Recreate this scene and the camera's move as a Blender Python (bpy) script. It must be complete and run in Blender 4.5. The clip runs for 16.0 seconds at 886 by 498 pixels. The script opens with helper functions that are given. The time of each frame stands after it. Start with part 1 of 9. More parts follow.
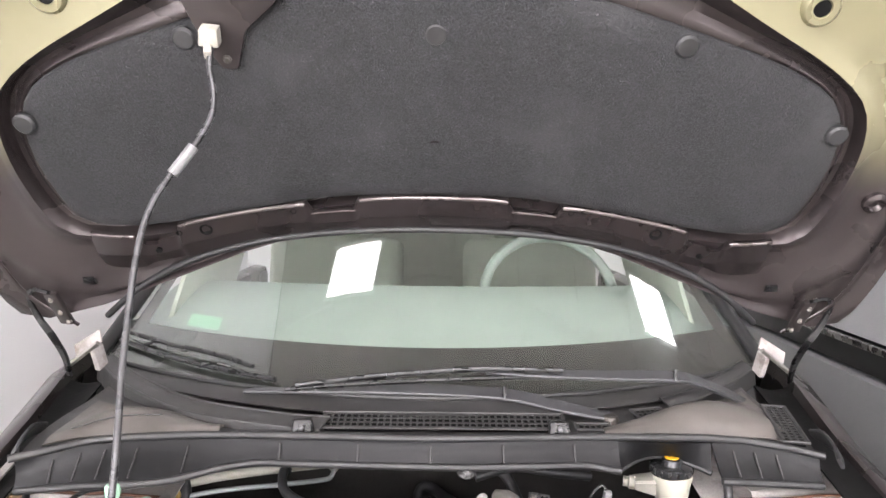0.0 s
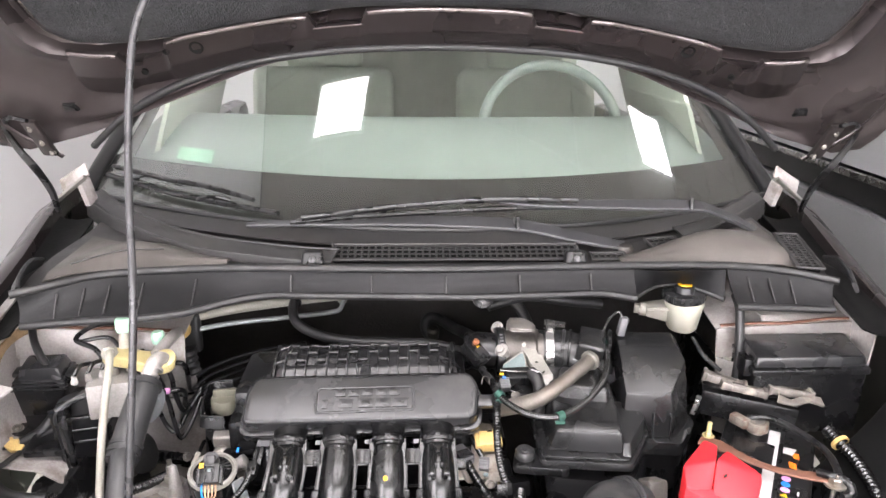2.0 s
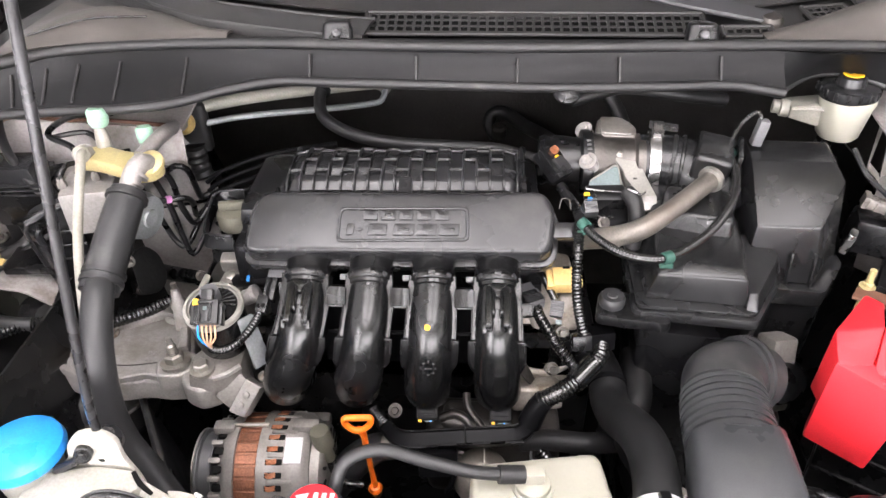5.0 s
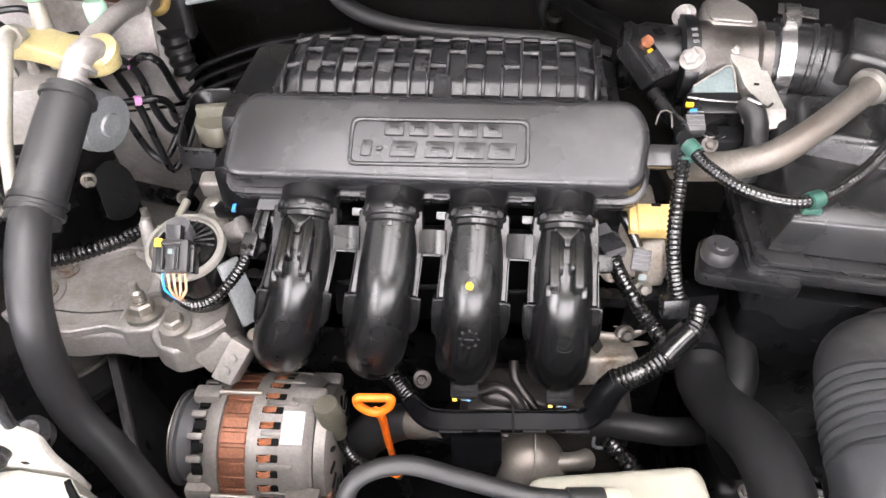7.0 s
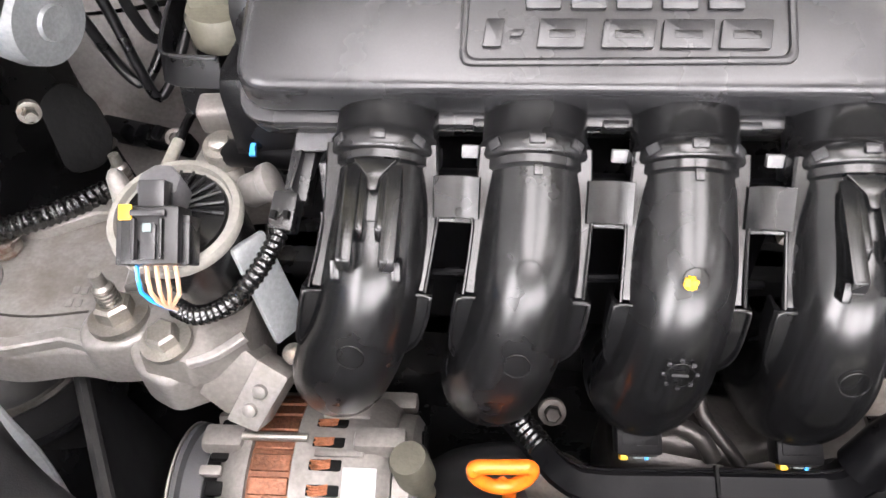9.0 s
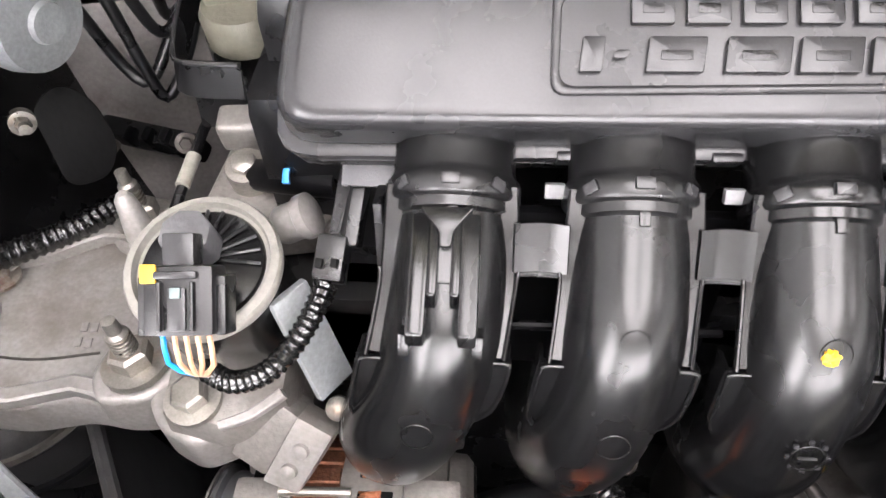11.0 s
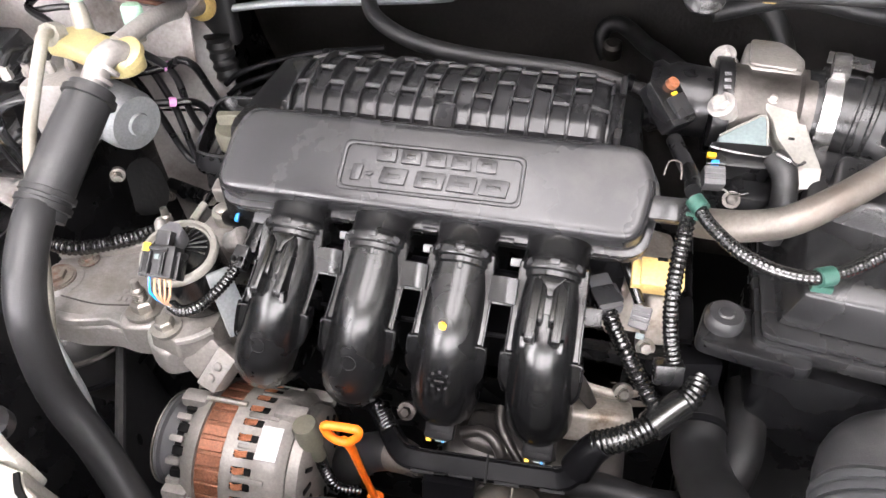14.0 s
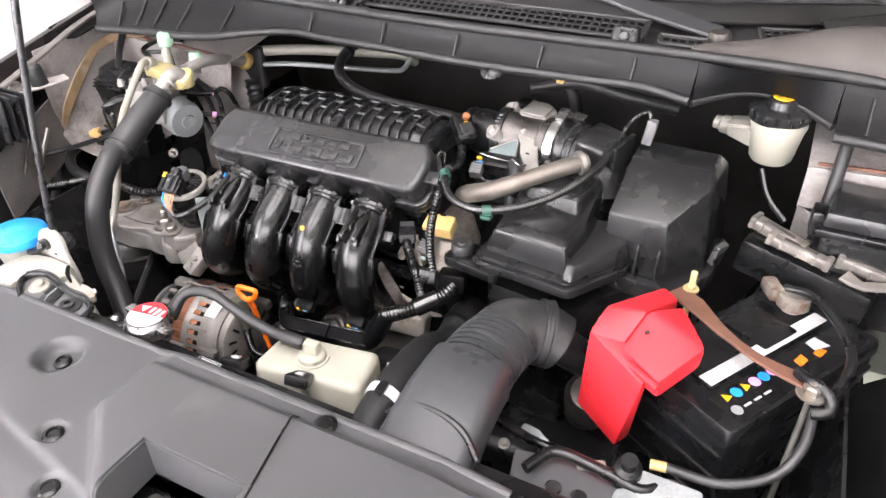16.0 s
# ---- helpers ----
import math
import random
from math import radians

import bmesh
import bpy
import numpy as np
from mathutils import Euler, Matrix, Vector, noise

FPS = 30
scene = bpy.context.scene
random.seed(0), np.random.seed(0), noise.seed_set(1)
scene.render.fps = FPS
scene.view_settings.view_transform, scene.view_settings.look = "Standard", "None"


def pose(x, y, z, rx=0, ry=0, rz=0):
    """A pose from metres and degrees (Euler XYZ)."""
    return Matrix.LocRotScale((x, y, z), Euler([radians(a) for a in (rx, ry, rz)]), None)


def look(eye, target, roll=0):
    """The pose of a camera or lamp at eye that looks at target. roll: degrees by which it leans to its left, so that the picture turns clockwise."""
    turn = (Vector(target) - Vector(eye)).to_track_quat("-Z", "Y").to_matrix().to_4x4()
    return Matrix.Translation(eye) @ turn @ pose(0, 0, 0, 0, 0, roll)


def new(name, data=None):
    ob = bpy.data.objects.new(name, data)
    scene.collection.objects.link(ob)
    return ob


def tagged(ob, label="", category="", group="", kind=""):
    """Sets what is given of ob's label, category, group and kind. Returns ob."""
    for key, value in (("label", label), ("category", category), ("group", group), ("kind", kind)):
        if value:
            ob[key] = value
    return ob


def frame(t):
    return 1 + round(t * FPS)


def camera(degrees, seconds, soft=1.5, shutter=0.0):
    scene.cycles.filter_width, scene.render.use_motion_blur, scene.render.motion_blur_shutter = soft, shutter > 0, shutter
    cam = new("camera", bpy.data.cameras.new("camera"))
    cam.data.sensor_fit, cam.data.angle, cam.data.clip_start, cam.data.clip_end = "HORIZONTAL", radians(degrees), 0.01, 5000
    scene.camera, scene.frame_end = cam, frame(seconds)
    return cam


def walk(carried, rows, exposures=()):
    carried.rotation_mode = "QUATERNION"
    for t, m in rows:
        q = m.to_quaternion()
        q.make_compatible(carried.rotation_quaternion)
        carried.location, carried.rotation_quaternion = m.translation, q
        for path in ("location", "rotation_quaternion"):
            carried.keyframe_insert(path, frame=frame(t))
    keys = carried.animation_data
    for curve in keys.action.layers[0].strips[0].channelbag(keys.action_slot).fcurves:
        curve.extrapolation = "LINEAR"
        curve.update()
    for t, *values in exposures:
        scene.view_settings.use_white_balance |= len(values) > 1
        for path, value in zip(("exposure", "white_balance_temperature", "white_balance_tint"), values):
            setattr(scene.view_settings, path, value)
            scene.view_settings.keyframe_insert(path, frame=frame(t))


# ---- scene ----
cam = camera(64.8, 16.0)
METRES, EYE, TILT, LEAN, TURN = 1.85, 1.25, 0.0, 0.0, 0.0
PATH = [
    (0, (0.001, -0.304, 1.387), (0.027, 1.686, 1.193), 0.8),
    (0.5, (0.002, -0.294, 1.385), (0.031, 1.684, 1.092), 0.8),
    (1, (-0.008, -0.284, 1.379), (0.036, 1.675, 0.976), 0.8),
    (1.5, (-0.026, -0.263, 1.367), (0.035, 1.667, 0.846), 0.6),
    (2, (-0.061, -0.245, 1.351), (0.038, 1.65, 0.718), 0.8),
    (2.5, (-0.083, -0.239, 1.332), (0.032, 1.62, 0.605), 0.9),
    (3, (-0.094, -0.216, 1.315), (0.003, 1.609, 0.502), 0.8),
    (3.5, (-0.088, -0.168, 1.299), (-0.032, 1.619, 0.403), 0.5),
    (4, (-0.066, -0.094, 1.276), (-0.072, 1.651, 0.299), -0.0),
    (4.2, (-0.06, -0.066, 1.269), (-0.087, 1.654, 0.248), -0.2),
    (6.3, (-0.034, 0.107, 1.2), (-0.185, 1.606, -0.115), -1.1),
    (6.5, (-0.043, 0.129, 1.186), (-0.195, 1.613, -0.146), -1.1),
    (7, (-0.075, 0.18, 1.148), (-0.223, 1.626, -0.227), -1.0),
    (7.5, (-0.095, 0.229, 1.113), (-0.243, 1.635, -0.303), -1.1),
    (8, (-0.12, 0.273, 1.065), (-0.271, 1.648, -0.381), -1.6),
    (8.5, (-0.15, 0.322, 1.02), (-0.308, 1.675, -0.444), -2.3),
    (9, (-0.173, 0.352, 0.993), (-0.329, 1.685, -0.49), -2.5),
    (9.2, (-0.181, 0.361, 0.984), (-0.324, 1.693, -0.501), -2.1),
    (11.5, (-0.212, 0.43, 0.981), (-0.351, 1.666, -0.586), -2.9),
    (12, (-0.206, 0.446, 0.973), (-0.373, 1.702, -0.574), -3.7),
    (12.5, (-0.183, 0.417, 1.017), (-0.38, 1.692, -0.511), -4.0),
    (13, (-0.136, 0.346, 1.061), (-0.383, 1.675, -0.414), -3.1),
    (13.5, (-0.058, 0.276, 1.113), (-0.384, 1.655, -0.298), -2.4),
    (14, (0.0, 0.223, 1.146), (-0.401, 1.642, -0.205), -1.8),
    (14.5, (0.048, 0.161, 1.155), (-0.412, 1.614, -0.14), -1.4),
    (15, (0.136, 0.063, 1.186), (-0.389, 1.54, -0.056), -1.1),
    (15.5, (0.248, -0.014, 1.225), (-0.379, 1.479, 0.052), -0.7),
    (16, (0.409, -0.054, 1.239), (-0.338, 1.432, 0.128), -0.4),
]
walk(cam, [(t, look(eye, target, roll)) for t, eye, target, roll in PATH],
     [(0, -0.05), (2, -0.1), (4, -0.25), (7, 0.08), (9, 0.24), (12, 0.2), (14, 0.2), (15, 0.06), (16, -0.08)])

# ---- light ----
world = bpy.data.worlds.new("world")
scene.world = world
world.use_nodes = True
world.node_tree.nodes["Background"].inputs[0].default_value = (0.6, 0.62, 0.65, 1)
world.node_tree.nodes["Background"].inputs[1].default_value = 0.05


# ---- materials ----
def material(name, colour, rough=0.5, metal=0.0, vary=0.15, scale=30.0, bump=0.1, fine=400.0, coat=0.0, dirt=None, dirt_amount=0.0, dirt_scale=12.0,
             transmission=0.0, ior=1.45, subsurface=0.0, emission=0.0, speck=0.12, spec=0.5):
    m = bpy.data.materials.new(name)
    m.use_nodes = True
    nt = m.node_tree
    b = nt.nodes["Principled BSDF"]
    link = nt.links.new
    tc = nt.nodes.new("ShaderNodeTexCoord")
    big = nt.nodes.new("ShaderNodeTexNoise")
    big.inputs["Scale"].default_value, big.inputs["Detail"].default_value = scale, 5
    small = nt.nodes.new("ShaderNodeTexNoise")
    small.inputs["Scale"].default_value, small.inputs["Detail"].default_value = fine, 3
    info = nt.nodes.new("ShaderNodeObjectInfo")
    add = nt.nodes.new("ShaderNodeVectorMath")
    link(tc.outputs["Object"], add.inputs[0])
    link(info.outputs["Random"], add.inputs[1])
    for n in (big, small):
        link(add.outputs[0], n.inputs["Vector"])
    ramp = nt.nodes.new("ShaderNodeMapRange")
    ramp.inputs["From Min"].default_value, ramp.inputs["From Max"].default_value = 0.3, 0.7
    ramp.inputs["To Min"].default_value, ramp.inputs["To Max"].default_value = 1 - vary, 1 + vary
    link(big.outputs["Fac"], ramp.inputs["Value"])
    mul = nt.nodes.new("ShaderNodeVectorMath")
    mul.operation = "SCALE"
    mul.inputs[0].default_value = colour
    link(ramp.outputs[0], mul.inputs["Scale"])
    out = mul.outputs[0]
    if speck:
        grain = nt.nodes.new("ShaderNodeMapRange")
        grain.inputs["From Min"].default_value, grain.inputs["From Max"].default_value = 0.3, 0.7
        grain.inputs["To Min"].default_value, grain.inputs["To Max"].default_value = 1 - speck, 1 + speck
        link(small.outputs["Fac"], grain.inputs["Value"])
        gm = nt.nodes.new("ShaderNodeVectorMath")
        gm.operation = "SCALE"
        link(out, gm.inputs[0])
        link(grain.outputs[0], gm.inputs["Scale"])
        out = gm.outputs[0]
    if dirt:
        spots = nt.nodes.new("ShaderNodeTexNoise")
        spots.inputs["Scale"].default_value, spots.inputs["Detail"].default_value, spots.inputs["Roughness"].default_value = dirt_scale, 8, 0.65
        link(add.outputs[0], spots.inputs["Vector"])
        sr = nt.nodes.new("ShaderNodeMapRange")
        sr.inputs["From Min"].default_value, sr.inputs["From Max"].default_value = 0.62 - 0.25 * dirt_amount, 0.78 - 0.2 * dirt_amount
        link(spots.outputs["Fac"], sr.inputs["Value"])
        mix = nt.nodes.new("ShaderNodeMix")
        mix.data_type = "RGBA"
        link(sr.outputs[0], mix.inputs[0])
        link(out, mix.inputs[6])
        mix.inputs[7].default_value = (*dirt, 1)
        out = mix.outputs[2]
    link(out, b.inputs["Base Color"])
    rr = nt.nodes.new("ShaderNodeMapRange")
    rr.inputs["From Min"].default_value, rr.inputs["From Max"].default_value = 0.3, 0.7
    rr.inputs["To Min"].default_value, rr.inputs["To Max"].default_value = max(0.02, rough - 0.08), min(1, rough + 0.1)
    link(big.outputs["Fac"], rr.inputs["Value"])
    if transmission < 0.5:
        link(rr.outputs[0], b.inputs["Roughness"])
    else:
        b.inputs["Roughness"].default_value = rough
    if bump:
        bp = nt.nodes.new("ShaderNodeBump")
        bp.inputs["Strength"].default_value, bp.inputs["Distance"].default_value = bump, 0.002
        link(small.outputs["Fac"], bp.inputs["Height"])
        link(bp.outputs[0], b.inputs["Normal"])
    b.inputs["Metallic"].default_value = metal
    b.inputs["Specular IOR Level"].default_value = spec
    b.inputs["Coat Weight"].default_value = coat
    b.inputs["Coat Roughness"].default_value = 0.08
    b.inputs["Transmission Weight"].default_value = transmission
    b.inputs["IOR"].default_value = ior
    b.inputs["Subsurface Weight"].default_value = subsurface
    b.inputs["Subsurface Radius"].default_value = (0.01, 0.01, 0.008)
    if emission:
        b.inputs["Emission Color"].default_value = (*colour, 1)
        b.inputs["Emission Strength"].default_value = emission
    return m


SATIN = material("satin_black_plastic", (0.016, 0.016, 0.017), 0.25, vary=0.12, scale=18, bump=0.02, fine=900, dirt=(0.05, 0.048, 0.046), dirt_amount=0.12, dirt_scale=9)
# Hood paint made lighter on the lips, to imitate their highlight
LIPSHINE = material("brightened_lip_paint", (0.09, 0.075, 0.073), 0.3, metal=0.5, vary=0.15, scale=20, bump=0.02, coat=0.6)
# Cowl plastic darkened for the front wall, standing in for its shade
COWLFACE = material("shaded_cowl_plastic", (0.006, 0.006, 0.0065), 0.42, vary=0.15, scale=14, bump=0.1, fine=1200, dirt=(0.022, 0.02, 0.019), dirt_amount=0.22, dirt_scale=6, spec=0.22)
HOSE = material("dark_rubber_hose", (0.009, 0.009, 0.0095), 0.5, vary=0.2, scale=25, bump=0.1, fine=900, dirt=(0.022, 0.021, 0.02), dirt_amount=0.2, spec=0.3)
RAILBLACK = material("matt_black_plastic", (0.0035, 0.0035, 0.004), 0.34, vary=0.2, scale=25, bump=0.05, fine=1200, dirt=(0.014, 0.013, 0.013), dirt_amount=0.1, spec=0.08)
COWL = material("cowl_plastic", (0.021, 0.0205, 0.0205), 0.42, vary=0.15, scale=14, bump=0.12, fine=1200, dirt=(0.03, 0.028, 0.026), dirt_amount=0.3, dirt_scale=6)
DUSTY = material("dusty_cowl_plastic", (0.075, 0.068, 0.062), 0.42, vary=0.2, scale=9, bump=0.12, fine=900, dirt=(0.10, 0.09, 0.082), dirt_amount=0.5, dirt_scale=7)
BLACK = material("black_plastic", (0.006, 0.006, 0.0065), 0.27, vary=0.2, scale=25, bump=0.08, fine=1200, dirt=(0.03, 0.028, 0.026), dirt_amount=0.06)
BOXPLASTIC = material("moulded_black_plastic", (0.011, 0.011, 0.0115), 0.25, vary=0.2, scale=14, bump=0.03, fine=900, dirt=(0.03, 0.029, 0.027), dirt_amount=0.15, dirt_scale=9)
GLOSS = material("gloss_black_plastic", (0.005, 0.005, 0.0053), 0.22, vary=0.2, scale=14, bump=0.01, fine=700, spec=0.55)
RUBBER = material("black_rubber", (0.014, 0.014, 0.0145), 0.45, vary=0.2, scale=30, bump=0.15, fine=900, dirt=(0.04, 0.038, 0.035), dirt_amount=0.2)
GREYHOSE = material("grey_rubber_hose", (0.021, 0.021, 0.022), 0.42, vary=0.15, scale=25, bump=0.1, fine=900, dirt=(0.06, 0.058, 0.055), dirt_amount=0.2)
LOOM = material("shiny_black_loom", (0.007, 0.007, 0.007), 0.13, vary=0.2, scale=60, bump=0.05, fine=600, spec=0.9)
FELT = material("insulation_felt", (0.0115, 0.0115, 0.0125), 0.95, vary=0.32, scale=40, bump=1.0, fine=380, dirt=(0.022, 0.022, 0.023), dirt_amount=0.3, dirt_scale=5, speck=0.75)
PAINT = material("brown_metallic_paint", (0.032, 0.026, 0.026), 0.28, metal=0.55, vary=0.1, scale=5, bump=0.015, fine=900, coat=0.05)
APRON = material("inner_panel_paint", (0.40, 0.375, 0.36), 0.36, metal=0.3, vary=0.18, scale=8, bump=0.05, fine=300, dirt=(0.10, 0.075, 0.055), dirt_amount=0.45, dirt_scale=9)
# Inner panel paint darkened for the shade low in the bay, plus grime
TOWER = material("shaded_grimy_panel_paint", (0.17, 0.16, 0.152), 0.42, metal=0.25, vary=0.25, scale=10, bump=0.08, fine=300, dirt=(0.07, 0.055, 0.045), dirt_amount=0.5, dirt_scale=9)
SEALANT = material("brown_seam_sealant", (0.20, 0.135, 0.075), 0.6, vary=0.3, scale=30, bump=0.2, fine=300, dirt=(0.30, 0.25, 0.19), dirt_amount=0.4, dirt_scale=20)
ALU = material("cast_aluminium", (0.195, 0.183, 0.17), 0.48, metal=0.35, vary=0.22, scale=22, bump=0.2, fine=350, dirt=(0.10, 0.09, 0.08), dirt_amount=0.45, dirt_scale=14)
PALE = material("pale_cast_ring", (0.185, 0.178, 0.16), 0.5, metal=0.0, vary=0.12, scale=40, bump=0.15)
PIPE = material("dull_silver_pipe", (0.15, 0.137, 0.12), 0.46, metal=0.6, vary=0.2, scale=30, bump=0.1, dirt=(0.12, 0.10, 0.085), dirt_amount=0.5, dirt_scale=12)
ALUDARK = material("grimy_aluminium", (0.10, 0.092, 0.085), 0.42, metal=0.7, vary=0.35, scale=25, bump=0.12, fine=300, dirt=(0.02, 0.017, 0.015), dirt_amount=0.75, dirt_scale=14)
# Darkest aluminium tone, for the castings below the intake runners
ENGINEDARK = material("dark_cast_aluminium", (0.050, 0.046, 0.043), 0.38, metal=0.55, vary=0.35, scale=30, bump=0.15, fine=300, dirt=(0.015, 0.013, 0.012), dirt_amount=0.6, dirt_scale=18)
STAINED = material("stained_cast_aluminium", (0.33, 0.30, 0.265), 0.42, metal=0.35, vary=0.3, scale=26, bump=0.2, fine=350, dirt=(0.12, 0.085, 0.055), dirt_amount=0.55, dirt_scale=26)
STEEL = material("zinc_steel", (0.30, 0.285, 0.26), 0.38, metal=0.8, vary=0.15, scale=60, bump=0.08, fine=800, dirt=(0.2, 0.15, 0.11), dirt_amount=0.25)
RODSTEEL = material("dark_steel_rod", (0.045, 0.045, 0.047), 0.28, metal=0.5, vary=0.15, scale=40, bump=0.03)
BRIGHT = material("bright_steel", (0.30, 0.295, 0.29), 0.25, metal=0.95, vary=0.1, scale=40, bump=0.03)
COPPER = material("copper_laminate", (0.20, 0.085, 0.05), 0.45, metal=0.6, vary=0.3, scale=60, bump=0.3, fine=500, dirt=(0.08, 0.045, 0.03), dirt_amount=0.4, speck=0.3)
WINDING = material("copper_winding", (0.42, 0.17, 0.09), 0.35, metal=0.8, vary=0.3, scale=150, bump=0.6, fine=600)
STUDSTEEL = material("worn_zinc_bolt", (0.20, 0.19, 0.172), 0.34, metal=0.75, vary=0.25, scale=90, bump=0.1, fine=800, dirt=(0.10, 0.08, 0.06), dirt_amount=0.45, dirt_scale=60)
RUSTED = material("pitted_rusty_bolt", (0.22, 0.195, 0.17), 0.5, metal=0.4, vary=0.3, scale=60, bump=0.25, fine=500, dirt=(0.12, 0.055, 0.03), dirt_amount=0.6, dirt_scale=70)
RUST = material("rusty_strap", (0.135, 0.062, 0.040), 0.6, metal=0.2, vary=0.3, scale=30, bump=0.25, fine=400, dirt=(0.08, 0.04, 0.03), dirt_amount=0.5, dirt_scale=30)
RED = material("red_plastic", (0.52, 0.018, 0.026), 0.46, vary=0.08, scale=12, bump=0.08, fine=900, spec=0.35)
BLUE = material("blue_plastic", (0.02, 0.25, 0.72), 0.3, vary=0.06, scale=15, bump=0.04)
ORANGE = material("orange_plastic", (0.85, 0.16, 0.012), 0.35, vary=0.1, scale=40, bump=0.05)
YELLOW = material("yellow_paint", (0.60, 0.33, 0.012), 0.45, vary=0.1, scale=60, bump=0.1)
PEACH = material("peach_wire_insulation", (0.42, 0.25, 0.15), 0.4, vary=0.15, scale=60, bump=0.05)
TAN = material("tan_plastic", (0.50, 0.35, 0.13), 0.45, vary=0.1, scale=40, bump=0.08, dirt=(0.35, 0.25, 0.1), dirt_amount=0.2)
CREAM = material("cream_passivated_metal", (0.42, 0.355, 0.17), 0.42, metal=0.25, vary=0.12, scale=30, bump=0.1, fine=500, dirt=(0.28, 0.24, 0.15), dirt_amount=0.35, dirt_scale=22)
WHITE = material("aged_white_plastic", (0.24, 0.23, 0.20), 0.4, vary=0.08, scale=14, bump=0.06, subsurface=0.1, dirt=(0.18, 0.16, 0.125), dirt_amount=0.25, dirt_scale=10)
TANK = material("milky_plastic", (0.315, 0.306, 0.256), 0.36, vary=0.05, scale=14, bump=0.02, subsurface=0.25, dirt=(0.30, 0.275, 0.21), dirt_amount=0.2, dirt_scale=8, speck=0.02)
GREYARM = material("satin_grey_arm", (0.032, 0.032, 0.034), 0.36, vary=0.1, scale=20, bump=0.08, fine=1200)
SATIN_GREY = material("satin_grey_plastic", (0.060, 0.060, 0.063), 0.40, vary=0.08, scale=8, bump=0.10, fine=1300, dirt=(0.09, 0.088, 0.086), dirt_amount=0.2, dirt_scale=5)
PAPER = material("white_label", (0.42, 0.42, 0.42), 0.45, vary=0.05, scale=20, bump=0.03)
GREEN = material("green_plastic", (0.019, 0.059, 0.045), 0.4, vary=0.12, scale=40, bump=0.05)
MINT = material("mint_plastic", (0.25, 0.40, 0.30), 0.4, vary=0.06, scale=30, bump=0.05, subsurface=0.2)
OLIVE = material("olive_grey_plastic", (0.085, 0.081, 0.062), 0.5, vary=0.1, scale=30, bump=0.1)
CREAMPLASTIC = material("off_white_plastic", (0.33, 0.32, 0.285), 0.42, vary=0.08, scale=16, bump=0.05, subsurface=0.1, dirt=(0.30, 0.27, 0.21), dirt_amount=0.3, dirt_scale=14)
LIGHTGREY = material("light_grey_metal", (0.28, 0.295, 0.30), 0.42, metal=0.3, vary=0.1, scale=20, bump=0.1)
PINK = material("pink_paint", (0.7, 0.3, 0.6), 0.5, vary=0.05, bump=0)
GREYBLOCK = material("grey_plastic", (0.085, 0.085, 0.088), 0.45, vary=0.12, scale=30, bump=0.08)
TEAL = material("pale_blue_plastic", (0.10, 0.13, 0.13), 0.35, vary=0.1, scale=30, bump=0.05)
CLEAR = material("dusty_clear_plastic", (0.11, 0.10, 0.09), 0.34, vary=0.25, scale=30, bump=0.1, dirt=(0.28, 0.25, 0.21), dirt_amount=0.35, dirt_scale=30)
GLASS = material("green_tinted_glass", (0.93, 0.98, 0.95), 0.0, vary=0.0, bump=0, transmission=1.0, ior=1.5, speck=0.0)
FRIT = material("black_ceramic_band", (0.03, 0.028, 0.027), 0.12, vary=0.1, bump=0)
INTERIOR = material("beige_interior", (0.42, 0.45, 0.38), 0.7, vary=0.08, scale=10, bump=0.2, fine=600)
DASH = material("pale_dashboard", (0.245, 0.28, 0.255), 0.6, vary=0.08, scale=10, bump=0.3, fine=500)
WALL = material("white_wall_paint", (0.78, 0.78, 0.79), 0.6, vary=0.03, scale=1.5, bump=0.05, fine=120, speck=0.0)
CEILING = material("grey_ceiling_board", (0.36, 0.34, 0.32), 0.7, vary=0.08, scale=2, bump=0.1, fine=90, speck=0.0)
FLOOR = material("grey_epoxy_floor", (0.46, 0.445, 0.40), 0.35, vary=0.15, scale=1.5, bump=0.05, fine=60, dirt=(0.38, 0.36, 0.32), dirt_amount=0.3, dirt_scale=2)
LAMP = material("lamp_diffuser", (1.0, 0.95, 0.97), 0.5, vary=0.0, bump=0, emission=13.5, speck=0.0)
# Glow of the panels added behind the unseen windows
FILLGLOW = material("added_fill_glow", (1.0, 0.965, 0.99), 0.5, vary=0.0, bump=0, emission=17.0, speck=0.0)
GREYPAINT = material("grey_car_paint", (0.22, 0.222, 0.228), 0.42, metal=0.15, vary=0.05, scale=3, bump=0.02, coat=0.0)
# Brown paint that blends to a yellowish tone with height
FADEPAINT = material("height_faded_paint", (0.032, 0.026, 0.026), 0.3, metal=0.35, vary=0.1, scale=6, bump=0.02, fine=900)
nt = FADEPAINT.node_tree
geo, sep, ramp = nt.nodes.new("ShaderNodeNewGeometry"), nt.nodes.new("ShaderNodeSeparateXYZ"), nt.nodes.new("ShaderNodeMapRange")
ramp.interpolation_type = "SMOOTHSTEP"
ramp.inputs["From Min"].default_value, ramp.inputs["From Max"].default_value = 1.37, 1.49
mixed = nt.nodes.new("ShaderNodeMix")
mixed.data_type = "RGBA"
mixed.inputs[7].default_value = (0.17, 0.158, 0.095, 1)
nt.links.new(geo.outputs["Position"], sep.inputs[0])
nt.links.new(sep.outputs["Z"], ramp.inputs["Value"])
nt.links.new(ramp.outputs[0], mixed.inputs[0])
nt.links.new(nt.nodes["Principled BSDF"].inputs["Base Color"].links[0].from_socket, mixed.inputs[6])
nt.links.new(mixed.outputs[2], nt.nodes["Principled BSDF"].inputs["Base Color"])
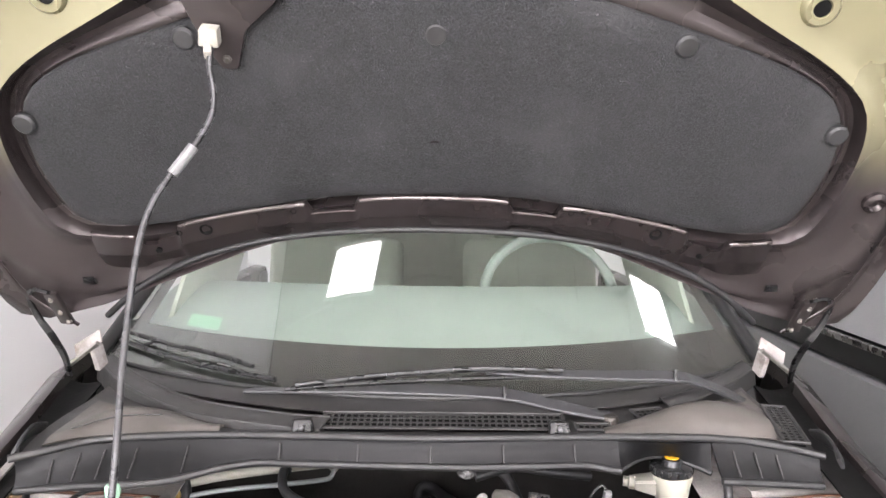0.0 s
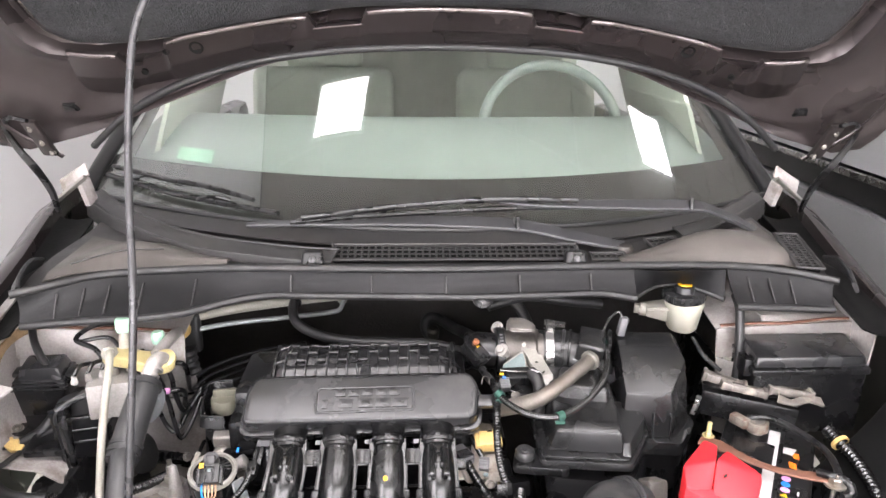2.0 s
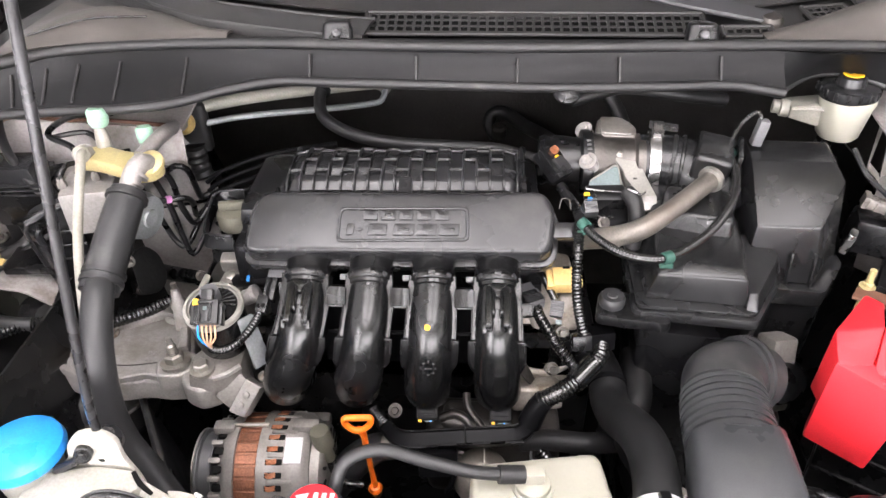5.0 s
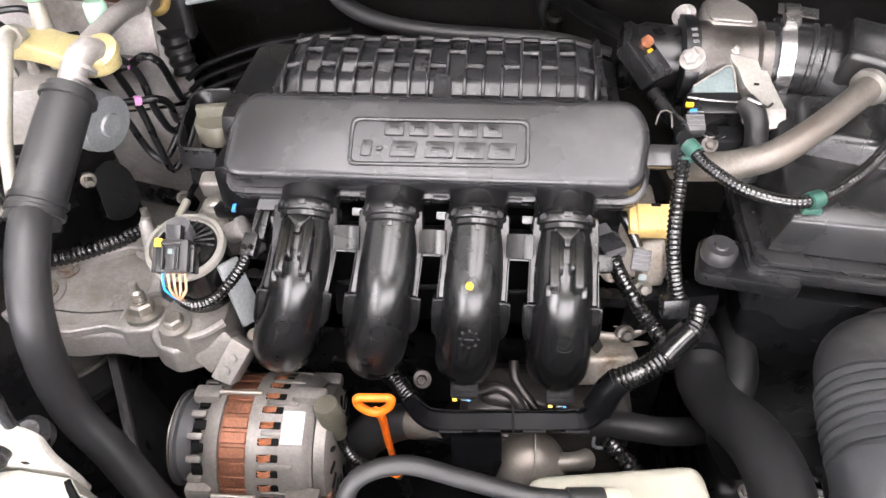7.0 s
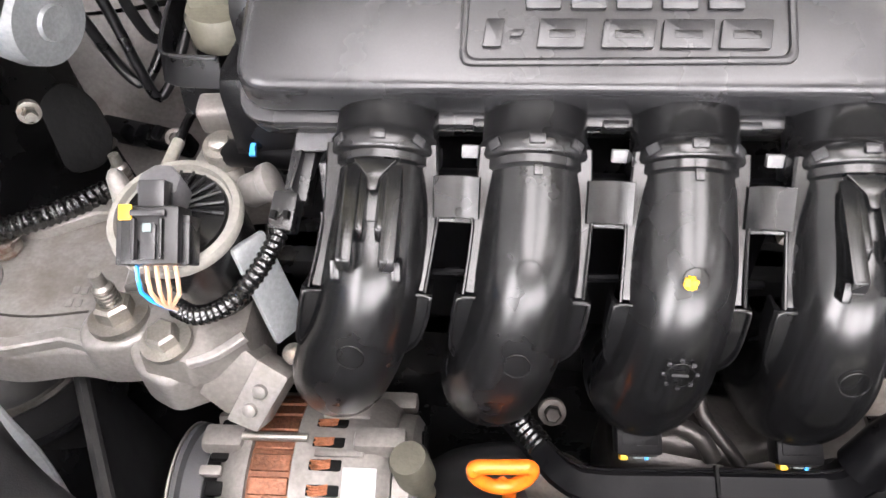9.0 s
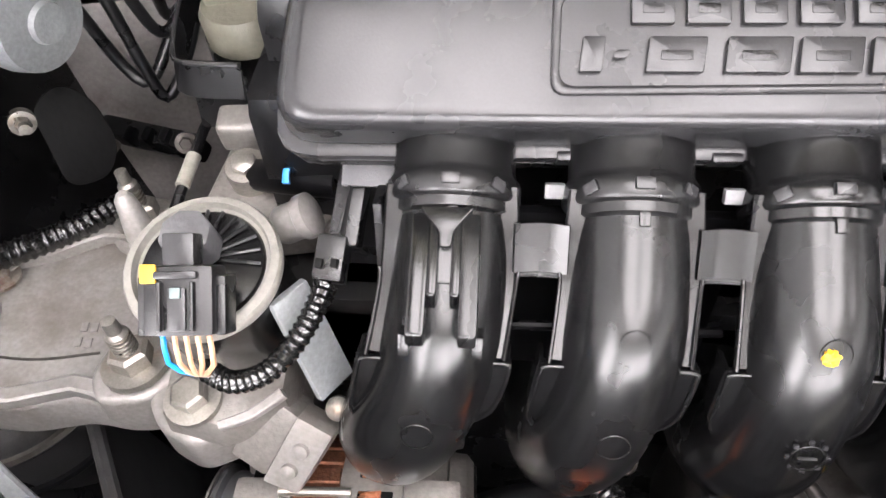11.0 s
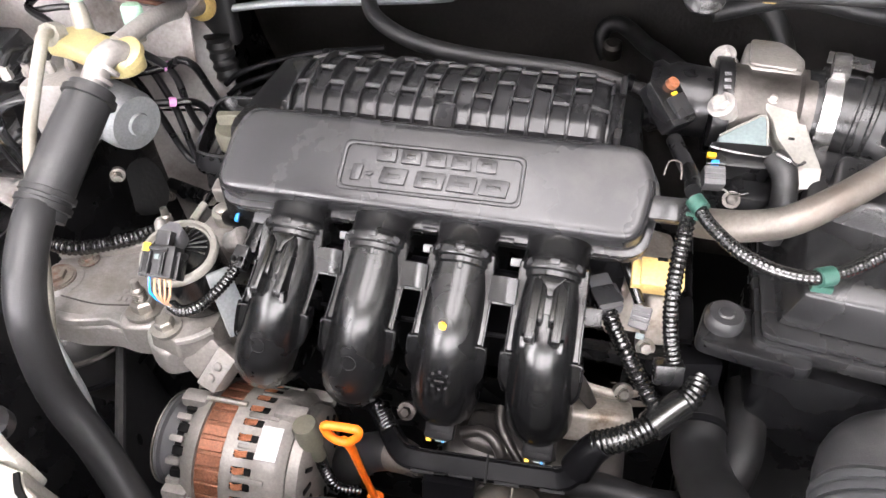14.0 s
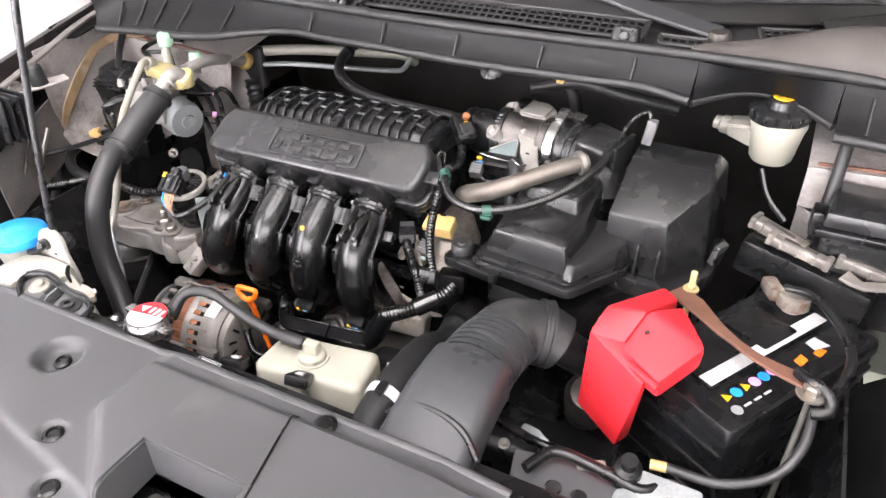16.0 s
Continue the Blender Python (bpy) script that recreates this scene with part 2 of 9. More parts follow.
SLEEVE = material("grey_rubber_sleeve", (0.12, 0.12, 0.122), 0.5, vary=0.1, scale=60, bump=0.1)
SNORKEL = material("grey_moulded_duct", (0.034, 0.035, 0.037), 0.33, vary=0.2, scale=12, bump=0.06, fine=900, dirt=(0.05, 0.05, 0.05), dirt_amount=0.3, dirt_scale=10, spec=0.3)
FIREWALL = material("sound_deadening_felt", (0.027, 0.025, 0.024), 0.75, vary=0.35, scale=10, bump=0.4, fine=200, dirt=(0.04, 0.036, 0.034), dirt_amount=0.4, dirt_scale=12, spec=0.25)
CASTPALE = material("pale_cast_aluminium", (0.26, 0.247, 0.235), 0.42, metal=0.3, vary=0.15, scale=20, bump=0.12, fine=350, dirt=(0.16, 0.14, 0.12), dirt_amount=0.3, dirt_scale=12)
TRIMBLACK = material("matt_black_trim", (0.01, 0.01, 0.0105), 0.4, vary=0.05, scale=4, bump=0.0)
# Near-black fill that paints the shade in holes, slots, gaps and hollows
DARKVOID = material("near_black_fill", (0.004, 0.004, 0.004), 0.6, vary=0.3, scale=12, bump=0.3, fine=120, spec=0.1)


# ---- building helpers ----
ORIGIN = {}


def join(bm, tmp, m=None):
    if m is not None:
        bmesh.ops.transform(tmp, matrix=m, verts=tmp.verts)
    me = bpy.data.meshes.new("tmp")
    tmp.to_mesh(me)
    tmp.free()
    bm.from_mesh(me)
    bpy.data.meshes.remove(me)
    return bm


def bevelled(tmp, width, seg=2, angle=30):
    if width > 0:
        bmesh.ops.recalc_face_normals(tmp, faces=tmp.faces)
        sharp = [e for e in tmp.edges if len(e.link_faces) == 2 and e.calc_face_angle(0) > radians(angle)]
        bmesh.ops.bevel(tmp, geom=sharp, offset=width, segments=seg, affect="EDGES", profile=0.6, clamp_overlap=True)
    return tmp


def box(bm, c, size, rot=(0, 0, 0), bevel=0.002, seg=2, taper=1.0):
    """A bevelled block; taper: how much smaller its top is."""
    t = bmesh.new()
    bmesh.ops.create_cube(t, size=1)
    for v in t.verts:
        k = taper if v.co.z > 0 else 1
        v.co = Vector((v.co.x * size[0] * k, v.co.y * size[1] * k, v.co.z * size[2]))
    bevelled(t, bevel, seg)
    return join(bm, t, pose(*c, *rot))


def frame_of(axis):
    z = Vector(axis).normalized()
    x = z.orthogonal().normalized()
    return Matrix((x, z.cross(x), z)).transposed()


def lathe(bm, base, axis, profile, n=28):
    """A turned solid: profile of (radius, height) along the axis from base."""
    rot = frame_of(axis)
    rings = []
    for r, h in profile:
        rings.append([Vector(base) + rot @ Vector((max(r, 1e-5) * math.cos(2 * math.pi * i / n), max(r, 1e-5) * math.sin(2 * math.pi * i / n), h)) for i in range(n)])
    return loft(bm, rings)


def loft(bm, rings, closed=True, caps=True):
    t = bmesh.new()
    vs = [[t.verts.new(p) for p in ring] for ring in rings]
    n = len(vs[0])
    for a, b in zip(vs, vs[1:]):
        for i in range(n if closed else n - 1):
            j = (i + 1) % n
            t.faces.new((a[i], a[j], b[j], b[i]))
    if caps and closed:
        t.faces.new(vs[0][::-1])
        t.faces.new(vs[-1])
    bmesh.ops.remove_doubles(t, verts=t.verts, dist=2e-5)
    bmesh.ops.recalc_face_normals(t, faces=t.faces)
    return join(bm, t)


def spline(pts, step=0.006):
    """Points along a smooth line through pts."""
    P = [Vector(p) for p in pts]
    if len(P) == 2:
        n = max(2, int((P[1] - P[0]).length / step))
        return [P[0].lerp(P[1], i / n) for i in range(n + 1)]
    P = [2 * P[0] - P[1]] + P + [2 * P[-1] - P[-2]]
    out = []
    for i in range(1, len(P) - 2):
        a, b, c, d = P[i - 1:i + 3]
        n = max(2, int((c - b).length / step))
        for k in range(n):
            t = k / n
            out.append(0.5 * (2 * b + (c - a) * t + (2 * a - 5 * b + 4 * c - d) * t * t + (3 * b - a - 3 * c + d) * t ** 3))
    out.append(P[-2])
    return out


def tube(bm, pts, r, n=12, step=0.006, ribs=0.0, depth=0.0, flat=1.0, up=(0, 0, 1), ends=None, caps=True):
    """A hose along a smooth line; r: radius, or radii at even steps; ribs and depth: the pitch and depth of its corrugation; flat: height to width."""
    if ribs:
        step = min(step, ribs / 4)
    line = spline(pts, step)
    m = len(line)
    radii = r if isinstance(r, (list, tuple)) else [r, r]
    rings, run = [], 0.0
    side = None
    for i, p in enumerate(line):
        d = (line[min(i + 1, m - 1)] - line[max(i - 1, 0)]).normalized()
        if side is None:
            side = d.cross(Vector(up))
            if side.length < 1e-3:
                side = d.orthogonal()
        side = (side - d * side.dot(d)).normalized()
        top = side.cross(d)
        if i:
            run += (p - line[i - 1]).length
        f = i / (m - 1) * (len(radii) - 1)
        k = min(int(f), len(radii) - 2)
        rad = radii[k] + (radii[k + 1] - radii[k]) * (f - k)
        if ribs:
            rad += depth * (0.5 + 0.5 * math.cos(2 * math.pi * run / ribs)) - depth
        rings.append([p + side * rad * math.cos(2 * math.pi * j / n) + top * rad * flat * math.sin(2 * math.pi * j / n) for j in range(n)])
    return loft(bm, rings, caps=caps)


def strap(bm, pts, widths, thick, up=(0, -0.45, 0.9), step=0.012):
    """A flat bar along a smooth line, with softened edges; widths at even steps."""
    line = spline(pts, step)
    m, rings = len(line), []
    for i, p in enumerate(line):
        d = (line[min(i + 1, m - 1)] - line[max(i - 1, 0)]).normalized()
        side = d.cross(Vector(up)).normalized()
        top = side.cross(d)
        f = i / (m - 1) * (len(widths) - 1)
        k = min(int(f), len(widths) - 2)
        w = (widths[k] + (widths[k + 1] - widths[k]) * (f - k)) / 2
        t, e = thick / 2, min(thick * 0.3, w * 0.3)
        rings.append([p + side * a + top * b for a, b in ((w, t - e), (w - e, t), (e - w, t), (-w, t - e), (-w, e - t), (e - w, -t), (w - e, -t), (w, e - t))])
    return loft(bm, rings)


def rounded(points, r, seg=4):
    """A closed outline with its corners rounded."""
    out, n = [], len(points)
    for i in range(n):
        a, b, c = (Vector(points[j % n]) for j in (i - 1, i, i + 1))
        u, v = (a - b), (c - b)
        k = min(r, u.length * 0.45, v.length * 0.45)
        p, q = b + u.normalized() * k, b + v.normalized() * k
        for s in range(seg + 1):
            t = s / seg
            out.append((1 - t) ** 2 * p + 2 * t * (1 - t) * b + t * t * q)
    return out


def prism(bm, outline, z0, z1, m=None, bevel=0.0015, seg=2, top=1.0, r=0.0):
    """An outline in x, y raised from z0 to z1; top: scale of its upper end; r: radius of its corners."""
    pts = rounded([Vector(p) for p in outline], r) if r else [Vector(p) for p in outline]
    c = sum(pts, Vector((0, 0))) / len(pts)
    t = bmesh.new()
    lo = [t.verts.new((p.x, p.y, z0)) for p in pts]
    hi = [t.verts.new((c.x + (p.x - c.x) * top, c.y + (p.y - c.y) * top, z1)) for p in pts]
    n = len(pts)
    t.faces.new(lo[::-1])
    t.faces.new(hi)
    for i in range(n):
        t.faces.new((lo[i], lo[(i + 1) % n], hi[(i + 1) % n], hi[i]))
    bevelled(t, bevel, seg, 40)
    bmesh.ops.recalc_face_normals(t, faces=t.faces)
    return join(bm, t, m)


def sheet(bm, fn, nu, nv, thick=0.0015):
    """A bent sheet of fn(u, v) with a thickness along its normals."""
    t = bmesh.new()
    g = [[t.verts.new(fn(i / nu, j / nv)) for j in range(nv + 1)] for i in range(nu + 1)]
    for i in range(nu):
        for j in range(nv):
            t.faces.new((g[i][j], g[i + 1][j], g[i + 1][j + 1], g[i][j + 1]))
    if thick:
        bmesh.ops.recalc_face_normals(t, faces=t.faces)
        bmesh.ops.solidify(t, geom=t.faces, thickness=thick)
    return join(bm, t)


def hoop(bm, c, axis, radius, r, n=36):
    """A thin ring about an axis."""
    rot = frame_of(axis)
    return tube(bm, [Vector(c) + rot @ Vector((radius * math.cos(2 * math.pi * i / n), radius * math.sin(2 * math.pi * i / n), 0)) for i in range(n + 1)], r, n=6, step=0.02)


def hexbolt(bm, p, axis, r=0.007, h=0.006, washer=True):
    rot = frame_of(axis)
    if washer:
        lathe(bm, p, axis, [(0, 0), (r * 1.55, 0), (r * 1.55, h * 0.3), (r, h * 0.35), (0, h * 0.35)], 20)
    ring = [Vector((r * math.cos(i * math.pi / 3), r * math.sin(i * math.pi / 3), 0)) for i in range(6)]
    loft(bm, [[Vector(p) + rot @ (q + Vector((0, 0, h * 0.3))) for q in ring], [Vector(p) + rot @ (q + Vector((0, 0, h))) for q in ring],
              [Vector(p) + rot @ (q * 0.8 + Vector((0, 0, h * 1.15))) for q in ring]])
    return bm


def mesh_of(name, bm, mat, smooth=38):
    me = bpy.data.meshes.new(name)
    vs = [v.co for v in bm.verts]
    lo = Vector([min(v[i] for v in vs) for i in range(3)])
    hi = Vector([max(v[i] for v in vs) for i in range(3)])
    c = (lo + hi) / 2
    bmesh.ops.translate(bm, vec=-c, verts=bm.verts)
    bm.to_mesh(me)
    bm.free()
    for p in me.polygons:
        p.use_smooth = True
    me.set_sharp_from_angle(angle=radians(smooth))
    for one in (mat if isinstance(mat, (list, tuple)) else [mat]):
        me.materials.append(one)
    return me, c


def part(name, bm, mat, parent, label="", smooth=38):
    """One mesh under a thing or under a part."""
    me, c = mesh_of(name, bm, mat, smooth)
    ob = new(name, me)
    ob.parent = parent
    ob.location = c - ORIGIN[parent.name]
    ORIGIN[ob.name] = c
    return tagged(ob, label)


def thing(name, base, label, category, group="", kind=""):
    """A thing made of parts, with its origin at its base."""
    ob = new(name)
    ob.empty_display_size = 0.02
    ob.location = base
    ORIGIN[ob.name] = Vector(base)
    return tagged(ob, label, category, group, kind)


def single(name, bm, mat, label="", category="", group="", kind="", smooth=38):
    me, c = mesh_of(name, bm, mat, smooth)
    ob = new(name, me)
    ob.location = c
    ORIGIN[ob.name] = c
    return tagged(ob, label, category, group, kind)


def B():
    return bmesh.new()


def solid(bm, verts, faces, bevel=0.0):
    t = bmesh.new()
    vs = [t.verts.new(p) for p in verts]
    for f in faces:
        t.faces.new([vs[i] for i in f])
    bmesh.ops.recalc_face_normals(t, faces=t.faces)
    bevelled(t, bevel, 2, 8)
    return join(bm, t)


def boxed(*a, **k):
    return box(B(), *a, **k)


def tubed(*a, **k):
    return tube(B(), *a, **k)


def turned(*a, **k):
    return lathe(B(), *a, **k)


# ---- the room ----
# Third and fourth panels mirror in the windshield; the others are unseen, added light
LAMPS = ((-0.42, -0.75, 1.2, 2.2), (1.02, -0.75, 1.2, 2.2), (-0.80, 2.38, 0.46, 0.34), (2.38, 2.88, 0.44, 0.46), (0.25, -2.4, 1.6, 0.8), (3.2, -0.9, 0.8, 0.8))
ROOM = (-1.55, 5.0, -5.0, 5.5, 3.4)
x0, x1, y0, y1, top = ROOM
single("floor", boxed(((x0 + x1) / 2, (y0 + y1) / 2, -0.05), (x1 - x0, y1 - y0, 0.1), bevel=0), FLOOR, "grey epoxy floor of the showroom", "floor", kind="structure")
bm = boxed((x0 - 0.1, (y1 - 1.0) / 2 + 0.1, top / 2), (0.2, y1 + 1.2, top), bevel=0)
box(bm, (x0 - 0.1, -2.8, 0.15), (0.2, 3.6, 0.3), bevel=0)
box(bm, (x0 - 0.1, -2.8, (2.8 + top) / 2), (0.2, 3.6, top - 2.8), bevel=0)
box(bm, (x0 - 0.1, -4.9, top / 2), (0.2, 0.6, top), bevel=0)
single("wall_west", bm, WALL, "white painted wall with an added wide window opening", "wall", kind="structure")
# Unseen window with a glow behind, added to put highlights on the runners
w = thing("window_4", (x0 - 0.1, -2.8, 0.3), "unseen wide window added for light from the left", "window", kind="structure")
f = B()
for c, d in (((x0 - 0.1, -2.8, 0.33), (0.08, 3.6, 0.06)), ((x0 - 0.1, -2.8, 2.77), (0.08, 3.6, 0.06)), ((x0 - 0.1, -4.57, 1.55), (0.08, 0.06, 2.38)), ((x0 - 0.1, -1.03, 1.55), (0.08, 0.06, 2.38)), ((x0 - 0.1, -2.8, 1.55), (0.08, 0.05, 2.38))):
    box(f, c, d, bevel=0.004)
part("window_frame", f, WALL, w)
single("backdrop_west", boxed((x0 - 0.9, -2.8, 1.6), (0.02, 5.0, 3.4), bevel=0), FILLGLOW, "unseen glowing panel added behind the side window", "backdrop", kind="structure")
single("wall_east", boxed((x1 + 0.1, (y0 + y1) / 2, top / 2), (0.2, y1 - y0 + 0.4, top), bevel=0), WALL, "plain white painted wall", "wall", kind="structure")
# Unseen front windows and the glow behind them, added to brighten the hood
BAYS = ((-1.3, -0.5), (-0.3, 1.8), (2.0, 4.1))
bm = boxed(((x0 + x1) / 2, y0 - 0.1, 0.15), (x1 - x0, 0.2, 0.3), bevel=0)
box(bm, ((x0 + x1) / 2, y0 - 0.1, (2.8 + top) / 2), (x1 - x0, 0.2, top - 2.8), bevel=0)
for a, b in ((x0, -1.3), (-0.5, -0.3), (1.8, 2.0), (4.1, x1)):
    box(bm, ((a + b) / 2, y0 - 0.1, 1.55), (b - a, 0.2, 2.5), bevel=0)
single("wall_south", bm, WALL, "unseen white wall with three added window openings", "wall", kind="structure")
for k, (a, b) in enumerate(BAYS):
    w = thing("window_%d" % (k + 1), ((a + b) / 2, y0 - 0.1, 0.3), "unseen tall window added for light from the front", "window", kind="structure")
    f = B()
    for c, d in ((((a + b) / 2, y0 - 0.1, 0.33), (b - a, 0.08, 0.06)), (((a + b) / 2, y0 - 0.1, 2.77), (b - a, 0.08, 0.06)), ((a + 0.03, y0 - 0.1, 1.55), (0.06, 0.08, 2.38)), ((b - 0.03, y0 - 0.1, 1.55), (0.06, 0.08, 2.38)), (((a + b) / 2, y0 - 0.1, 1.55), (0.05, 0.08, 2.38))):
        box(f, c, d, bevel=0.004)
    part("window_frame", f, WALL, w)
single("backdrop", boxed((1.5, y0 - 0.9, 1.6), (7.5, 0.02, 3.4), bevel=0), FILLGLOW, "unseen glowing panel added behind the front windows", "backdrop", kind="structure")
single("wall_north", boxed(((x0 + x1) / 2, y1 + 0.1, top / 2), (x1 - x0, 0.2, top), bevel=0), WALL, "plain white painted wall", "wall", kind="structure")

# ceiling boards with dark joints
bm = boxed(((x0 + x1) / 2, (y0 + y1) / 2, top + 0.08), (x1 - x0, y1 - y0, 0.1), bevel=0)
cell = 0.6
for i in range(int((x1 - x0) / cell)):
    for j in range(int((y1 - y0) / cell)):
        box(bm, (x0 + (i + 0.5) * cell, y0 + (j + 0.5) * cell, top + 0.02), (cell - 0.03, cell - 0.03, 0.04), bevel=0.006, seg=1)
single("ceiling", bm, CEILING, "grey ceiling boards with dark joints", "ceiling", kind="structure")


def ceiling_light(x, y, sx, sy):
    t = thing("ceiling_light", (x, y, top), "flush white ceiling light panel, mirrored in the glass or added", "lamp", "ceiling lights")
    f = B()
    for dx, dy, w, d in ((0, sy / 2, sx + 0.04, 0.02), (0, -sy / 2, sx + 0.04, 0.02), (sx / 2, 0, 0.02, sy), (-sx / 2, 0, 0.02, sy)):
        box(f, (x + dx, y + dy, top - 0.012), (w, d, 0.024), bevel=0.002)
    part("frame", f, WALL, t)
    part("diffuser", boxed((x, y, top - 0.008), (sx - 0.02, sy - 0.02, 0.012), bevel=0.002), LAMP, t)
    return t


for (x, y, sx, sy), turn in zip(LAMPS, (0, 0, -11, 16, 0, 0)):
    ceiling_light(x, y, sx, sy).rotation_euler = (0, 0, radians(turn))


# ---- the car's body ----
HO = Vector((0, 0.8305, 1.354))
HA = radians(56)
HV = Vector((0, -math.cos(HA), math.sin(HA)))
HN = Vector((0, -math.sin(HA), -math.cos(HA)))
HM = Matrix((Vector((1, 0, 0)), HV, HN)).transposed().to_4x4()
HM.translation = HO


def hood_at(u, v, w=0.0):
    return HO + Vector((u, 0, 0)) + HV * v + HN * w


def mirrored(half):
    return half + [(-x, y) for x, y in reversed(half) if x > 1e-6]


PAD = mirrored([(0, 0.012), (0.12, 0.009), (0.21, 0.0), (0.42, -0.05), (0.5, -0.08), (0.565, -0.078), (0.603, -0.04), (0.63, 0.06), (0.626, 0.14), (0.595, 0.195), (0.5, 0.243), (0.33, 0.300), (0.23, 0.33), (0.1, 0.348), (0, 0.35)])
RIM = mirrored([(0, -0.06), (0.16, -0.067), (0.305, -0.094), (0.43, -0.138), (0.52, -0.193), (0.62, -0.288), (0.68, -0.318), (0.745, -0.297), (0.785, -0.24), (0.8, -0.1), (0.79, 0.1), (0.75, 0.4), (0.68, 0.62), (0.5, 0.70), (0, 0.74)])


def polar(poly, centre, n):
    """The outline's distance from centre at n even angles."""
    out = []
    for k in range(n):
        a = 2 * math.pi * k / n
        d = Vector((math.cos(a), math.sin(a)))
        best = 0
        for p, q in zip(poly, poly[1:] + poly[:1]):
            p, q = Vector(p) - centre, Vector(q) - centre
            e = q - p
            den = d.x * e.y - d.y * e.x
            if abs(den) > 1e-9:
                t = (p.x * e.y - p.y * e.x) / den
                s = (p.x * d.y - p.y * d.x) / den
                if t > 0 and -1e-6 <= s <= 1 + 1e-6:
                    best = max(best, t)
        out.append(d * best)
    return out


HC = Vector((0, 0.12))
NP = 160


def eased(ring, times):
    for _ in range(times):
        ring = [(ring[i - 1] + ring[i] * 2 + ring[(i + 1) % len(ring)]) / 4 for i in range(len(ring))]
    return ring


pad_out, rim_out = eased(polar(PAD, HC, NP), 2), eased(polar(RIM, HC, NP), 2)


def hood_ring(k, w, base=None):
    pts = []
    for p, q in zip(pad_out, rim_out):
        r = p.lerp(q, k)
        pts.append(hood_at(HC.x + r.x, HC.y + r.y, w))
    return pts


hood = thing("hood", (0, 0.95, 1.05), "open dark brown metallic hood seen from below", "hood")
part("inner_panel", loft(B(), [hood_ring(-0.04, -0.012), hood_ring(0.0, -0.010), hood_ring(0.03, -0.012), hood_ring(0.06, -0.018), hood_ring(0.10, -0.016), hood_ring(0.13, -0.002), hood_ring(0.16, 0.006)], caps=False), PAINT, hood)
part("outer_panel", loft(B(), [hood_ring(0.16, 0.006), hood_ring(0.24, 0.0), hood_ring(0.32, -0.007), hood_ring(0.42, -0.008), hood_ring(0.55, -0.007), hood_ring(0.62, -0.006), hood_ring(0.70, 0.0), hood_ring(0.76, 0.001), hood_ring(0.86, -0.007),
                               hood_ring(0.93, 0.003), hood_ring(0.985, 0.005), hood_ring(1.0, 0.0), hood_ring(1.0, -0.012)], caps=False), FADEPAINT, hood, "brown paint turning yellowish towards its upper end")
skin = [hood_ring(1.0, -0.012), hood_ring(1.004, -0.016), hood_ring(0.97, -0.03), hood_ring(0.6, -0.045), hood_ring(0.0, -0.055), [hood_at(HC.x + p.x * 0.5, HC.y + p.y * 0.5, -0.062) for p in pad_out], [hood_at(HC.x + p.x * 0.01, HC.y + p.y * 0.01, -0.065) for p in pad_out]]
part("outer_skin", loft(B(), skin, caps=False), PAINT, hood)
rings = [[hood_at(HC.x + p.x * k, HC.y + p.y * k, w) for p in pad_out] for k, w in ((0.01, 0.016), (0.3, 0.015), (0.6, 0.013), (0.86, 0.010), (0.95, 0.005), (0.985, -0.002), (0.99, -0.008))]
pad = part("insulation_pad", loft(B(), rings, caps=False), FELT, hood, "dark grey felt insulation pad")
for u, v in ((0.0, 0.283), (0.345, 0.272), (-0.342, 0.272), (0.603, 0.136), (-0.606, 0.136)):
    part("clip", lathe(B(), hood_at(u, v, 0.004), HN, [(0, 0), (0.0165, 0), (0.0165, 0.006), (0.013, 0.009), (0, 0.0095)], 24), RUBBER, pad)
# raised lips that hold the pad's rear edge
def lip_v(u):
    return 0.018 - 0.35 * u * u if abs(u) < 0.46 else -0.066 - 0.05 * (abs(u) - 0.46)


def strip_top(u):
    """The rear strip's upper edge, let down between the lips."""
    dip = 0.0
    for a, b in ((0.122, 0.204), (0.420, 0.494)):
        q = min(abs(u) - a, b - abs(u))
        dip = max(dip, min(1.0, max(0.0, q / 0.007)))
    return lip_v(u) - 0.024 * dip, dip


def strip_low(u):
    x = abs(u)
    pts = ((0, -0.052), (0.16, -0.058), (0.305, -0.084), (0.43, -0.126), (0.52, -0.150), (0.62, -0.160))
    for p, q in zip(pts, pts[1:]):
        if p[0] <= x <= q[0]:
            return p[1] + (q[1] - p[1]) * (x - p[0]) / (q[0] - p[0])


def rear_strip(i, j):
    u = -0.575 + 1.15 * i
    v, dip = strip_top(u)
    low = strip_low(u)
    w = 0.0165 - 0.006 * dip - 0.002 * j - 0.012 * max(0.0, j - 0.55) / 0.45
    if j == 0:
        w -= 0.010
    edge = max(0.0, (abs(u) - 0.5) / 0.075)
    return hood_at(u, v + (low - v) * max(0.0, (j - 0.04)) / 0.96, w - 0.012 * edge * edge)


part("rear_strip", sheet(B(), rear_strip, 230, 25, 0.0012), PAINT, hood)
for a, b in ((-0.118, 0.118), (0.208, 0.416), (-0.416, -0.208), (0.498, 0.572), (-0.572, -0.498)):
    pts = []
    for k in range(9):
        u = a + (b - a) * k / 8
        pts.append(hood_at(u, lip_v(u) - (0.003 if k in (0, 8) else 0), 0.0172 - (0.002 if k in (0, 8) else 0) - 0.012 * max(0.0, (abs(u) - 0.5) / 0.075) ** 2))
    part("lip", tubed(pts, 0.0030, n=8, step=0.02), LIPSHINE, hood)
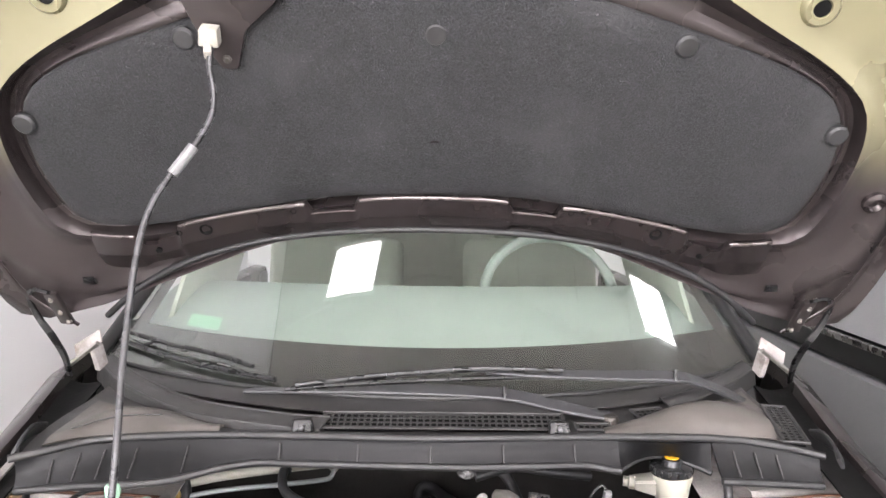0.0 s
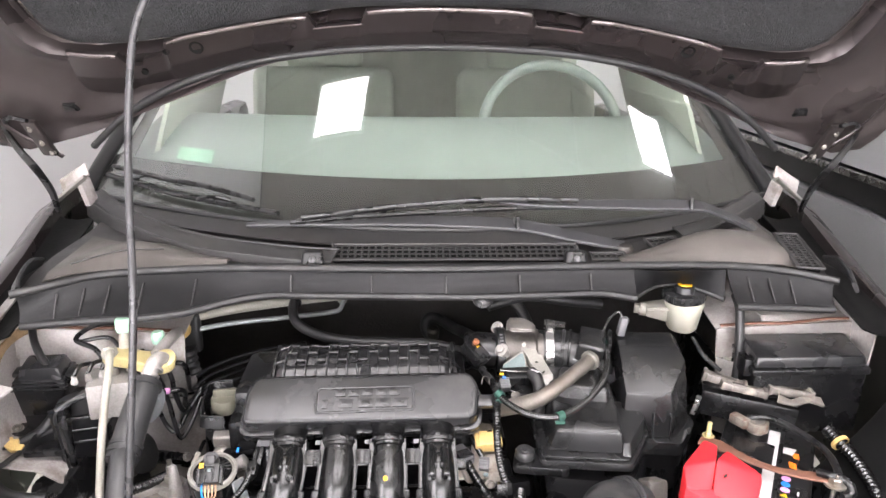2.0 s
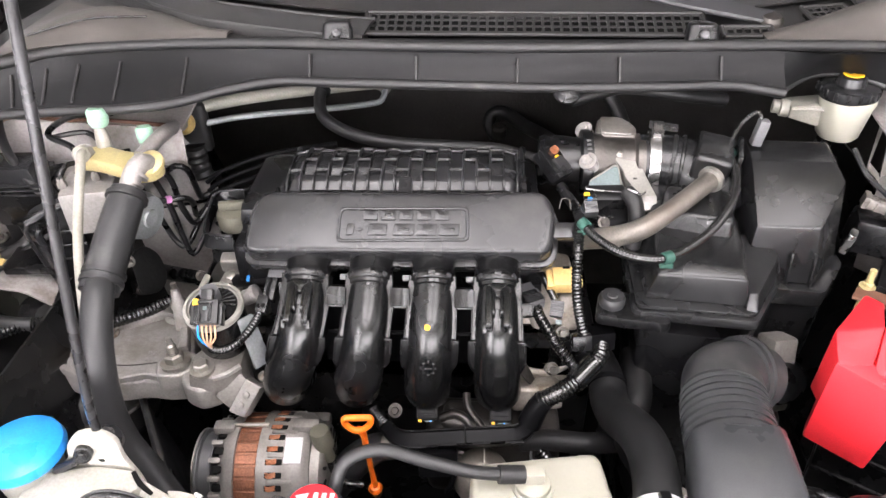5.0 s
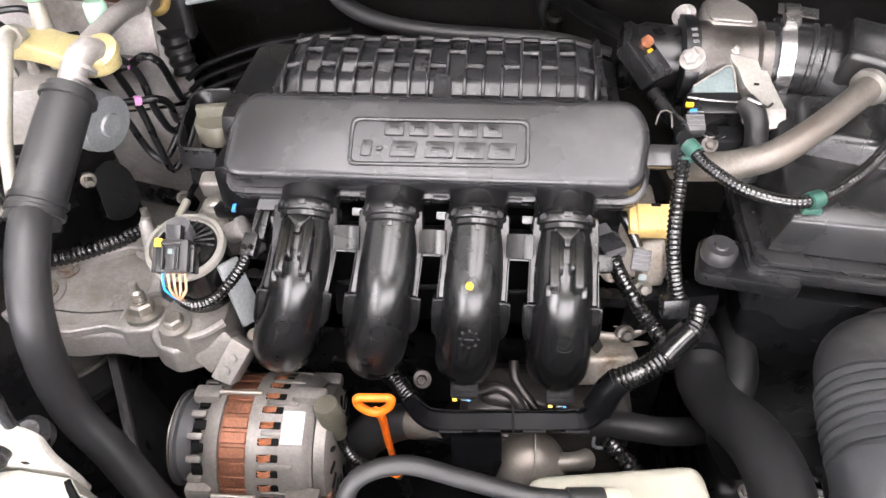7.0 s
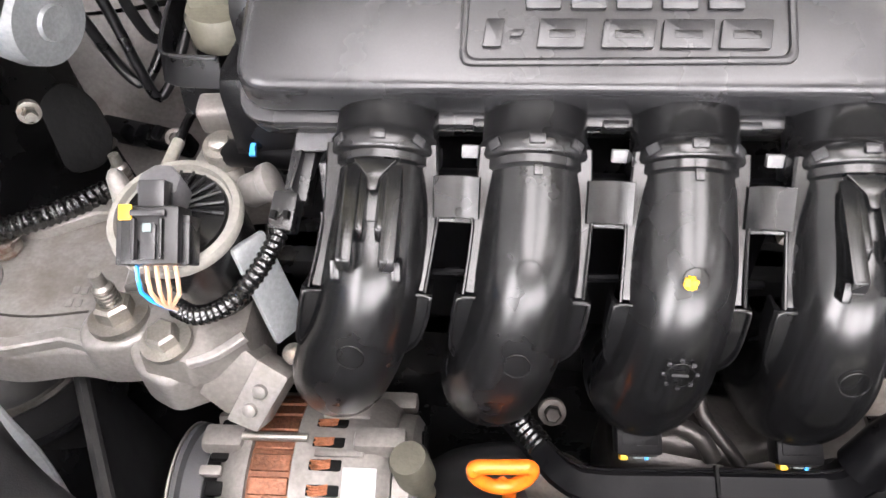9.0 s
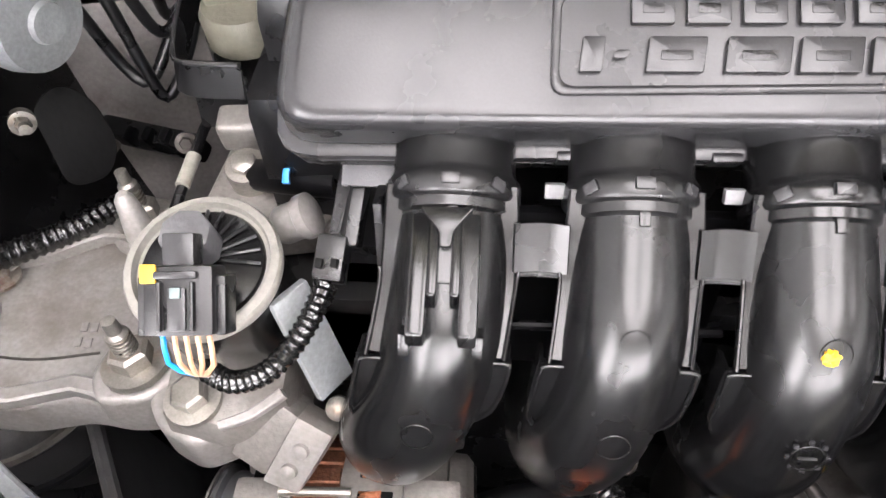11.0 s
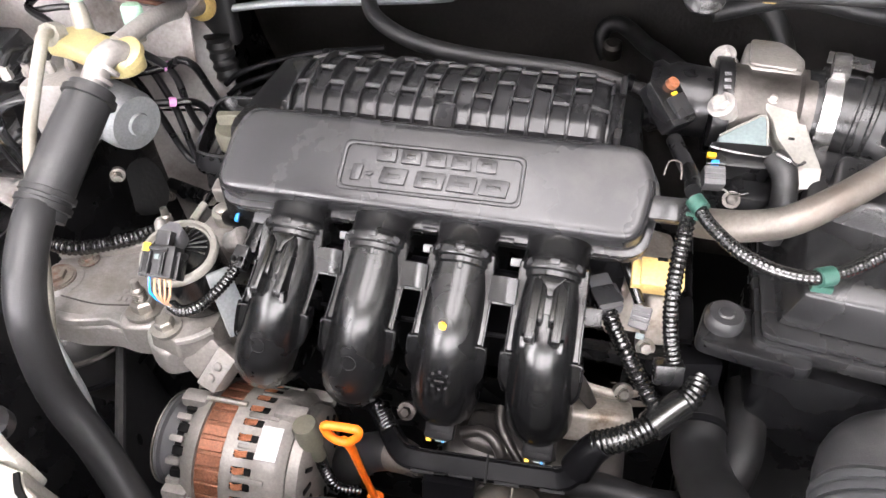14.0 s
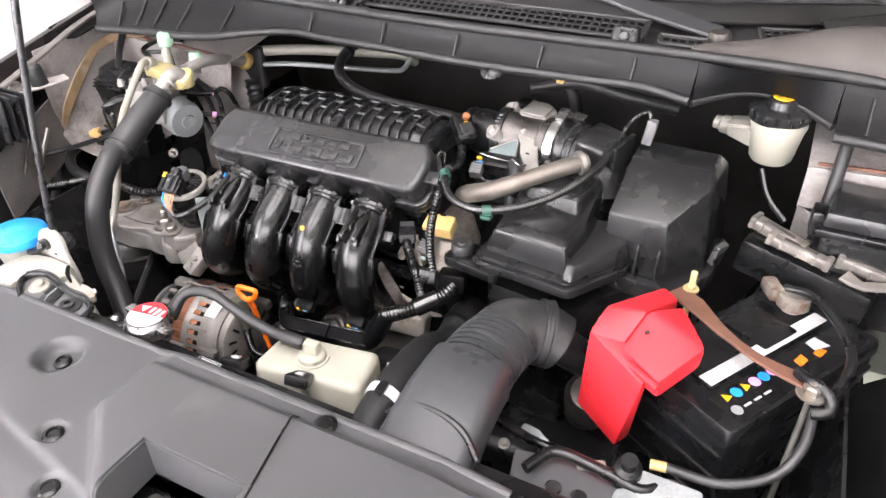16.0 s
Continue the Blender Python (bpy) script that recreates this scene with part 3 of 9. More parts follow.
for a, b in ((-0.200, -0.126), (0.126, 0.200)):
    part("recess_edge", tubed([hood_at(a + (b - a) * k / 4, lip_v(a + (b - a) * k / 4) - 0.0245, 0.0112) for k in range(5)], 0.0016, n=6, step=0.02), LIPSHINE, hood)
for u, v in ((0.0, 0.007), (-0.226, -0.012), (0.222, -0.008), (-0.374, -0.052), (0.368, -0.050), (-0.42, -0.06), (-0.462, -0.098), (0.453, -0.098)):
    r = 0.0085 if abs(abs(u) - 0.375) < 0.01 else 0.004
    part("hole", lathe(B(), hood_at(u, v, 0.0158), HN, [(0, 0), (r * 0.8, 0), (r, 0.0008), (r * 1.25, 0.0012), (r * 1.3, -0.003)], 18), DARKVOID, hood)
for s in (-1, 1):
    part("pressed_boss", lathe(B(), hood_at(s * 0.515, 0.325, -0.012), HN, [(0, 0), (0.030, 0), (0.026, 0.012), (0.022, 0.016), (0.013, 0.016), (0.011, 0.012)], 32), FADEPAINT, hood)
    part("hole", lathe(B(), hood_at(s * 0.515, 0.325, 0.0005), HN, [(0, 0), (0.0115, 0), (0.0115, 0.002), (0, 0.002)], 24), DARKVOID, hood)
    part("rubber_stop", lathe(B(), hood_at(s * 0.72, 0.006, -0.01), HN, [(0, 0), (0.02, 0), (0.019, 0.01), (0.012, 0.014), (0.006, 0.008), (0, 0.008)], 24), PAINT, hood)
    part("hole", prism(B(), [(-0.012, -0.008), (0.013, -0.006), (0.008, 0.009), (-0.011, 0.007)], -0.002, 0.002, HM @ pose(s * 0.6, -0.17, 0.0145), bevel=0.001), BLACK, hood)
    # pressed step towards the side edge
    part("edge_fold", tubed([hood_at(s * 0.66, -0.29, 0.006), hood_at(s * 0.735, -0.2, 0.006), hood_at(s * 0.765, 0.0, 0.006), hood_at(s * 0.76, 0.2, 0.006)], 0.005, n=8, flat=0.5, up=HN), PAINT, hood)
# seal along the hood's rear edge
part("rear_seal", tubed([hood_at(x, -0.055 - 0.28 * x * x - 0.85 * x ** 4, 0.004) for x in [-0.6 + 0.06 * i for i in range(21)]], 0.006, n=10), RUBBER, hood)

# prop-rod socket on the hood
part("rod_bracket", prism(B(), [(-0.345, 0.37), (-0.322, 0.297), (-0.303, 0.250), (-0.293, 0.233), (-0.272, 0.233), (-0.254, 0.288), (-0.209, 0.326), (-0.18, 0.37)], 0.004, 0.020, HM, bevel=0.006, seg=3, r=0.008), PAINT, hood)
part("bracket_bolt", hexbolt(B(), hood_at(-0.285, 0.248, 0.020), HN, 0.004, 0.004), ALUDARK, hood)
part("rod_clip", box(prism(B(), [(-0.015, -0.010), (0.012, -0.013), (0.014, 0.012), (-0.010, 0.014)], 0.024, 0.045, HM @ pose(-0.298, 0.287, 0), bevel=0.003), tuple(hood_at(-0.3, 0.274, 0.046)), (0.010, 0.014, 0.024), (56 - 90, 0, 15), bevel=0.003), WHITE, hood, "cream plastic rod clip")

# hinges
for s in (-1, 1):
    h = thing("hinge_bracket", (s * 0.66, 1.08, 0.97), "painted steel hood hinge beside the cowl", "hinge", "hood hinges")
    part("arm", strap(B(), [(s * 0.668, 0.905, 1.184), (s * 0.705, 0.925, 1.186), (s * 0.732, 0.955, 1.168), (s * 0.726, 0.97, 1.13), (s * 0.706, 0.98, 1.09), (s * 0.712, 1.03, 1.04), (s * 0.735, 1.09, 0.985)], [0.006, 0.007, 0.010, 0.014, 0.016, 0.014, 0.012], 0.007, up=(0, -1, 0.2)), BLACK, h)
    part("plate", boxed((s * 0.672, 0.945, 1.150), (0.026, 0.010, 0.075), (34, 0, s * 12), bevel=0.003), PAINT, h)
    part("base", boxed((s * 0.684, 1.11, 1.018), (0.012, 0.030, 0.050), (20, 0, s * 10), bevel=0.003), APRON, h)
    part("pivot_tray", boxed((s * 0.70, 1.10, 1.048), (0.062, 0.030, 0.005), (50, s * 32, 0), bevel=0.002), APRON, h)
    part("tray_lip", strap(B(), [(s * 0.668, 1.075, 1.055), (s * 0.735, 1.09, 1.005)], [0.008, 0.008], 0.008, up=(0, -0.6, 0.8)), STEEL, h)
    for q in ((s * 0.677, 0.930, 1.168), (s * 0.669, 0.945, 1.143), (s * 0.661, 0.957, 1.124)):
        part("bolt", hexbolt(B(), q, HN, 0.0036, 0.006), STEEL, h)

# windshield
GS = radians(30)


def screen(x, s):
    return Vector((x, 0.95 + 0.52 * x * x + s * math.cos(GS) * (1 + 0.12 * abs(x)), 0.985 + s * math.sin(GS) + 0.0 * x))


ws = thing("windshield", (0, 1.1, 0.985), "green-tinted laminated windshield with a black edge band", "windshield", kind="structure")
pane = part("glass", sheet(B(), lambda u, v: screen((u - 0.5) * 1.5 * (1 - 0.12 * v), v * 0.78), 40, 16, 0.005), GLASS, ws)
pane.visible_shadow = False
part("frit_band", sheet(B(), lambda u, v: screen((u - 0.5) * 1.49, 0.002 + v * (0.142 - 0.01 * (2 * u - 1) ** 2)) + Vector((0, 0.0045, -0.0078)), 40, 3, 0.0015), FRIT, ws)
for s in (-1, 1):
    part("frit_band", sheet(B(), lambda u, v: screen(s * ((0.715 - 0.02 * v) * (1 - 0.12 * (0.17 + 0.5 * v)) - u * (0.036 - 0.014 * v)), 0.13 + v * 0.6) + Vector((0, 0.0045, -0.0078)), 3, 12, 0.0015), FRIT, ws)
    part("edge_seal", tubed([screen(s * 0.75 * (1 - 0.12 * k / 8), 0.78 * k / 8) + Vector((s * 0.004, 0, 0.003)) for k in range(9)], 0.008, n=8), RUBBER, ws)
single("window_sticker", sheet(B(), lambda u, v: screen(-0.555 + 0.085 * u, 0.155 + 0.04 * v) + Vector((0, 0.006, -0.0105)), 4, 2, 0.0006), MINT, "pale green paper sticker inside the windshield", "sticker")

# cabin
single("dashboard", sheet(B(), lambda u, v: Vector(((u - 0.5) * 1.44, 1.03 + 0.9 * (u - 0.5) ** 2 + v * 0.48, 0.985 + 0.125 * math.sin(v * 1.5) - 0.02 * (2 * u - 1) ** 2)), 24, 10, 0.03), DASH, "pale grey-green moulded dashboard top", "dashboard")
# Wheel takes the pale dashboard colour, imitating the haze on the glass
wheel = thing("steering_wheel", (0.33, 1.62, 0.9), "steering wheel paled to look veiled behind the windshield", "steering wheel")
wm = pose(0.33, 1.66, 1.06, 62, 0, 0)
part("wheel_rim", tubed([wm @ Vector((0.185 * math.cos(a), 0.185 * math.sin(a), 0)) for a in [2 * math.pi * i / 24 for i in range(25)]], 0.015, n=10), DASH, wheel)
part("hub", prism(B(), [(-0.07, -0.06), (0.07, -0.06), (0.09, 0.03), (-0.09, 0.03)], -0.03, 0.02, wm, bevel=0.012, r=0.02), DASH, wheel)
part("spoke", box(B(), tuple(wm @ Vector((0, -0.01, -0.005))), (0.34, 0.035, 0.02), (62, 0, 0), bevel=0.006), DASH, wheel)
for x in (-0.35, 0.35):
    seat = thing("seat", (x, 2.1, 0.35), "beige fabric front seat", "seat", "front seats")
    part("backrest", boxed((x, 2.2, 0.85), (0.48, 0.16, 0.66), (-14, 0, 0), bevel=0.05, seg=3), INTERIOR, seat)
    part("headrest", boxed((x, 2.3, 1.25), (0.26, 0.1, 0.17), (-10, 0, 0), bevel=0.04, seg=3), INTERIOR, seat)
    part("cushion", boxed((x, 1.9, 0.47), (0.5, 0.5, 0.16), (5, 0, 0), bevel=0.05, seg=3), INTERIOR, seat)

shell = thing("brown_car", (0, 1.5, 0.15), "dark brown metallic sedan body around the engine bay", "car body")
for s in (-1, 1):
    part("fender", loft(B(), [[Vector((s * x, y, z)) for x, z in ((xt - 0.012, zt - 0.03), (xt - 0.004, zt), (xt + 0.008, zt), (xt + 0.05, zt - 0.03), (xt + 0.08, zt - 0.12), (xt + 0.09, zt - 0.2), (xt + 0.09, 0.45), (xt + 0.07, 0.45), (xt + 0.07, zt - 0.2), (xt + 0.03, zt - 0.05))]
                                for y, xt, zt in ((0.0, 0.58, 0.74), (0.2, 0.63, 0.79), (0.45, 0.69, 0.845), (0.7, 0.722, 0.89), (0.95, 0.745, 0.938), (1.2, 0.785, 0.982), (1.5, 0.80, 1.0))]), PAINT, shell)
    part("door_panel", boxed((s * 0.80, 2.2, 0.62), (0.09, 1.4, 0.75), bevel=0.04), PAINT, shell)
    part("pillar", tubed([(s * 0.745, 1.24, 0.99), (s * 0.70, 1.55, 1.17), (s * 0.63, 1.95, 1.38), (s * 0.62, 2.6, 1.42)], 0.018, n=10), TRIMBLACK, shell)
    part("pillar_trim", sheet(B(), lambda u, v: Vector((s * (0.665 - 0.07 * v + 0.02 * u), 1.36 + 0.22 * v + 0.62 * u, 0.96 + 0.40 * v)), 10, 8, 0.01), INTERIOR, shell)
part("roof", sheet(B(), lambda u, v: Vector(((u - 0.5) * 1.25, 1.66 + v * 1.5, 1.385 + 0.05 * math.sin(v * 3.1) - 0.12 * (u - 0.5) ** 2)), 16, 12, 0.03), PAINT, shell)
# Wall added across the cabin's rear to block brightness and darken the inside
part("rear_bulkhead", boxed((0, 3.2, 0.8), (1.5, 0.05, 1.2), bevel=0.02), INTERIOR, shell)
part("cabin_floor", boxed((0, 2.2, 0.3), (1.5, 2.1, 0.05), bevel=0.01), INTERIOR, shell)
part("front_fascia", loft(B(), [[Vector((x, y - 0.1 * (x / 0.7) ** 2 * -1.5, z)) for y, z in ((0.13, 0.70), (0.08, 0.69), (0.02, 0.62), (0.0, 0.45), (0.03, 0.25), (0.12, 0.25))] for x in [-0.7 + 0.1 * i for i in range(15)]]), PAINT, shell)

# engine bay
single("firewall", sheet(B(), lambda u, v: Vector(((u - 0.5) * 1.3, 1.16 - 0.05 * math.sin(v * 6) * 0.2, 0.35 + 0.6 * v)), 20, 10, 0.01), FIREWALL, "black insulated firewall behind the engine", "firewall", kind="structure")
# Plate added under the bay so that no light comes up through it
single("undertray", boxed((0, 0.6, 0.33), (1.35, 1.2, 0.02), bevel=0.002), DARKVOID, "dark plate added below the engine to stop light", "undertray", kind="structure")
for s, side in ((-1, "west"), (1, "east")):
    def apron(u, v, s=s):
        y = (0.66 + 0.46 * v) if s < 0 else (0.76 + 0.36 * v)
        rise = max(0.0, min(1.0, (y - 0.79) / 0.05))
        rise = rise * rise * (3 - 2 * rise)
        prof = ((0.706, 0.875 + 0.05 * v), (0.70, 0.735 + 0.02 * v), (0.685, 0.712), (0.61, 0.700), (0.575, 0.675), (0.55, 0.60))
        f = u * (len(prof) - 1)
        k = min(int(f), len(prof) - 2)
        x = prof[k][0] + (prof[k + 1][0] - prof[k][0]) * (f - k)
        z = prof[k][1] + (prof[k + 1][1] - prof[k][1]) * (f - k)
        return Vector((s * x, y, max(z, z + (0.862 - z) * rise)))
    name = "inner_fender_" + side
    single(name, sheet(B(), apron, 24, 48, 0.003), APRON, "light metallic inner fender panel with brown sealant stains", "fender panel", kind="structure")
    single("wheelhouse_" + side, sheet(B(), lambda u, v: Vector((s * (0.552 - 0.13 * u), 0.10 + 1.04 * v, 0.70 + 0.02 * v - 0.36 * u ** 0.8)), 12, 24, 0.004), BLACK, "black plastic wheelhouse liner", "wheelhouse", kind="structure")
    fp = bpy.data.objects[name]
    # Near-black sheet laid in for the shaded gap between cowl and fender
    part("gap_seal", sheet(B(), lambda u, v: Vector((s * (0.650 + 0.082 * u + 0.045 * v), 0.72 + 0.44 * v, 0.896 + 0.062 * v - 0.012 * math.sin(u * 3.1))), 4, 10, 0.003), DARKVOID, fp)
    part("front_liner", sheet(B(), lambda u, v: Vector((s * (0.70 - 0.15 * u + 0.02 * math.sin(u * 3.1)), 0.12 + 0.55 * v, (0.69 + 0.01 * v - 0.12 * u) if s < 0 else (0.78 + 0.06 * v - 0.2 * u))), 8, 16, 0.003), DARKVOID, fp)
    inner = 0.43 if s < 0 else 0.465
    part("ledge", sheet(B(), lambda u, v: Vector((s * (inner + (0.70 - inner) * u), 0.822 + 0.18 * v, 0.850 + 0.012 * u + 0.03 * v)), 10, 8, 0.003), APRON, fp)
    # The east front face takes the shade-darkened copy of the paint
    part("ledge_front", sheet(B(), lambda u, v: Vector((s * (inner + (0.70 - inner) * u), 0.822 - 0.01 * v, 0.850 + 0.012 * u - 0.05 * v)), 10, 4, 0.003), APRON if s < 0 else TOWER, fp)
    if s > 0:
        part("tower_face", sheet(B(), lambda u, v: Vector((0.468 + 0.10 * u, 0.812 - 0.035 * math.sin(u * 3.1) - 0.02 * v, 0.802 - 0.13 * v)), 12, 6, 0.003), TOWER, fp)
    lz = lambda x: 0.8515 + 0.012 * (x - inner) / (0.70 - inner)
    part("seam_bead", tubed([(s * x, 0.828 + 0.004 * math.sin(x * 40), lz(x)) for x in (0.70, 0.66, 0.62, 0.58, 0.54, inner + 0.01)], 0.0032, n=8), RUST, fp, "brown sealant bead")
    if s < 0:
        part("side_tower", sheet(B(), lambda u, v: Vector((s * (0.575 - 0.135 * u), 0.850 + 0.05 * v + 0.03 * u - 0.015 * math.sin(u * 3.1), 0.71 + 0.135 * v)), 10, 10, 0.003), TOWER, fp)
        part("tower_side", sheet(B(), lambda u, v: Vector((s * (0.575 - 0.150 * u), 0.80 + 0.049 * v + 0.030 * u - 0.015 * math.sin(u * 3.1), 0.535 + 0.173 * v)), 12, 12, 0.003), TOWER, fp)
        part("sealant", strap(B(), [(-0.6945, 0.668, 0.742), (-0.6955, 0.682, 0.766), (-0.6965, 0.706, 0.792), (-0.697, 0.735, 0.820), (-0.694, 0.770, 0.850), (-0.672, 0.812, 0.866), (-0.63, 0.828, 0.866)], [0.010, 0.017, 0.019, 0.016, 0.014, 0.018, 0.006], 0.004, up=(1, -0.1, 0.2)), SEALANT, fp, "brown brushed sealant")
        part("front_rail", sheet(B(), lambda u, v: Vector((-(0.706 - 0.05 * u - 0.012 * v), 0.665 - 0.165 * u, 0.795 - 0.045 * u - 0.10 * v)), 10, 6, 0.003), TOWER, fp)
        for q in ((-0.6975, 0.627, 0.712), (-0.686, 0.600, 0.700)):
            part("rail_hole", turned(q, (0.9, -0.25, 0.12), [(0, 0), (0.0055, 0), (0.005, 0.0006), (0, 0.0006)], 16), DARKVOID, fp)
        part("flange_rail", strap(B(), [(-0.655, 0.56, 0.855), (-0.672, 0.64, 0.872), (-0.688, 0.74, 0.898), (-0.694, 0.84, 0.918)], [0.016, 0.018, 0.018, 0.016], 0.004, up=(-0.1, -0.2, 1)), TOWER, fp)
        br = part("fender_bracket", strap(B(), [(-0.672, 0.585, 0.838), (-0.648, 0.612, 0.842), (-0.628, 0.655, 0.846)], [0.024, 0.040, 0.026], 0.004, up=(0, 0, 1)), APRON, fp)
        part("bump_stop", turned((-0.642, 0.616, 0.844), (0, -0.1, 1), [(0, 0), (0.013, 0), (0.013, 0.012), (0.011, 0.030), (0.007, 0.034), (0, 0.034)], 20), RUBBER, br)
        part("bracket_nut", hexbolt(B(), (-0.664, 0.590, 0.843), (0, -0.1, 1), 0.008, 0.008), WHITE, br)
        part("stay_rod", tubed([(-0.690, 0.632, 0.752), (-0.680, 0.606, 0.725), (-0.672, 0.585, 0.700)], 0.0045, n=8), STEEL, fp)
        part("stay_rod", tubed([(-0.672, 0.590, 0.765), (-0.655, 0.560, 0.735), (-0.648, 0.545, 0.715)], 0.0025, n=8), ALUDARK, fp)
        hl = part("lamp_mount", boxed((-0.655, 0.525, 0.815), (0.060, 0.060, 0.070), (0, 6, 8), bevel=0.008), BLACK, fp)
        for k in range(4):
            part("mount_rib", boxed((-0.642 + 0.003 * k, 0.520 + 0.012 * k, 0.822), (0.066, 0.003, 0.072), (0, 6, 8), bevel=0.001), SATIN, hl)

# ---- cowl ----
RIDGE = [(-0.655, 0.752, 0.945), (-0.60, 0.785, 0.949), (-0.546, 0.817, 0.952), (-0.42, 0.833, 0.955), (-0.29, 0.832, 0.957), (-0.013, 0.815, 0.960), (0.295, 0.837, 0.957), (0.487, 0.847, 0.952), (0.58, 0.835, 0.946), (0.65, 0.804, 0.94)]


def along(pts, x):
    for p, q in zip(pts, pts[1:]):
        if p[0] <= x <= q[0]:
            k = (x - p[0]) / (q[0] - p[0])
            return Vector(p).lerp(Vector(q), k)
    return Vector(pts[0] if x < pts[0][0] else pts[-1])


cowl = thing("cowl_panel", (0, 0.9, 0.93), "black plastic cowl panel with vent grilles under the windshield", "cowl panel")


def cowl_top(u, v):
    x = -0.66 + 1.31 * u
    a = along(RIDGE, x)
    b = screen(x, 0.0) + Vector((0, -0.004, -0.012))
    p = a.lerp(b, v)
    wide = max(0.0, min(1.0, (abs(x) - 0.28) / 0.3))
    p.z += -0.014 * math.sin(v * math.pi) * (1 - wide) + 0.006 * wide * math.sin(v * 2 * math.pi) - 0.006 * math.sin(min(1, v * 8) * math.pi)
    return p


part("deck", sheet(B(), cowl_top, 60, 18, 0.003), COWL, cowl)
# dusty side fields
for s in (-1, 1):
    part("side_field", sheet(B(), lambda u, v: cowl_top(min(1, max(0, (s * ((0.30 + 0.335 * u) if s > 0 else (0.36 + 0.27 * u)) + 0.66) / 1.31)), 0.08 + (0.72 if s > 0 else 0.5) * v * (0.5 + 0.5 * u)) + Vector((0, 0, 0.004 + (0.026 if s > 0 else 0.012) * math.sin(u * 3.1) * math.sin(v * 3.1) + 0.004 * math.sin(u * 9 + v * 4))), 16, 8, 0.003), DUSTY, cowl)
# curved upstand between the cowl and the glass
part("upstand", sheet(B(), lambda u, v: screen(-0.70 + 1.36 * u, 0.0) + Vector((0, -0.002 - 0.045 * v, 0.002 - 0.016 * v)), 50, 4, 0.003), COWL, cowl)
part("glass_edge_rubber", tubed([screen(-0.72 + 1.44 * k / 24, 0.0) + Vector((0, -0.004, 0.004)) for k in range(25)], 0.005, n=8), RUBBER, cowl)
# raised ledge that sweeps from the pillars down to the nozzles
for s in (-1, 1):
    ledge = [(s * 0.715, 1.175, 0.988), (s * 0.63, 1.07, 0.981), (s * 0.551, 0.994, 0.976), (s * 0.48, 0.938, 0.972), (s * 0.413, 0.902, 0.969), (s * 0.33, 0.878, 0.966), (s * 0.255, 0.862, 0.963), (s * 0.19, 0.856, 0.961)]
    if s > 0:
        ledge = [(0.70, 1.175, 0.988), (0.62, 1.10, 0.978), (0.52, 1.01, 0.972), (0.45, 0.965, 0.968)]
    LL = sorted(spline(ledge, 0.02), key=lambda p: p.x)
    at = lambda u: Vector(LL[min(len(LL) - 1, int(u * (len(LL) - 1) + 0.5))])
    deep = 0.036 if s < 0 else 0.03
    part("ledge", sheet(B(), lambda u, v: at(u) + Vector((-s * 0.012 * v, deep * v, 0.010 * math.sin(v * 1.57))), len(LL) - 1, 5, 0.003), COWL, cowl)
    part("ledge_edge", tubed(LL, 0.0035, n=8, step=0.02), COWL, cowl)
    part("ledge_back", tubed([p + Vector((-s * 0.012, deep, 0.010)) for p in LL], 0.0025, n=8, step=0.02), COWL, cowl)
    part("ledge_wall", sheet(B(), lambda u, v: at(u) + Vector((0, -0.008 * v, -0.034 * v)), len(LL) - 1, 3, 0.003), COWL, cowl)
# moulding lines on the side fields
for pts in ([(-0.60, 0.83, 0.968), (-0.54, 0.87, 0.976), (-0.47, 0.885, 0.975)],):
    part("groove", tubed(pts, 0.0012, n=6), BLACK, cowl)
part("front_step", tubed([along(RIDGE, -0.55 + 1.1 * k / 20) + Vector((0, 0.022, 0.0)) for k in range(21)], 0.0045, n=8, flat=0.6), COWL, cowl)
# seal along the front edge, and the wall below it
part("front_seal", tubed([Vector(p) + Vector((0, -0.004, 0.004)) for p in RIDGE], 0.0065, n=12), RUBBER, cowl)
LOW = [(-0.655, 0.752, 0.895), (-0.55, 0.757, 0.902), (-0.43, 0.762, 0.905), (-0.36, 0.792, 0.914), (-0.30, 0.812, 0.92), (0.05, 0.793, 0.922), (0.27, 0.812, 0.92), (0.33, 0.80, 0.912), (0.375, 0.788, 0.909), (0.5, 0.79, 0.903), (0.65, 0.79, 0.897)]
for a, b, n in ((-0.65, 0.315, 50), (0.478, 0.645, 14)):
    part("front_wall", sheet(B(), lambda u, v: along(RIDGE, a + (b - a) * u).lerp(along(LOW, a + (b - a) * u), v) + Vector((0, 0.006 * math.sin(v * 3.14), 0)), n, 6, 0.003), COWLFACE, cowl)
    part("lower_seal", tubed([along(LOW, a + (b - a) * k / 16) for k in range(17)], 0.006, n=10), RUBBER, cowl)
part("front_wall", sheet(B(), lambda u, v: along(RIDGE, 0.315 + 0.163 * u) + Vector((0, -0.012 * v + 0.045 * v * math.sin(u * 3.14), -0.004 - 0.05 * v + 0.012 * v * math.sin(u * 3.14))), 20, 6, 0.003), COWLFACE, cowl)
part("lower_seal", tubed([along(RIDGE, 0.315 + 0.163 * k / 16) + Vector((0, -0.012 + 0.045 * math.sin(k * math.pi / 16), -0.054 + 0.012 * math.sin(k * math.pi / 16))) for k in range(17)], 0.005, n=10), RUBBER, cowl)
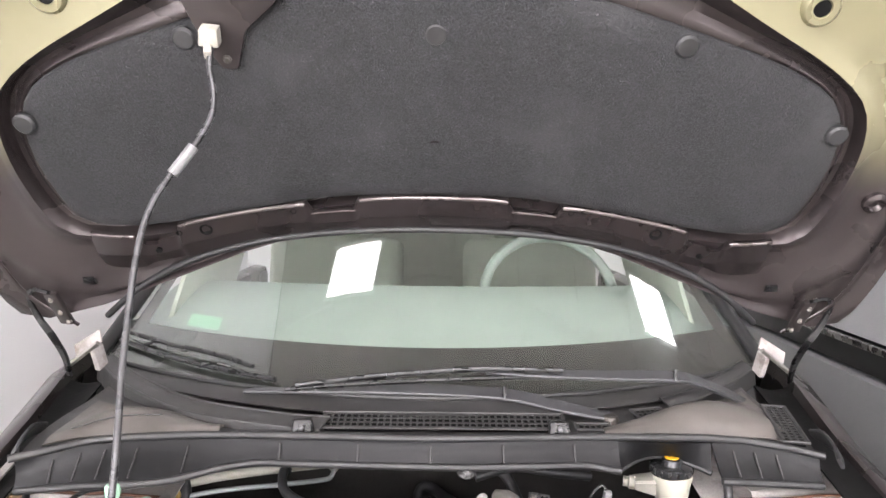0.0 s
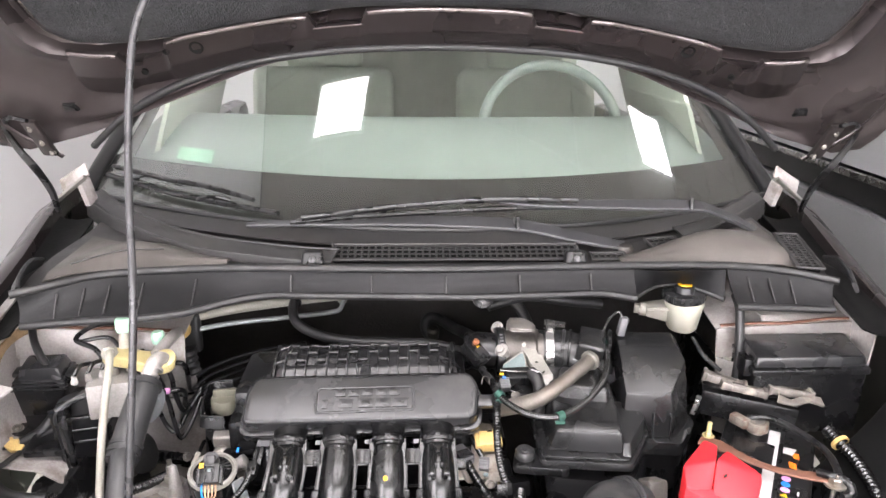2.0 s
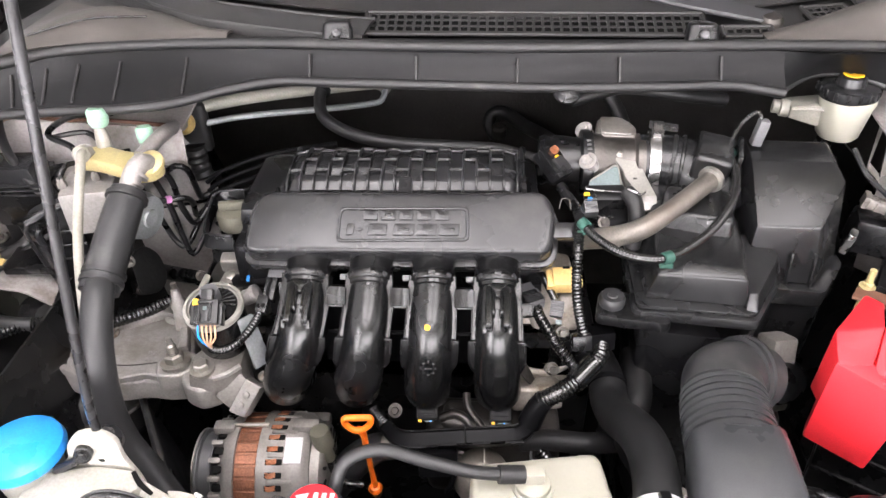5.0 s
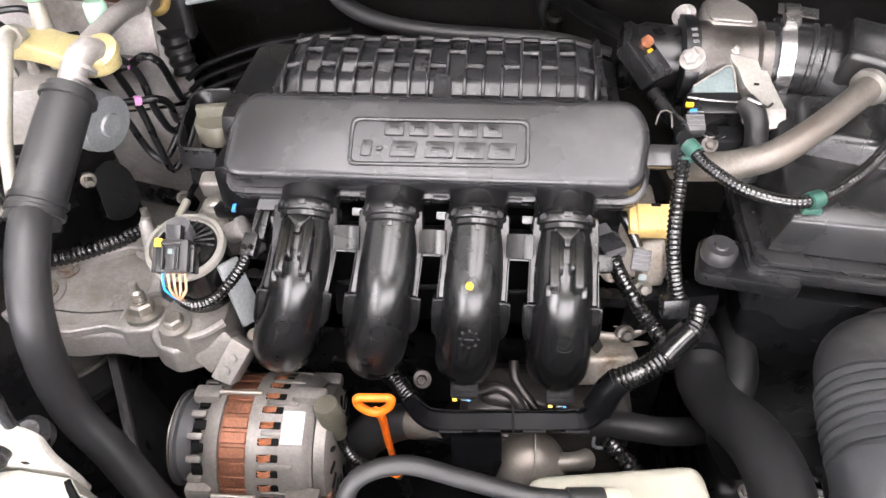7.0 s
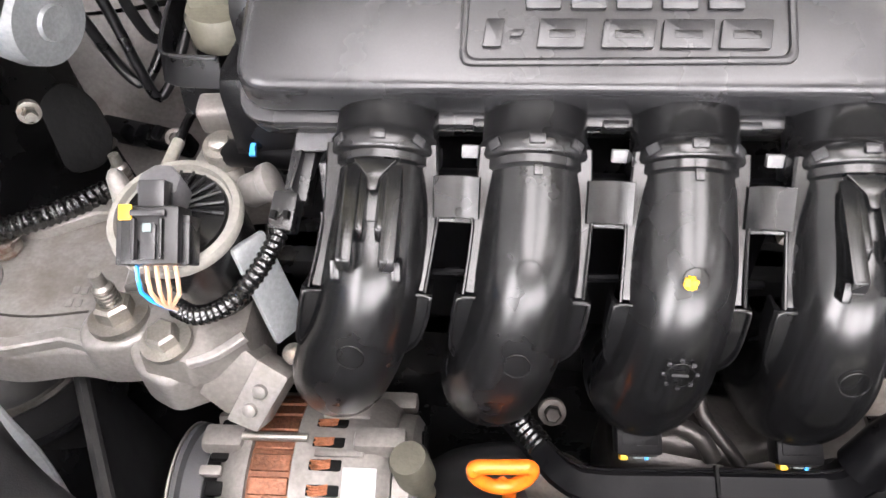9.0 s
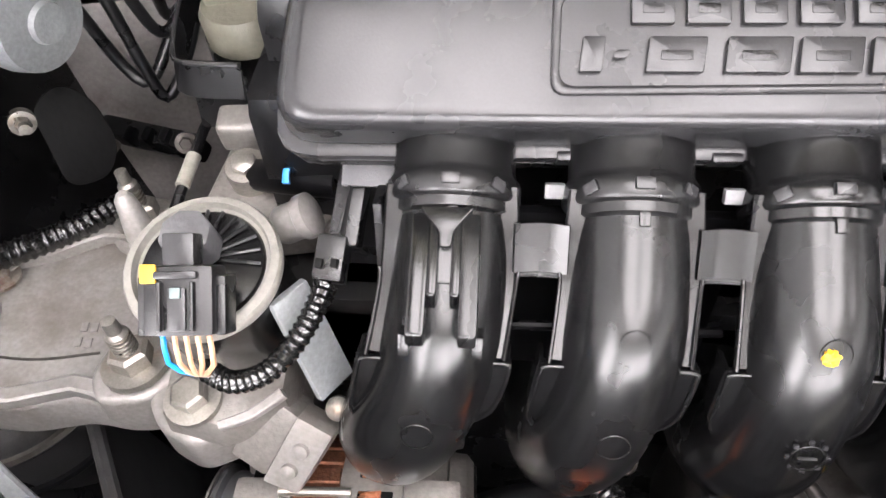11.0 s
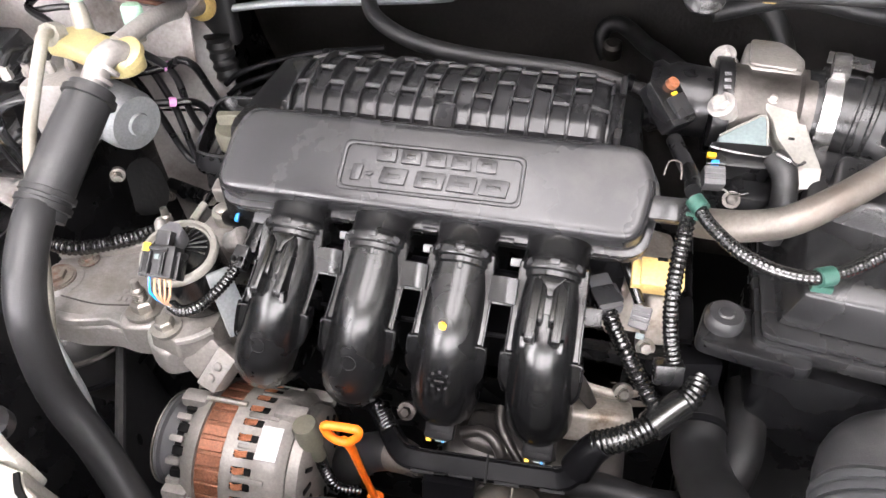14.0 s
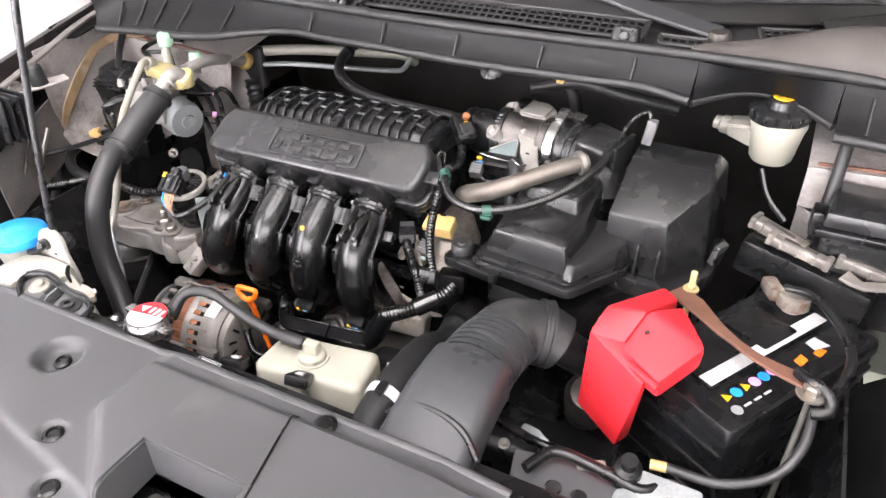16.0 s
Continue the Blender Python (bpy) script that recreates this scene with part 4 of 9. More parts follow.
for x in (-0.6, -0.565, -0.53, -0.48, -0.40, -0.25, -0.12, 0.0, 0.12, 0.24, 0.51, 0.545, 0.58):
    a, b = along(RIDGE, x), along(LOW, x)
    part("rib", tubed([a.lerp(b, 0.2) + Vector((0, -0.003, 0)), a.lerp(b, 0.85) + Vector((0, -0.003, 0))], 0.0018, n=6), COWL, cowl)
part("push_pin", turned((0.059, 0.795, 0.915), (0, -0.5, 0.85), [(0, 0), (0.016, 0), (0.016, 0.003), (0.012, 0.007), (0, 0.009)], 24), BLACK, cowl)
for x in (-0.218, 0.219):
    nz = part("washer_nozzle", prism(B(), [(-0.017, -0.014), (0.017, -0.014), (0.013, 0.016), (-0.013, 0.016)], 0, 0.024, pose(x, 0.852, 0.950, -10, 0, 0) @ Matrix.Scale(1.28, 4), bevel=0.007, seg=3, top=0.78, r=0.007), BLACK, cowl)
    part("jet", turned((x, 0.838, 0.970), (0, -0.6, 0.8), [(0, 0), (0.006, 0), (0.0055, 0.004), (0.003, 0.006), (0, 0.006)], 16), GREYBLOCK, nz)


def grille(name, cx, cy, nx, ny, pitch, rot, z, tilt=0):
    """A plate with square openings: bars in both directions over a dark tray."""
    g = B()
    w, d = nx * pitch, ny * pitch
    m = pose(cx, cy, z, tilt, 0, rot)
    for i in range(nx + 1):
        box(g, (-w / 2 + i * pitch, 0, 0), (pitch * 0.30, d + pitch * 0.3, 0.0016), bevel=0.0003, seg=1)
    for j in range(ny + 1):
        box(g, (0, -d / 2 + j * pitch, 0), (w + pitch * 0.3, pitch * 0.30, 0.0016), bevel=0.0003, seg=1)
    bmesh.ops.transform(g, matrix=m, verts=g.verts)
    ob = part(name, g, COWL, cowl)
    part("grille_tray", box(B(), tuple(m @ Vector((0, 0, -0.006))), (w, d, 0.008), (tilt, 0, rot), bevel=0), DARKVOID, ob)
    rim = [m @ Vector(q) for q in ((-w / 2 - 0.004, -d / 2 - 0.004, 0), (w / 2 + 0.004, -d / 2 - 0.004, 0), (w / 2 + 0.004, d / 2 + 0.004, 0), (-w / 2 - 0.004, d / 2 + 0.004, 0))]
    for p, q in zip(rim, rim[1:] + rim[:1]):
        part("grille_rim", tubed([p, q], 0.0028, n=8, step=0.05), COWL, ob)


def cowl_z(x, y):
    a, b = along(RIDGE, x), screen(x, 0)
    return cowl_top((x + 0.66) / 1.31, max(0, min(1, (y - a.y) / (b.y - a.y)))).z


grille("grille", 0.022, 0.893, 36, 3, 0.0116, 0, cowl_z(0.0, 0.893) + 0.012, 20)
grille("grille", 0.285, 0.884, 5, 1, 0.0105, 2, cowl_z(0.272, 0.884) + 0.010, 20)
grille("grille", 0.403, 0.938, 5, 3, 0.0105, 14, cowl_z(0.4, 0.938) + 0.011, 12)
grille("grille", 0.630, 0.900, 3, 13, 0.0112, -12, 0.965, 5)
# end pieces of the cowl
for s in (-1, 1):
    part("end_cap", strap(B(), [(s * 0.652, 0.76, 0.948), (s * 0.664, 0.79, 0.955), (s * 0.668, 0.83, 0.962), (s * 0.664, 0.87, 0.958)], [0.020, 0.030, 0.034, 0.016], 0.006, up=(s * 0.8, -0.3, 0.5)), RUBBER, cowl)

# wipers
w1 = thing("wiper", (0.324, 0.92, 0.955), "black windshield wiper with its long arm, parked", "wiper", "wipers")
part("pivot_cap", turned((0.324, 0.922, 0.955), (0, -0.15, 1), [(0, 0), (0.016, 0), (0.016, 0.008), (0.012, 0.014), (0, 0.016)], 24), ALUDARK, w1)
part("arm", strap(B(), [(0.324, 0.922, 0.965), (0.23, 0.94, 0.979), (0.13, 0.956, 0.995), (-0.05, 0.962, 1.0), (-0.22, 0.967, 0.996), (-0.351, 0.975, 0.990)], [0.024, 0.030, 0.030, 0.026, 0.018, 0.010], 0.008), GREYARM, w1)
part("arm_joint", boxed((0.133, 0.949, 1.0), (0.006, 0.02, 0.022), (-20, 0, 8), bevel=0.001), BLACK, w1)
part("blade", tubed([screen(x, 0.012 + k) + Vector((0, 0, 0.012)) for x, k in ((-0.30, 0.0), (-0.42, 0.01), (-0.55, 0.02), (-0.70, 0.035))], 0.0065, n=8, flat=0.8), BLACK, w1)
part("blade_frame", tubed([screen(x, 0.03 + k) + Vector((0, 0, 0.02)) for x, k in ((-0.351, 0.0), (-0.45, 0.02), (-0.55, 0.025), (-0.69, 0.035))], 0.005, n=8), BLACK, w1)
w2 = thing("wiper", (0.631, 1.04, 0.945), "black windshield wiper with its long arm, parked", "wiper", "wipers")
part("pivot_cap", turned((0.631, 1.04, 0.945), (0, -0.15, 1), [(0, 0), (0.014, 0), (0.014, 0.008), (0.01, 0.013), (0, 0.014)], 24), ALUDARK, w2)
part("arm", strap(B(), [(0.631, 1.04, 0.952), (0.57, 1.02, 0.985), (0.50, 0.99, 1.015), (0.457, 0.975, 1.026), (0.30, 0.958, 1.032), (0.15, 0.952, 1.036), (0.10, 0.95, 1.04)], [0.026, 0.030, 0.030, 0.028, 0.024, 0.020, 0.010], 0.008), GREYARM, w2)
part("arm_joint", boxed((0.455, 0.968, 1.03), (0.005, 0.02, 0.022), (-20, 0, -10), bevel=0.001), BLACK, w2)
part("blade", tubed([(0.28, 0.953, 1.030), (0.15, 0.953, 1.028), (0.0, 0.95, 1.022), (-0.15, 0.952, 1.012), (-0.27, 0.958, 1.000)], 0.005, n=8), BLACK, w2)
part("blade_frame", tubed([(0.24, 0.945, 1.044), (0.10, 0.944, 1.046), (0.0, 0.944, 1.04), (-0.12, 0.946, 1.028), (-0.25, 0.954, 1.008)], 0.0042, n=8, flat=1.4), BLACK, w2)

for w, pts in ((w2, ((0.20, 0.944, 1.051), (0.14, 0.944, 1.054), (0.06, 0.944, 1.051), (-0.04, 0.945, 1.044), (-0.13, 0.947, 1.034), (-0.2, 0.95, 1.023))), (w1, ((-0.42, 1.02, 1.035), (-0.5, 1.09, 1.04), (-0.58, 1.15, 1.045)))):
    for p in pts:
        part("slot", boxed((p[0], p[1] - 0.006, p[2] - 0.002), (0.014, 0.003, 0.003), (0, 4, 0), bevel=0.0005, seg=1), DARKVOID, w)
    for p in pts[::2]:
        part("yoke", tubed([Vector(p) + Vector((-0.03, 0.004, -0.012)), Vector(p) + Vector((0, 0.0, -0.004)), Vector(p) + Vector((0.03, 0.004, -0.012))], 0.003, n=6), BLACK, w)

# ---- prop rod ----
rod = thing("hood_prop_rod", (-0.371, 0.409, 0.75), "thin steel hood prop rod with a grey sleeve", "prop rod")
ROD = [(-0.371, 0.395, 0.755), (-0.368, 0.40, 0.82), (-0.345, 0.43, 1.05), (-0.352, 0.48, 1.177), (-0.356, 0.53, 1.285), (-0.350, 0.555, 1.342), (-0.330, 0.575, 1.388), (-0.303, 0.59, 1.428), (-0.286, 0.605, 1.465), (-0.287, 0.618, 1.50), (-0.296, 0.632, 1.535), (-0.296, 0.645, 1.565)]
part("rod", tubed(ROD, 0.0041, n=12, step=0.01), RODSTEEL, rod, "dark painted steel rod")
part("sleeve", tubed([(-0.327, 0.577, 1.391), (-0.304, 0.5895, 1.426)], 0.0072, n=16), SLEEVE, rod, "pale grey rubber sleeve")
part("pivot", turned((-0.371, 0.405, 0.742), (0.2, -0.3, 1), [(0, 0), (0.012, 0), (0.012, 0.012), (0.007, 0.018), (0, 0.018)], 20), RODSTEEL, rod)


# ---- engine ----
engine = thing("engine", (-0.12, 0.7, 0.36), "four-cylinder engine with cylinder head and aluminium block blackened for shade", "engine")
# Block and head are coloured black, in place of the shade around them
part("block", boxed((-0.12, 0.72, 0.52), (0.44, 0.22, 0.34), bevel=0.012), BLACK, engine)
part("head", boxed((-0.145, 0.73, 0.735), (0.36, 0.17, 0.11), bevel=0.012), BLACK, engine)
part("head_cover", boxed((-0.145, 0.74, 0.80), (0.35, 0.14, 0.05), bevel=0.015), BLACK, engine)
part("intake_flange", boxed((-0.13, 0.625, 0.655), (0.36, 0.03, 0.07), bevel=0.006), BLACK, engine)
part("front_lug", prism(B(), [(-0.365, 0.640), (-0.335, 0.632), (-0.292, 0.640), (-0.286, 0.668), (-0.30, 0.700), (-0.36, 0.705)], 0.690, 0.716, bevel=0.006, seg=3, r=0.008), ALU, engine)
part("top_lug", boxed((-0.33, 0.688, 0.736), (0.055, 0.018, 0.020), (10, 0, 4), bevel=0.004, seg=3), ALU, engine)
part("side_casting", turned((-0.312, 0.622, 0.732), (0.75, 0.1, 0.35), [(0, 0), (0.0085, 0), (0.0095, 0.002), (0.0095, 0.012), (0.011, 0.013), (0.011, 0.018), (0.007, 0.020), (0, 0.020)], 24), CASTPALE, engine)
part("head_bolt", hexbolt(turned((-0.340, 0.668, 0.712), (0, -0.25, 1), [(0, 0), (0.0115, 0), (0.0115, 0.016), (0.0105, 0.018), (0, 0.018)], 24), (-0.340, 0.6638, 0.7295), (0, -0.25, 1), 0.0068, 0.006), STEEL, engine)
hub = part("sensor_tube", tubed([(-0.336, 0.664, 0.724), (-0.322, 0.655, 0.732), (-0.305, 0.650, 0.736), (-0.288, 0.648, 0.737)], 0.0085, n=16), RAILBLACK, engine)
part("blue_clip", prism(B(), [(-0.002, -0.005), (0.0018, -0.005), (0.001, 0.000), (0.0024, 0.005), (-0.0012, 0.005), (-0.002, 0.001)], 0, 0.003, pose(-0.3105, 0.6445, 0.7445, 30, 0, 0), bevel=0.0005), BLUE, hub)
# intake manifold cover
CM = pose(-0.1215, 0.634, 0.8345, 34, 0, 1.4)
manifold = thing("intake_manifold", (-0.12, 0.62, 0.62), "black plastic intake manifold with four curved runners", "intake manifold")
plate_out = [(-0.176, -0.037), (0.160, -0.037), (0.167, 0.012), (0.155, 0.037), (-0.160, 0.037), (-0.172, 0.015)]
chamber = part("chamber_front", prism(B(), plate_out, -0.026, 0.004, CM, bevel=0.008, seg=4, r=0.016, top=0.975), SATIN, manifold, "satin black plastic chamber cover")
part("flange", prism(B(), [(x * 1.025, y * 1.08 - 0.001) for x, y in plate_out], -0.036, -0.027, CM, bevel=0.003, seg=2, r=0.018), SATIN, chamber)
part("seam_flange", prism(B(), [(x * 1.02, y * 1.05 - 0.002) for x, y in plate_out], -0.048, -0.0375, CM, bevel=0.003, seg=2, r=0.018), BLACK, chamber)
for x in (-0.12, -0.06, 0.0, 0.06, 0.12):
    part("snap_tab", box(B(), tuple(CM @ Vector((x, -0.0395, -0.031))), (0.012, 0.004, 0.010), (34, 0, 1.4), bevel=0.001), SATIN, chamber)
# raised frame round the badge
def badge_ring(grow, z):
    corners = [Vector((-0.0705 - grow, -0.0235 - grow)), Vector((0.0675 + grow, -0.0215 - grow)), Vector((0.0675 + grow, 0.0145 + grow)), Vector((-0.0695 - grow, 0.0135 + grow))]
    return [CM @ Vector((p.x, p.y, z)) for p in rounded(corners, 0.006, 5)]


badge = part("badge_frame", loft(B(), [badge_ring(0.0017, 0.0035), badge_ring(0.0014, 0.0058), badge_ring(0.0005, 0.0062), badge_ring(-0.0005, 0.0062), badge_ring(-0.0014, 0.0058), badge_ring(-0.0017, 0.0035)], caps=False), SATIN, chamber)


def raised(name, cx, cy, w, h, parent, slant=0.0):
    o = [(-w / 2 - slant, -h / 2), (w / 2 - slant, -h / 2), (w / 2 + slant, h / 2), (-w / 2 + slant, h / 2)]
    part(name, prism(B(), o, 0.0032, 0.0064, CM @ pose(cx, cy, 0), bevel=0.0005, r=0.0010), SATIN, parent)


def sunk(name, cx, cy, w, h, parent):
    part(name, prism(B(), [(-w / 2, -h / 2), (w / 2, -h / 2), (w / 2, h / 2), (-w / 2, h / 2)], 0.0060, 0.0067, CM @ pose(cx, cy, 0), bevel=0.0002, r=0.0008), BLACK, parent)


for k in range(5):
    raised("raised_bar", -0.0365 + k * 0.0192, 0.0058, 0.0150, 0.0105, badge)
    sunk("sunk_bar", -0.0365 + k * 0.0192, 0.0058, 0.0075, 0.0035, badge)
for cx, w in ((-0.0575, 0.008), (-0.0475, 0.005), (-0.0285, 0.020), (-0.0005, 0.022), (0.024, 0.021), (0.048, 0.021)):
    raised("raised_bar", cx, -0.0105, w, 0.0128 if w > 0.006 else 0.003, badge, 0.0008)
    if w > 0.015:
        sunk("sunk_bar", cx, -0.0110, w * 0.55, 0.0036, badge)

# ribbed rear chamber
RX0, RX1 = -0.272, 0.012


def rear_hump(u, v):
    x = RX0 + (RX1 - RX0) * u
    prof = ((0.684, 0.828), (0.687, 0.843), (0.697, 0.8515), (0.720, 0.857), (0.748, 0.857), (0.770, 0.848), (0.783, 0.826), (0.786, 0.79))
    f = v * (len(prof) - 1)
    k = min(int(f), len(prof) - 2)
    y = prof[k][0] + (prof[k + 1][0] - prof[k][0]) * (f - k)
    z = prof[k][1] + (prof[k + 1][1] - prof[k][1]) * (f - k)
    e = min(u, 1 - u) * (RX1 - RX0)
    s = max(0.0, 1 - e / 0.022)
    return Vector((x, y + 0.026 * (x + 0.12) + 0.006 * s * s, z - 0.02 * s * s))


rear = part("chamber_rear", sheet(B(), rear_hump, 48, 21, 0.004), SATIN, manifold, "ribbed black plastic chamber")
part("end_wall", boxed((RX0 + 0.003, 0.742, 0.812), (0.006, 0.10, 0.06), bevel=0.003), SATIN, rear)
part("end_wall", boxed((RX1 - 0.003, 0.746, 0.812), (0.006, 0.10, 0.06), bevel=0.003), SATIN, rear)
n_rib = 18
for i in range(n_rib):
    u = 0.04 + 0.92 * i / (n_rib - 1)
    part("rib", tubed([rear_hump(u, v) + Vector((0, -0.002, 0.0025)) for v in (0.08, 0.2, 0.3, 0.45, 0.6, 0.72, 0.82)], 0.0016, n=6, flat=2.2), SATIN, rear)
for j, v in enumerate((0.36, 0.47, 0.58, 0.70)):
    for i in range(n_rib - 1):
        if (i + j) % 2 == 0:
            a = 0.04 + 0.92 * i / (n_rib - 1)
            part("rib", tubed([rear_hump(a, v) + Vector((0, 0, 0.003)), rear_hump(a + 0.92 / (n_rib - 1), v) + Vector((0, 0, 0.003))], 0.0024, n=6), SATIN, rear)
part("front_lip", tubed([rear_hump(0.01 + 0.98 * k / 20, 0.05) + Vector((0, -0.002, 0)) for k in range(21)], 0.003, n=8, step=0.02), SATIN, rear)
part("centre_boss", prism(B(), [(-0.008, -0.018), (0.008, -0.018), (0.007, 0.012), (-0.007, 0.012)], 0, 0.013, pose(-0.125, 0.688, 0.842, 25, 0, 0), bevel=0.004, r=0.004), SATIN, rear)

# runners
TOPX, LOWX = (-0.227, -0.158, -0.090, -0.021), (-0.258, -0.176, -0.096, -0.017)
SPINE = ((0.627, 0.792, 0.0), (0.6025, 0.7785, 0.0), (0.581, 0.766, 0.0), (0.5612, 0.7520, 0.06), (0.5525, 0.7355, 0.16), (0.5480, 0.7178, 0.34), (0.5450, 0.699, 0.58), (0.549, 0.677, 0.82), (0.5610, 0.660, 0.96), (0.586, 0.644, 1.0), (0.615, 0.640, 1.0))
NECK, NECK_AXIS = Vector((0, 0.634, 0.799)), Vector((0, -0.857, -0.516))


def snap_clip(run, xc):
    """A wedge of two rails that stands proud of a runner's back, with a deep slot between them."""
    cl = part("clip_bed", boxed((xc, 0.5700, 0.7800), (0.0245, 0.022, 0.010), (26, 0, 0), bevel=0.002), GLOSS, run)
    side = [(0.580, 0.7935), (0.566, 0.7885), (0.538, 0.7770), (0.5365, 0.7715), (0.545, 0.7620), (0.566, 0.772)]
    for sx in (-1, 1):
        for a, b, cut in ((0.0058, 0.0126, 0.0), (0.0024, 0.0062, 0.013)):
            prof = [Vector((y, z)) for y, z in side]
            if cut:
                prof = [Vector(p) for p in ((0.579, 0.7925), (0.5520, 0.7818), (0.5500, 0.7750), (0.566, 0.772))]
            lo, hi = sorted((xc + sx * a, xc + sx * b))
            t = bmesh.new()
            ends = [[t.verts.new((x, p.x, p.y)) for p in prof] for x in (lo, hi)]
            n = len(prof)
            t.faces.new(ends[0])
            t.faces.new(ends[1][::-1])
            for i in range(n):
                t.faces.new((ends[0][i], ends[1][i], ends[1][(i + 1) % n], ends[0][(i + 1) % n]))
            bevelled(t, 0.0012, 2, 20)
            part("clip_rail", join(B(), t), GLOSS, cl)
        part("clip_foot", boxed((xc + sx * 0.0130, 0.5400, 0.7695), (0.004, 0.008, 0.009), (-30, 0, 0), bevel=0.001), GLOSS, cl)
    part("clip_boss", prism(B(), [(-0.010, 0.006), (0.010, 0.006), (0.0026, -0.003), (0.002, -0.009), (-0.002, -0.009), (-0.0026, -0.003)], -0.004, 0.0012, pose(xc, 0.5765, 0.7915, 24, 0, 0), bevel=0.0010, r=0.0015), GLOSS, cl)


for k in range(4):
    a, b = TOPX[k], LOWX[k]
    X = lambda t: a + (b - a) * t
    run = part("runner", tubed([(X(f), y, z) for y, z, f in SPINE], [0.0226, 0.0223, 0.0224, 0.0231, 0.0245, 0.0258, 0.0263, 0.0262, 0.0254, 0.0238], n=40, step=0.004, up=(1, 0, 0)), GLOSS, manifold, "glossy black curved intake runner")
    col = part("collar", turned(NECK + Vector((a, 0, 0)), NECK_AXIS, [(0.015, 0), (0.0238, 0.0005), (0.0242, 0.030), (0.0252, 0.0325), (0.0264, 0.034), (0.0265, 0.0405), (0.0254, 0.042), (0.0238, 0.0425), (0.0235, 0.046), (0.0212, 0.0475)], 48), GLOSS, run)
    part("collar_nib", boxed((a, 0.5885, 0.8030), (0.007, 0.0045, 0.003), (31, 0, 0), bevel=0.0008), SATIN, col)
    for ang in (-0.75, 0.72):
        part("collar_nib", boxed((a + 0.0262 * math.sin(ang), 0.6015 - 0.0136 * math.cos(ang), 0.780 + 0.0226 * math.cos(ang)), (0.006, 0.0045, 0.0026), (31, math.degrees(ang), 0), bevel=0.0008), SATIN, col)
    part("collar_tick", boxed((a + 0.001, 0.5812, 0.7925), (0.004, 0.006, 0.002), (31, 0, 0), bevel=0.0005), GLOSS, col)
    for s in (-1, 1):
        wing = part("wing", strap(B(), [(X(f) + s * dx, y, z) for y, z, f, dx in ((0.596, 0.791, 0.0, 0.0212), (0.585, 0.7785, 0.0, 0.0216), (0.5755, 0.7665, 0.02, 0.0220), (0.563, 0.7545, 0.08, 0.0222), (0.550, 0.744, 0.16, 0.0226))], [0.008, 0.009, 0.009, 0.009, 0.009], 0.003, up=(0, -0.68, 0.73), step=0.004), GLOSS, run)
        part("wing_lip", tubed([(X(f) + s * dx, y, z) for y, z, f, dx in ((0.574, 0.768, 0.02, 0.0268), (0.5715, 0.765, 0.02, 0.0264), (0.560, 0.7555, 0.08, 0.0265), (0.5475, 0.7455, 0.16, 0.0268))], 0.0009, n=8, step=0.003), GLOSS, wing)
        low = part("flange", strap(B(), [(X(f) + s * dx, y, z) for y, z, f, dx in ((0.5490, 0.7440, 0.16, 0.0248), (0.5440, 0.728, 0.27, 0.0252), (0.5420, 0.716, 0.38, 0.0248), (0.5415, 0.708, 0.46, 0.0222))], [0.0115, 0.0120, 0.011, 0.006], 0.003, up=(0, -0.94, 0.35), step=0.003), GLOSS, run)
        part("flange_lip", tubed([(X(f) + s * dx, y, z) for y, z, f, dx in ((0.5465, 0.7445, 0.16, 0.0180), (0.5465, 0.7445, 0.16, 0.0240), (0.5465, 0.7440, 0.16, 0.0285), (0.5455, 0.7420, 0.17, 0.0296), (0.5415, 0.728, 0.27, 0.0298), (0.5395, 0.717, 0.37, 0.0290), (0.5390, 0.711, 0.44, 0.0262), (0.540, 0.707, 0.48, 0.0250))], 0.0009, n=8, step=0.0025), GLOSS, low)
        part("flange_wall", strap(B(), [(X(f) + s * dx, y, z) for y, z, f, dx in ((0.5540, 0.7420, 0.17, 0.0292), (0.5490, 0.7265, 0.27, 0.0294), (0.5470, 0.7160, 0.38, 0.0284))], [0.013, 0.013, 0.011], 0.002, up=(1, 0, 0), step=0.003), GLOSS, low)
        part("foot_rib", tubed([(X(f) + s * 0.0226, y, z) for y, z, f in ((0.540, 0.707, 0.48), (0.542, 0.692, 0.66), (0.549, 0.672, 0.84), (0.562, 0.655, 0.97))], 0.0018, n=8, step=0.004), GLOSS, run)
    if k in (0, 3):
        snap_clip(run, X(0.03))
    else:
        part("gate_mark", hoop(B(), (X(0.06), 0.5440, 0.7664), (0, -0.79, 0.61), 0.0055, 0.0003), GLOSS, run)
    f = (0.37, 0.30, 0.36, 0.5)[k]
    ring = part("mould_ring", hoop(B(), (X(f) + 0.001, 0.5228, 0.7269), (0, -0.94, 0.34), 0.0062, 0.00035), GLOSS, run)
    if k == 2:
        part("mould_bar", boxed((X(f) + 0.001, 0.5228, 0.7269), (0.007, 0.0008, 0.0012), (-20, 0, 0), bevel=0.0003), SATIN, ring)
        for i in range(8):
            q = 2 * math.pi * i / 8
            part("mould_tick", boxed((X(f) + 0.001 + 0.0074 * math.cos(q), 0.5234 + 0.0025 * math.sin(q), 0.7269 + 0.0069 * math.sin(q)), (0.0018, 0.0012, 0.0018), (-20, 0, 0), bevel=0.0003), SATIN, ring)
        blob = lathe(B(), (-0.0925, 0.5427, 0.7660), (0.05, -0.79, 0.61), [(0.0008, 0.0006), (0.0031, -0.0008), (0.0029, 0.0006), (0.0018, 0.0009), (0.001, 0.0006)], 22)
